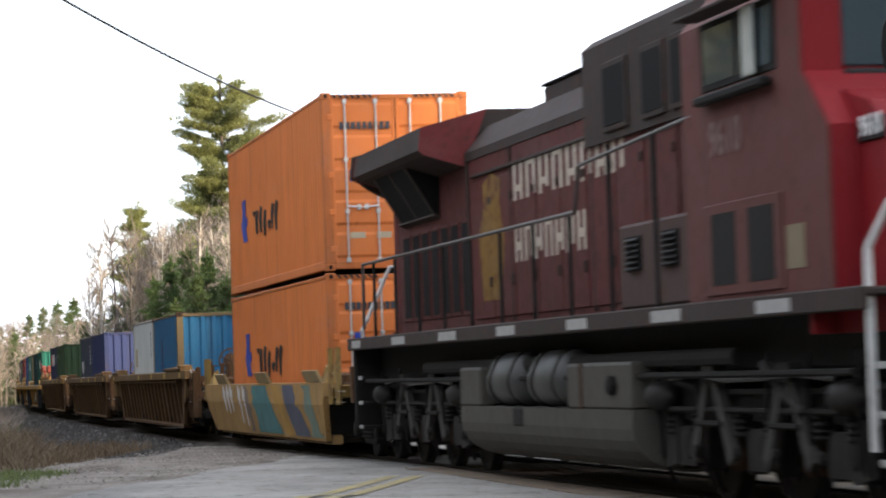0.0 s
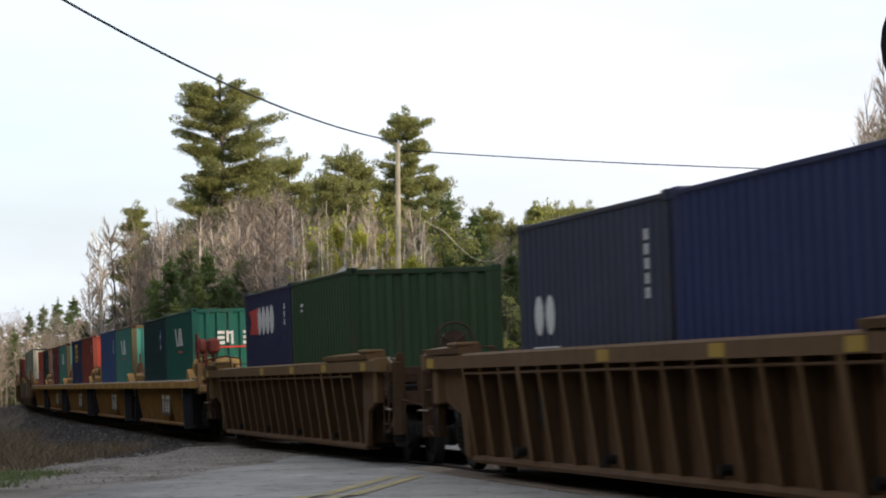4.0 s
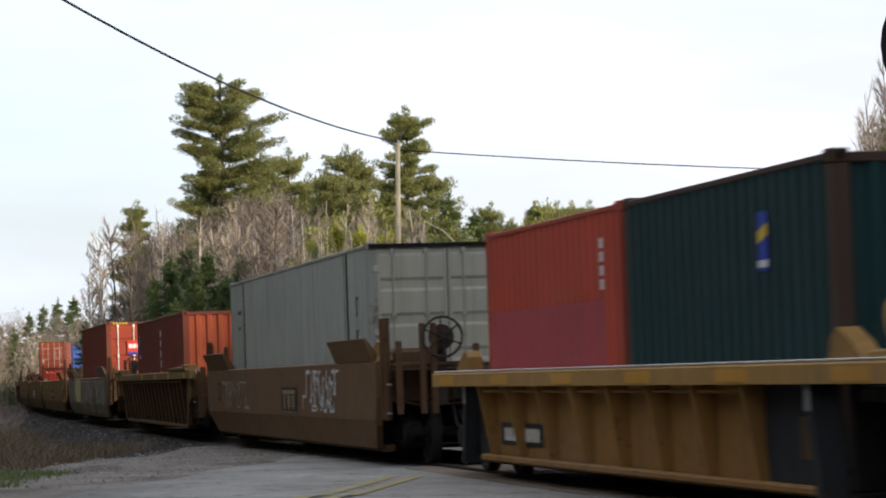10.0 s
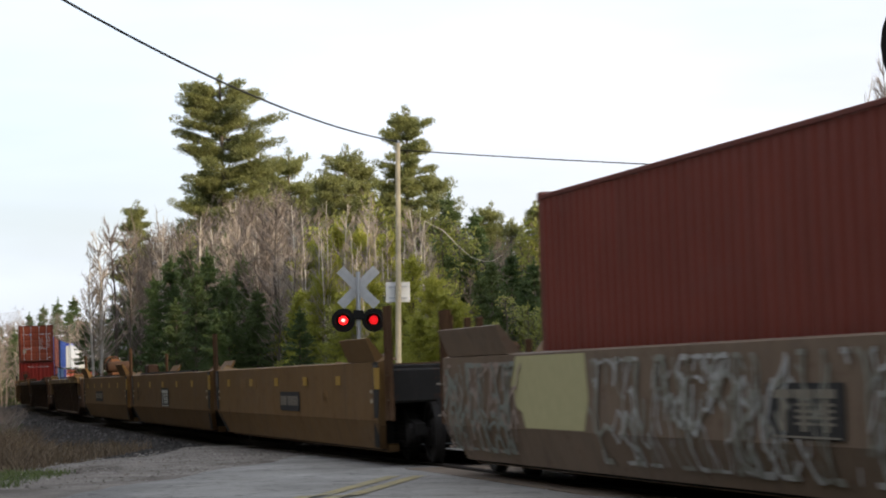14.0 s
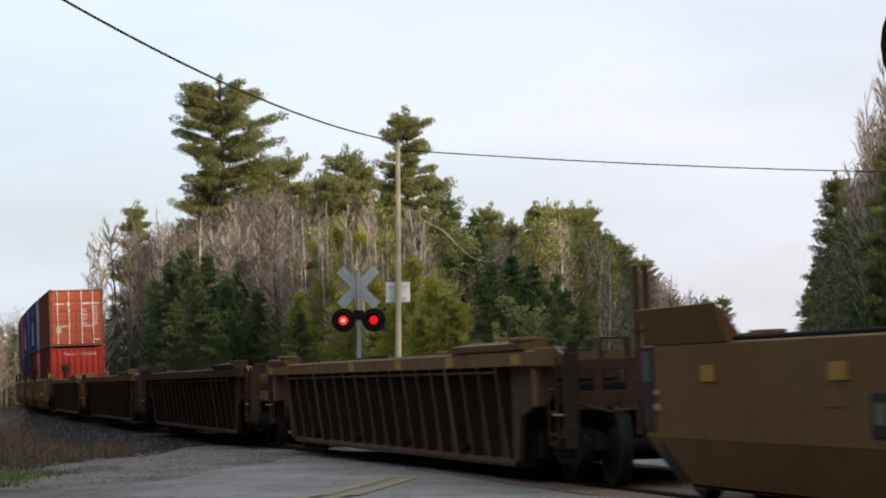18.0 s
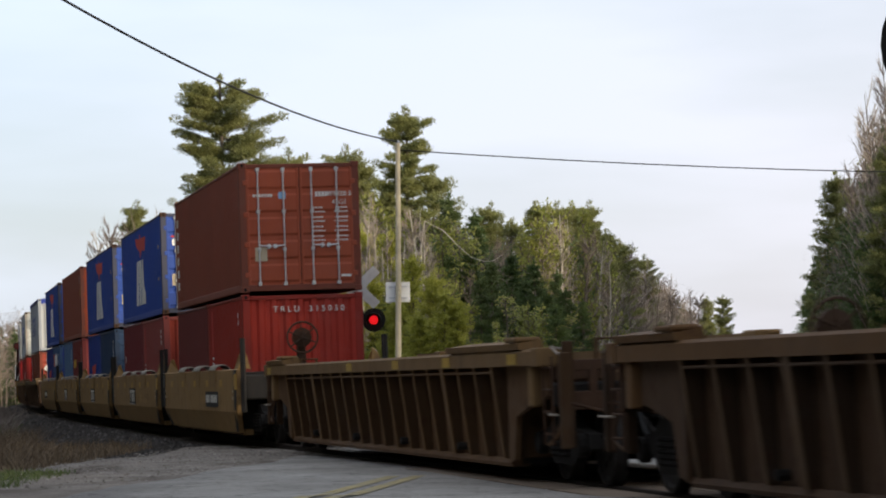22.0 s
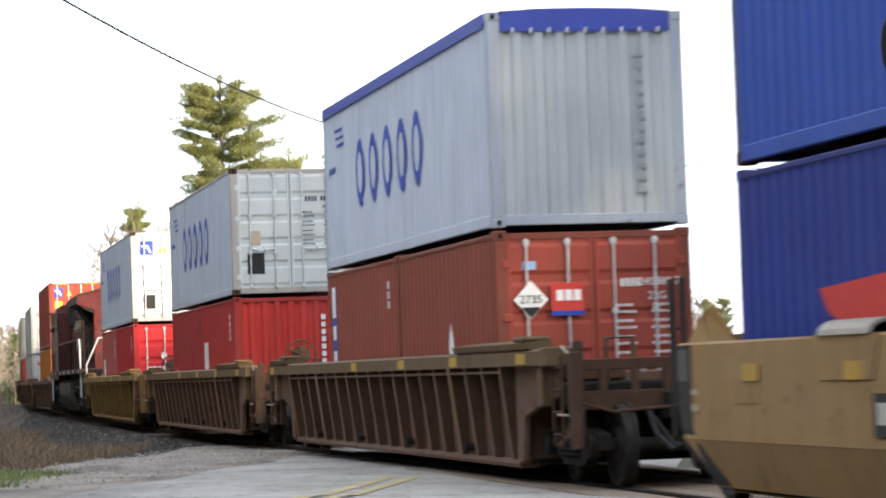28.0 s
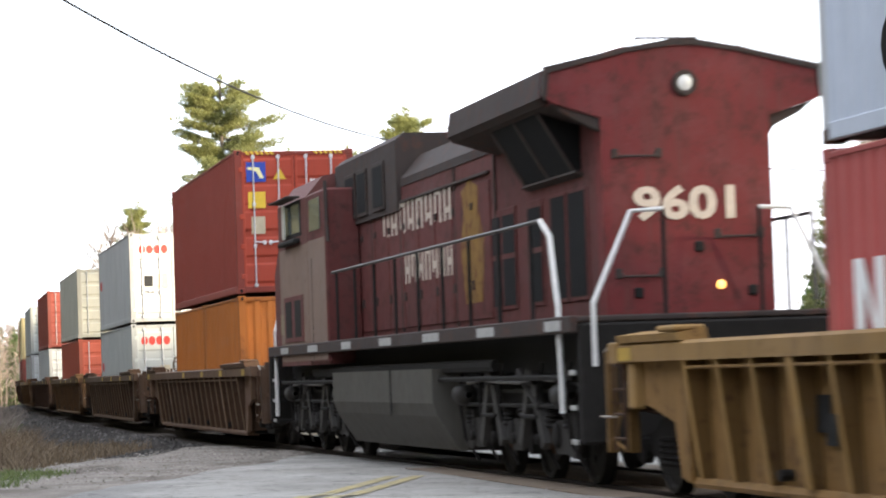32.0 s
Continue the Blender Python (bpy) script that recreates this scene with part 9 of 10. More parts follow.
# sprayed smooth car with one tall box
car = smooth_unit("smooth well car covered in grey and cream graffiti", (0.205, 0.168, 0.125), 9.9, front_truck=9.3, rear_truck=-9.3, ends=(True, True), plate="logo", dark_ends=False, spots=False, pads=0, wing=3.2, plate_y=3.8, plate_c=(0.24, 0.21, 0.16))
part("graffiti", Shape().prism([(-6.0, 1.42), (-3.0, 1.42), (-2.9, 0.95), (-3.1, 0.63), (-5.6, 0.63), (-5.75, 0.8), (-6.0, 0.85), (-6.25, 1.1)], 1.5015, 1.504, "x"), simple("spray_cream", (0.46, 0.42, 0.22), 0.7, 0, 0.15), car, "cream painted block")
graffiti(car, 10, 8, [(0.44, 0.43, 0.40), (0.27, 0.26, 0.21)], 95, -2.7, 9.4)
graffiti(car, 10, 9, [(0.34, 0.26, 0.21), (0.24, 0.25, 0.21)], 44, -9.6, -6.3)
roll(car, 45.65, 9.3)
b = container("red-brown high container with white door rods and a red sign", (0.20, 0.048, 0.032), 40, 2.896, True, wear=0.12, c_end=(0.27, 0.042, 0.022), rod=WHITE)
decal(b, "sign", [rect(0.10, 0.55, 1.90, 2.28)], M_RED, "y", L40 / 2 + 0.055, "red and white sign")
decal(b, "sign", bars(0.14, 0.52, 2.03, 2.16, 3, 0.2), WHITE, "y", L40 / 2 + 0.06)
decal(b, "sign", [rect(0.10, 0.55, 1.82, 1.90)], M_BLUE, "y", L40 / 2 + 0.055)
numbers(b, 2.896, L40, None, "512206 2", "45G1")
decal(b, "hazard_stripe", [[(x, 2.80), (x + 0.05, 2.80), (x + 0.10, 2.87), (x + 0.05, 2.87)] for x in np.arange(0.5, 1.0, 0.1)] + [[(x, 2.80), (x + 0.05, 2.80), (x + 0.10, 2.87), (x + 0.05, 2.87)] for x in np.arange(-1.0, -0.5, 0.1)], M_YEL, "y", L40 / 2)
load(45.65, 9.3, 0.2, LOW, b)

# three empty smooth units
for k, s in enumerate((21.9, 2.0, -18.25)):
    u = smooth_unit("tan-brown smooth well car unit, empty", ((0.175, 0.112, 0.042), (0.148, 0.092, 0.032), (0.165, 0.104, 0.038))[k], 9.4 if k < 2 else 9.2, front_truck=8.7 if k == 0 else False, rear_truck=-10.3 if k < 2 else -8.7, ends=(k == 0, k == 2), plate=("number", "logo", "number")[k], pads=0, wing=2.3 if k != 1 else 0.0, wing_ends=(1,) if k == 0 else (1, -1), plate_y=-3.0 if k == 2 else 0.0, plate_w=3.1 if k == 2 else 2.2, pointed=False)
    if k:
        part("guide_bar", Shape().box(1.30, 1.44, -7.5, 5.5, 1.462, 1.50, 0.01), GRIME, u)
    if k == 1:
        part("lashing_block", Shape().box(1.1, 1.4, -6.6, -5.8, 1.462, 1.72, 0.04), RUSTY, u)
    if k == 2:
        y = -6.6
        part("air_tank", Shape().lathe([(-0.42, 0.05), (-0.39, 0.14), (-0.33, 0.185), (0.33, 0.185), (0.39, 0.14), (0.42, 0.05)], (0.85, y + 4.75, 1.765), "x", 18), RUSTY, u, "rusty reservoir lying across the car", True)
        part("brake_housing", Shape().box(0.72, 1.12, y + 3.5, y + 3.9, 1.46, 2.04, 0.10).box(0.85, 1.15, y + 3.9, y + 5.4, 1.46, 1.60, 0.04), paint((0.15, 0.062, 0.024), 0.7, 0.8, (0.07, 0.03, 0.016), (0.03, 0.02, 0.014)), u)
        brake_wheel(u, 0.95, y + 3.42, 1.84, paint((0.13, 0.055, 0.024), 0.7, 0.8))
    if k == 1:
        num = lettering("53", 0.62, 0.002, 0.01)
        num.materials.append(simple("faded_black_number", (0.06, 0.045, 0.03), 0.8, 0, 0.4, 9))
        part("lettering", num, None, u, "faded black number", at=pose(1.503, -7.55, 0.98, 90, 0, 90))
    roll(u, s, 9.5)

# four empty ribbed cars
for k, (s, c) in enumerate(((-41.7, (0.066, 0.042, 0.028)), (-66.2, (0.040, 0.023, 0.015)), (-90.2, (0.060, 0.038, 0.023)), (-113.9, RB))):
    roll(ribbed_car(("dark brown ribbed well car, empty", "rust-brown ribbed well car, empty", "very dark brown ribbed well car, empty", "brown ribbed well car with pale chords, empty")[k], c, ((0.17, 0.115, 0.055), None, (0.115, 0.068, 0.030), (0.17, 0.115, 0.055))[k], wheel_end=(0, 0, -1, -1)[k], patches=k in (0, 3), wheel_at=(-0.55, -0.80, 1.58) if k == 2 else (0.80, 0.10, 1.98)), s, 9.75)


# five tan smooth units, double stacked
def big_emblem(ob, H):
    """Blue box: red eagle-like shape over three white upright blocks."""
    decal(ob, "emblem", [[(-1.35, H - 0.29), (-0.2, H - 0.37), (0.0, H - 0.23), (0.2, H - 0.35), (1.7, H - 0.37), (1.45, H - 0.75), (0.5, H - 0.69), (0.3, H - 0.79), (0.05, H - 0.91), (-0.1, H - 0.71), (-0.8, H - 0.59), (-1.05, H - 0.54)]], M_RED, "x", 1.2095, "red emblem")
    decal(ob, "emblem", [[(y + 0.62, 0.42 + (z - 0.55) * 1.22) for y, z in q] for q in ([(-2.05, 0.55), (-1.30, 0.55), (-1.08, 1.55), (-1.60, 1.55)], [(-1.08, 0.55), (-0.62, 0.55), (-0.26, 1.25), (-0.32, 1.55), (-0.94, 1.55)],
                           [(-0.40, 0.55), (0.80, 0.55), (0.72, 0.80), (0.34, 0.95), (0.22, 1.55), (-0.10, 1.55)])], WHITE, "x", 1.2095, "white emblem shapes")
    y = L40 / 2 + 0.006
    decal(ob, "emblem", bars(0.35, 0.95, H - 0.85, H - 0.68, 3, 0.12), WHITE, "y", y)
    decal(ob, "emblem", [rect(0.40, 0.95, H - 0.64, H - 0.60)], M_RED, "y", y)
    decal(ob, "panel_mark", [rect(0.62, 0.95, 0.72, 1.02)], M_PATCH, "y", y)
    decal(ob, "marking", [rect(5.2, 5.3, H - 0.9, H - 0.78), rect(5.2, 5.3, 0.9, 0.98)], M_YEL, "x", 1.2095)


vs = [-135.5, -151.3, -167.1, -182.9, -198.7]
for k, s in enumerate(vs):
    u = smooth_unit("tan smooth well car unit with dark emblem plate, carrying stacked containers", TAN, 7.1, front_truck=6.9 if k == 0 else False, rear_truck=-7.9 if k < 4 else -6.9, ends=(k == 0, k == 4), plate="number" if k in (0, 4) else "logo", plate_y=(2.1, 0, 0, 0, -2.0)[k])
    roll(u, s, 7.8)
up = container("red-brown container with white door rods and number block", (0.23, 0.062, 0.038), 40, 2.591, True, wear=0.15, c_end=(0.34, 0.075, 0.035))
numbers(up, 2.591, L40, None, "405428 5", "42G1")
decal(up, "sticker", [rect(0.28, 0.42, 1.86, 2.0)], simple("pale_blue_marking", (0.25, 0.40, 0.60), 0.6), "y", L40 / 2 + 0.006)
decal(up, "panel_mark", [rect(0.68, 0.92, 0.62, 0.90)], M_PATCH, "y", L40 / 2 + 0.006)
decal(up, "marking", bars(0.55, 0.95, 1.90, 1.96, 7, 0.3), ID_WHITE, "y", L40 / 2 + 0.006)
decal(up, "marking", [rect(-1.0, -0.8, 0.28, 0.33)], ID_WHITE, "y", L40 / 2 + 0.006)
decal(up, "emblem", [rect(-5.75, -5.45, 0.45 + 0.30 * k, 0.64 + 0.30 * k) for k in range(6)], ID_WHITE, "x", 1.2095)
f = box20("bright red container with white numbers on its ribbed end", (0.30, 0.032, 0.022), wear=0.12, c_end=(0.34, 0.03, 0.018))
side_column(f, 2.591, L20, n=2)
decal(f, "gauge_mark", [rect(-2.25, -2.10, 1.45, 2.4)], M_RED, "x", 1.2095)
decal(f, "gauge_mark", [rect(-2.25, -2.05, 0.25 + 0.11 * k, 0.31 + 0.11 * k) for k in range(11)], ID_WHITE, "x", 1.2095)
sign_text(f, "T R L U    3 1 5 0 5 0", 0.165, ID_WHITE, (-0.12, L20 / 2 + 0.002, 2.28), 180)
r = box20("dull maroon steel container, weathered", (0.15, 0.035, 0.033), wear=0.2)
pair(vs[0], 7.8, r, f)
load(vs[0], 7.8, 0, UP, up)
for k in (1, 2, 4):
    up = container("blue container with white blocks and a red emblem", DEEP_BLUE, 40, 2.591, True, wear=0.08, posts=(0.05, 0.06, 0.10))
    big_emblem(up, 2.591)
    load(vs[k], 7.8, 0, UP, up)
f = box20("faded pinkish red container", (0.28, 0.065, 0.060), wear=0.15, c_end=(0.26, 0.04, 0.025))
side_column(f, 2.591, L20, n=3)
decal(f, "gauge_mark", [rect(-2.4, -2.25, 1.45, 2.4)], M_RED, "x", 1.2095)
decal(f, "gauge_mark", [rect(-2.4, -2.2, 0.25 + 0.11 * k, 0.31 + 0.11 * k) for k in range(11)], ID_WHITE, "x", 1.2095)
decal(f, "marking", bars(-1.0, 0.0, 2.1, 2.24, 4, 0.4), ID_WHITE, "y", L20 / 2 - 0.004)
r = box20("dark maroon container with a few white marks", (0.17, 0.028, 0.035), wear=0.15)
decal(r, "marking", [rect(-2.6, -2.4, 1.5, 1.7), rect(-2.6, -2.4, 0.8, 1.0), rect(2.0, 2.1, 0.9, 1.05)], ID_WHITE, "x", 1.2095)
pair(vs[1], 7.8, r, f)
f = box20("dark blue steel container with small marks", (0.025, 0.055, 0.115), doors=True, wear=0.2)
side_column(f, 2.591, L20, n=4)
r = box20("blue container with red and white emblem low down", (0.025, 0.055, 0.26), wear=0.12)
decal(r, "emblem", [[(-1.4, 1.5), (0.6, 1.6), (0.2, 1.3), (-0.3, 1.1), (-1.2, 1.3)]], M_RED, "x", 1.2095)
decal(r, "emblem", bars(-1.2, 0.6, 0.2, 0.95, 3, 0.15), WHITE, "x", 1.2095)
pair(vs[2], 7.8, r, f)
up = container("plain red-brown container with door rods", (0.27, 0.080, 0.055), 40, 2.591, True, wear=0.1, c_end=(0.34, 0.07, 0.03))
decal(up, "panel_mark", [rect(0.6, 0.9, 0.75, 1.2)], M_PATCH, "y", L40 / 2 + 0.006)
decal(up, "sticker", [rect(0.55, 0.95, 1.38, 1.52)], WHITE, "y", L40 / 2 + 0.006)
numbers(up, 2.591, L40)
side_column(up, 2.591, L40, n=2, y=5.5)
decal(up, "sticker", [[(5.55, 1.5), (5.85, 1.5), (5.85, 1.85)]], M_YEL, "x", 1.2095)
load(vs[3], 7.8, 0, UP, up)
f = box20("dull maroon container with yellow letters blocks", (0.20, 0.040, 0.040), wear=0.15)
decal(f, "emblem", bars(-2.4, -0.9, 1.55, 1.85, 4, 0.3), M_YEL, "x", 1.2095)
decal(f, "panel_mark", [rect(-2.4, 0.2, 0.2, 0.75)], paint((0.25, 0.02, 0.02), 0.2), "x", 1.2085)
side_column(f, 2.591, L20, n=5)
r = box20("faded sky blue steel container", SKY, wear=0.25)
side_column(r, 2.591, L20, n=4)
pair(vs[3], 7.8, r, f)
f = box20("grey-blue container with a red and white emblem", (0.055, 0.115, 0.25), doors=True, wear=0.3, c_end=(0.022, 0.045, 0.26))
decal(f, "emblem", [[(-2.5, 1.74), (-1.5, 1.72), (-1.5, 2.26), (-2.5, 2.22), (-2.2, 2.0)]], M_RED, "x", 1.2095)
decal(f, "emblem", loops(-1.55, 0.8, 1.72, 2.26, 5, 0.05), WHITE, "x", 1.2095, "white emblem blocks")
side_column(f, 2.591, L20, n=4)
r = box20("blue container with red and white emblem low down", (0.028, 0.045, 0.22), wear=0.12)
decal(r, "emblem", [[(-1.0, 1.5), (1.0, 1.6), (0.6, 1.3), (0.1, 1.05), (-0.8, 1.3)]], M_RED, "x", 1.2095)
decal(r, "emblem", bars(-0.8, 0.8, 0.2, 0.9, 2, 0.15), WHITE, "x", 1.2095)
pair(vs[4], 7.8, r, f)


# three ribbed cars, double stacked with pale grey boxes on top
def ring_emblem(ob, H):
    decal(ob, "emblem", loops(-3.15, 2.35, 0.82, 1.86, 5, 0.36), M_BLUE, "x", 1.2095, "blue rounded emblem blocks")
    decal(ob, "emblem_centre", loops(-2.998, 2.502, 1.02, 1.66, 5, 0.636), paint(LGREY, 0.1), "x", 1.214)
    decal(ob, "emblem", [rect(-5.0 + 0.10 * k, -4.3 + 0.06 * k, 2.12 - 0.12 * k, 2.165 - 0.12 * k) for k in range(3)] + bars(-5.6, -4.95, 1.50, 1.60, 4, 0.35), M_BLUE, "x", 1.2095)


w = (-221.0, -245.0, -268.9)
for k, s in enumerate(w):
    roll(ribbed_car(("brown ribbed well car carrying stacked containers", "brown ribbed well car with a brake wheel, carrying stacked containers", "yellow-brown ribbed well car carrying stacked containers")[k], ((0.105, 0.068, 0.050), (0.125, 0.080, 0.055), YB)[k], ((0.115, 0.085, 0.05), (0.15, 0.105, 0.055), (0.25, 0.17, 0.07))[k], wheel_end=1 if k else 0), s, 9.75)
up = container("pale grey open-top container under a blue tarpaulin", LGREY, 40, 2.591, False, wear=0.06, c_end=(0.44, 0.46, 0.47), top="tarp")
ring_emblem(up, 2.591)
end_column(up, 2.591, L40, simple("faded_grey_marking", (0.27, 0.28, 0.29), 0.6), -0.66, 12, 0.4)
load(w[0], 9.75, 0.75, UP, up)
f = box20("brown container with white rods, red sign and a white diamond placard", (0.24, 0.062, 0.04), doors=True, wear=0.1, c_end=(0.30, 0.055, 0.035))
y = L20 / 2 + 0.055
decal(f, "sign", [rect(0.15, 0.55, 1.62, 1.95)], M_RED, "y", y)
decal(f, "sign", bars(0.19, 0.51, 1.74, 1.87, 3, 0.2), WHITE, "y", y + 0.005)
decal(f, "sign", [rect(0.15, 0.55, 1.56, 1.62)], M_BLUE, "y", y)
decal(f, "placard", [[(0.80, 1.53), (1.01, 1.76), (0.80, 1.99), (0.59, 1.76)]], WHITE, "y", y - 0.012, "white diamond placard")
decal(f, "placard", [[(0.80, 1.54), (0.92, 1.67), (0.68, 1.67)]], M_BLACK, "y", y - 0.007)
sign_text(f, "2735", 0.14, M_BLACK, (0.80, y - 0.003, 1.76), 180)
numbers(f, 2.591, L20, None, "245889 7", "22G1")
decal(f, "sticker", [rect(0.72, 0.88, 2.12, 2.22)], simple("pale_blue_marking", (0.25, 0.40, 0.60), 0.6), "y", L20 / 2 + 0.006)
decal(f, "placard", [[(0.35, 0.95), (0.5, 1.25), (0.35, 1.55), (0.2, 1.25)]], WHITE, "x", 1.2095)
r = box20("brown container with a blue and white strip", (0.25, 0.065, 0.042), wear=0.1)
decal(r, "emblem", [rect(-2.6, -2.25, 0.1, 2.35)], M_BLUE, "x", 1.2095)
decal(r, "emblem", [rect(-2.57, -2.28, 1.85, 2.33)] + [rect(-2.55, -2.3, 0.3 + 0.4 * k, 0.52 + 0.4 * k) for k in range(4)], WHITE, "x", 1.214)
side_column(r, 2.591, L20, n=3)
load(w[0], 9.75, -3.09 + 0.75, LOW, r)
load(w[0], 9.75, 3.09 + 0.75, LOW, f)
up = container("pale grey container with blue emblem blocks and ribbed doors", LGREY, 40, 2.591, True, wear=0.14, c_end=(0.56, 0.58, 0.56), posts=(0.40, 0.37, 0.33))
ring_emblem(up, 2.591)
y = L40 / 2 + 0.006
decal(up, "panel_mark", [rect(0.55, 0.90, 0.42, 0.85)], M_BLACK, "y", y)
decal(up, "panel_mark", [rect(0.62, 0.85, 1.0, 1.3)], M_PATCH, "y", y)
decal(up, "sticker", loops(0.26, 0.36, 2.0, 2.16, 1, 0.0), WHITE, "y", y)
numbers(up, 2.591, L40, ID_DARK, None, "4361")
load(w[1], 9.75, 0.6, UP, up)
f = box20("bright red container with a tall white mark", (0.40, 0.035, 0.030), wear=0.12, c_end=(0.46, 0.032, 0.024))
decal(f, "emblem", [rect(-2.4, -2.15, 1.0, 1.75), [(-2.15, 1.0), (-1.95, 1.0), (-1.85, 1.75), (-2.05, 1.75)], rect(-1.95, -1.7, 1.0, 1.75)], WHITE, "x", 1.2095)
side_column(f, 2.591, L20, n=4)
end_column(f, 2.591, L20, x=-0.62, n=10)
r = box20("red container with torn white marks", (0.34, 0.035, 0.035), wear=0.15)
decal(r, "emblem", [[(-2.3, 0.75), (-2.0, 0.8), (-2.1, 1.25)], rect(-1.4, -1.1, 0.2, 0.75), rect(-0.9, -0.4, 0.5, 0.6), rect(0.2, 0.4, 0.2, 0.5), rect(1.3, 2.2, 0.2, 0.42)], WHITE, "x", 1.2095)
load(w[1], 9.75, -3.09 + 0.6, LOW, r)
load(w[1], 9.75, 3.09 + 0.6, LOW, f)
up = container("pale grey container with blue emblem blocks and stickered doors", LGREY, 40, 2.591, True, wear=0.10, c_end=(0.50, 0.53, 0.54), posts=(0.40, 0.40, 0.38))
ring_emblem(up, 2.591)
decal(up, "panel_mark", [rect(0.55, 0.88, 0.38, 0.78)], M_BLACK, "y", y)
decal(up, "sticker", [rect(0.58, 0.95, 1.92, 2.32)], M_BLUE, "y", y)
decal(up, "sticker", [[(0.62, 1.98), (0.68, 1.98), (0.75, 2.12), (0.90, 2.14), (0.92, 2.19), (0.72, 2.19)]], simple("pale_yellow_marking", (0.70, 0.66, 0.35), 0.6), "y", y + 0.005)
decal(up, "sticker", [[(0.17, 1.98), (0.43, 1.98), (0.30, 2.22)]], M_YEL, "y", y)
decal(up, "sticker", [[(0.22, 1.22), (0.15, 1.36), (0.33, 1.36)]], WHITE, "y", y)
numbers(up, 2.591, L40, ID_DARK, None, "42G1")
load(w[2], 9.75, 1.1, UP, up)
f = box20("bright red container with white lettered doors", (0.42, 0.025, 0.028), doors=True, wear=0.1, c_end=(0.50, 0.020, 0.025))
numbers(f, 2.591, L20, None, "737889", "22G1")
decal(f, "emblem", bars(0.15, 0.85, 1.22, 1.36, 5, 0.25), WHITE, "y", L20 / 2 + 0.006)
decal(f, "emblem", loops(0.27, 0.44, 1.55, 1.78, 1, 0.0), WHITE, "y", L20 / 2 + 0.006)
decal(f, "emblem", [[(-2.5, 0.75), (-2.2, 0.8), (-2.35, 1.25)], rect(-1.8, -1.5, 0.2, 0.75), rect(-1.2, -0.9, 0.55, 0.65), rect(-0.4, -0.2, 0.2, 0.5), rect(0.5, 1.4, 0.2, 0.45)], WHITE, "x", 1.2095)
side_column(f, 2.591, L20, n=3)
r = box20("faded coral red container with a tall white mark", (0.42, 0.095, 0.085), wear=0.12)
decal(r, "emblem", [rect(-2.4, -2.2, 1.0, 1.7), rect(-1.95, -1.75, 1.0, 1.7), [(-2.2, 1.5), (-2.2, 1.7), (-1.95, 1.2), (-1.95, 1.0)]], WHITE, "x", 1.2095)
side_column(r, 2.591, L20, n=4)
load(w[2], 9.75, -3.09 + 1.1, LOW, r)
load(w[2], 9.75, 3.09 + 1.1, LOW, f)

# locomotive within the train, its long hood leading
roll(locomotive("weathered dark red diesel locomotive within the train, hood end leading", "9601"), -291.65, 6.75, pose(0, 0, 0, 0, 0, 180))

# last cars in sight
tail = [(-315.4, (0.11, 0.072, 0.05)), (-340.2, (0.09, 0.06, 0.042)), (-364.2, RB), (-388.2, RB2), (-412.2, RB), (-436.2, RB2), (-460.2, RB), (-484.2, RB2), (-508.2, RB)]
for k, (s, c) in enumerate(tail):
    roll(ribbed_car("brown ribbed well car carrying stacked containers", c, distant=k > 1, wheel_end=0 if k > 1 else -1), s, 9.75)
up = container("red-brown high container with stickered doors", (0.27, 0.050, 0.035), 40, 2.896, True, wear=0.1, c_end=(0.36, 0.055, 0.03))
decal(up, "sticker", [rect(0.58, 0.98, 2.25, 2.65)], M_BLUE, "y", y)
decal(up, "sticker", [[(0.62, 2.32), (0.70, 2.32), (0.78, 2.46), (0.94, 2.5), (0.95, 2.55), (0.72, 2.54)]], simple("pale_yellow_marking", (0.70, 0.66, 0.35), 0.6), "y", y + 0.005)
decal(up, "sticker", [[(0.17, 2.3), (0.43, 2.3), (0.30, 2.52)], rect(0.60, 0.95, 1.72, 2.05)], M_YEL, "y", y)
decal(up, "panel_mark", [rect(0.62, 0.9, 1.2, 1.55)], M_PATCH, "y", y)
numbers(up, 2.896, L40)
decal(up, "hazard_stripe", [[(x, 2.80), (x + 0.05, 2.80), (x + 0.10, 2.87), (x + 0.05, 2.87)] for x in np.arange(0.4, 1.0, 0.1)] + [[(x, 2.80), (x + 0.05, 2.80), (x + 0.10, 2.87), (x + 0.05, 2.87)] for x in np.arange(-1.0, -0.4, 0.1)], M_YEL, "y", L40 / 2)
load(tail[0][0], 9.75, 0.5, UP, up)
for dy in (-2.59, 3.59):
    b = box20("weathered orange container with dark sprayed marks", (0.46, 0.15, 0.03), wear=0.3)
    decal(b, "marking", bars(-1.8, -0.2, 0.25, 0.75, 3, 0.35), ID_DARK, "x", 1.2095)
    load(tail[0][0], 9.75, dy, LOW, b)


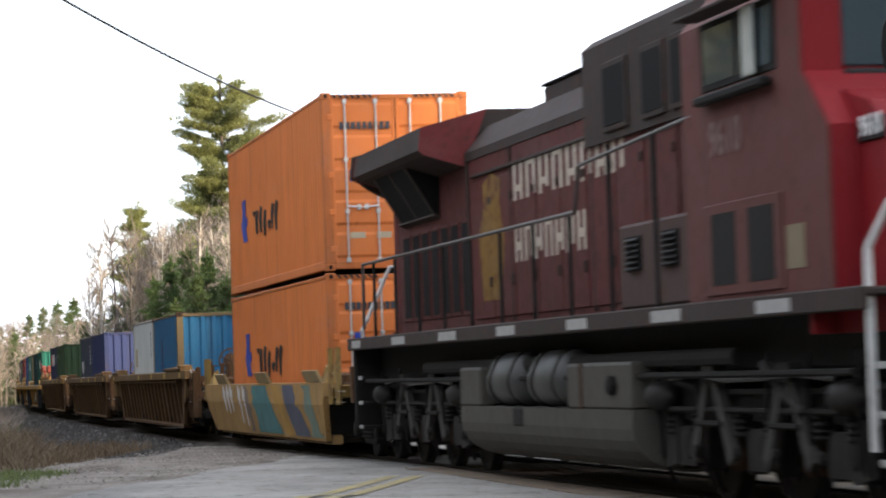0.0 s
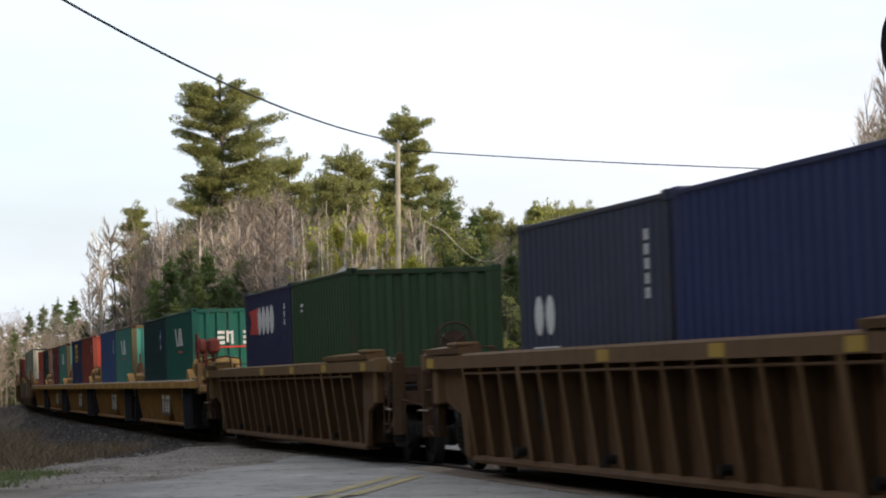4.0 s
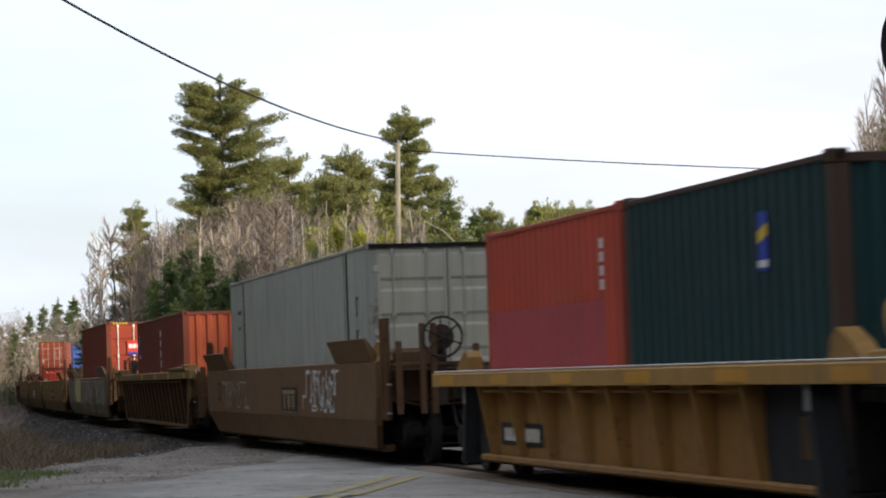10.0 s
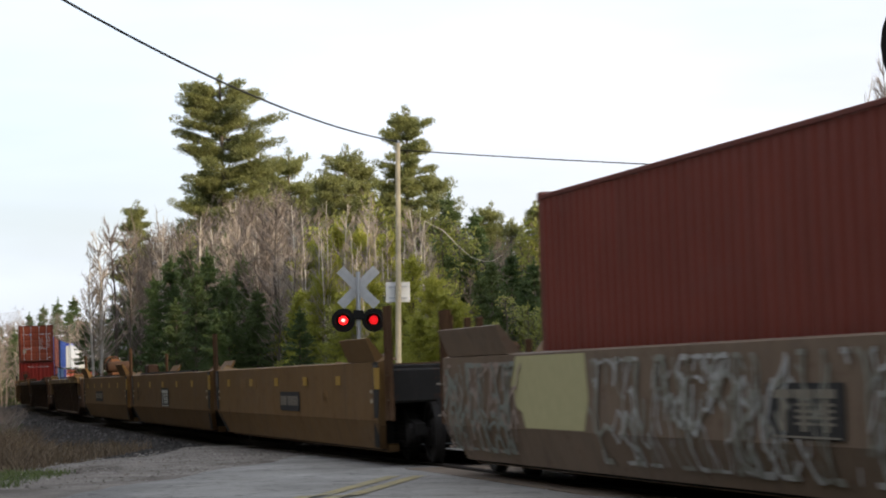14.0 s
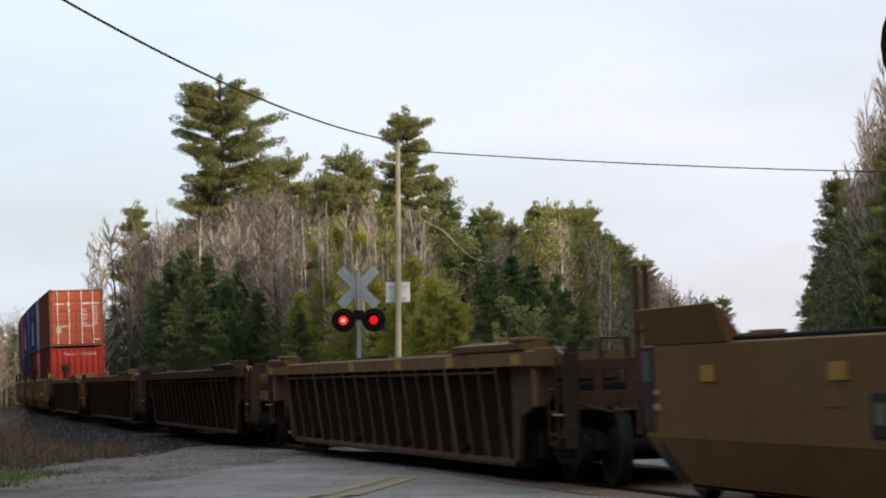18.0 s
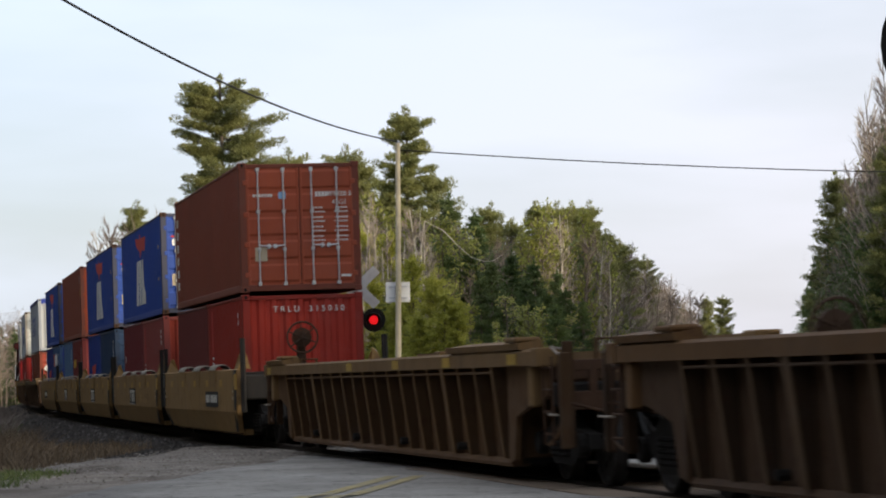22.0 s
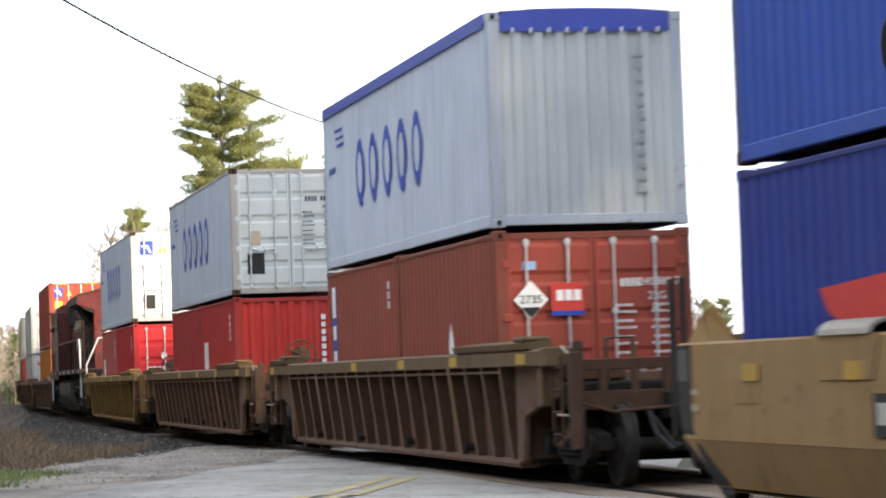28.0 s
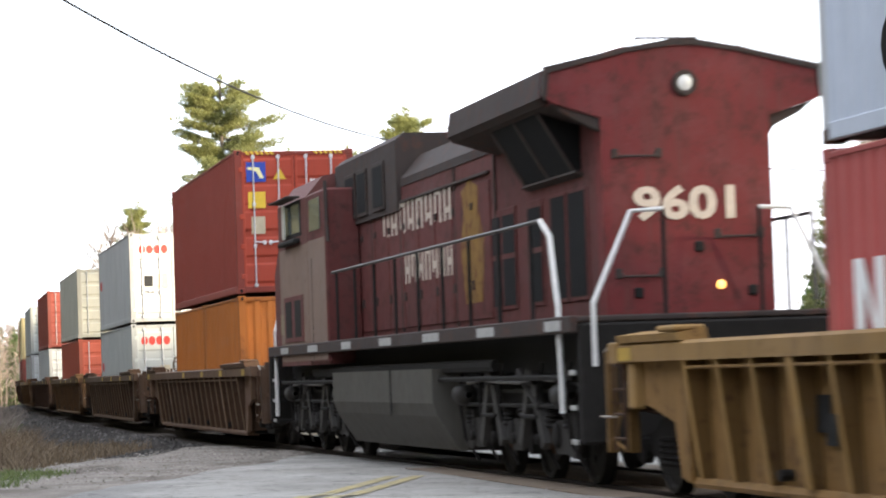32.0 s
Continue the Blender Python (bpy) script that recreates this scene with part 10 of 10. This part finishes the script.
def reefer(label, c):
    b = container(label, c, 40, 2.591, True, wear=0.08, flat=True)
    decal(b, "emblem", loops(0.10, 0.95, 1.98, 2.24, 4, 0.06), M_RED, "y", L40 / 2 + 0.006, "red emblem rings")
    decal(b, "panel_mark", [rect(0.55, 0.80, 1.05, 1.35)], M_BLACK, "y", L40 / 2 + 0.006)
    decal(b, "panel_mark", [rect(0.12, 0.4, 1.0, 1.4)], M_PATCH, "y", L40 / 2 + 0.006)
    decal(b, "emblem", loops(-5.6, -4.8, 1.3, 1.6, 3, 0.1), M_RED, "x", 1.2095)
    return b


load(tail[1][0], 9.75, 0.5, LOW, reefer("white container with red ring emblem, slightly stained", (0.43, 0.45, 0.43)))
load(tail[1][0], 9.75, 0.5, UP, reefer("white container with red ring emblem", (0.44, 0.45, 0.44)))
rest = [((0.40, 0.39, 0.32), (0.34, 0.075, 0.045)), ((0.22, 0.05, 0.035), (0.42, 0.43, 0.42)), ((0.38, 0.40, 0.38), (0.42, 0.43, 0.42)), ((0.45, 0.38, 0.20), (0.20, 0.05, 0.04)),
        ((0.22, 0.05, 0.04), (0.30, 0.30, 0.28)), ((0.40, 0.42, 0.40), (0.24, 0.05, 0.035)), ((0.24, 0.05, 0.035), (0.03, 0.05, 0.2))]
for (s, _), (cu, cl) in zip(tail[2:], rest):
    load(s, 9.75, 0.4, UP, container("weathered pale or brown container on top of the stack", cu, 40, 2.591, True, wear=0.15, distant=True))
    load(s, 9.75, 0.4, LOW, container("weathered container in the well of the car", cl, 40, 2.591, True, wear=0.15, distant=True))

# ---- motion: the train passes at about 18 metres a second ----
def run(t):
    q = t - 16.0
    return 18.0468 * q - 0.00954 * q * q / 2 - 0.0972 * q ** 3 / 600


def motions():
    place = {}
    for ob, s, half, local in ROLL:
        walk(ob, [(float(t), stand(s + run(t), half) @ local) for t in range(0, 33)])
        place[ob.name] = s
    # wheels turn while their car rolls past the crossing
    for wheel, car, radius, seat in SPINNERS:
        s = place[car.name]
        times = [k / FPS for k in range(0, 32 * FPS + 1) if -42 < s + run(k / FPS) < 24]
        if not times:
            continue
        way = -1 if car.matrix_basis.to_3x3().col[1].y < 0 else 1
        rows = [(t, seat @ pose(0, 0, 0, math.degrees(way * (run(t) - run(times[0])) / radius) % 360)) for t in times]
        if times[0] > 0:
            rows.insert(0, (0.0, rows[0][1]))
        if times[-1] < 32:
            rows.append((32.0, rows[-1][1]))
        walk(wheel, rows)


motions()
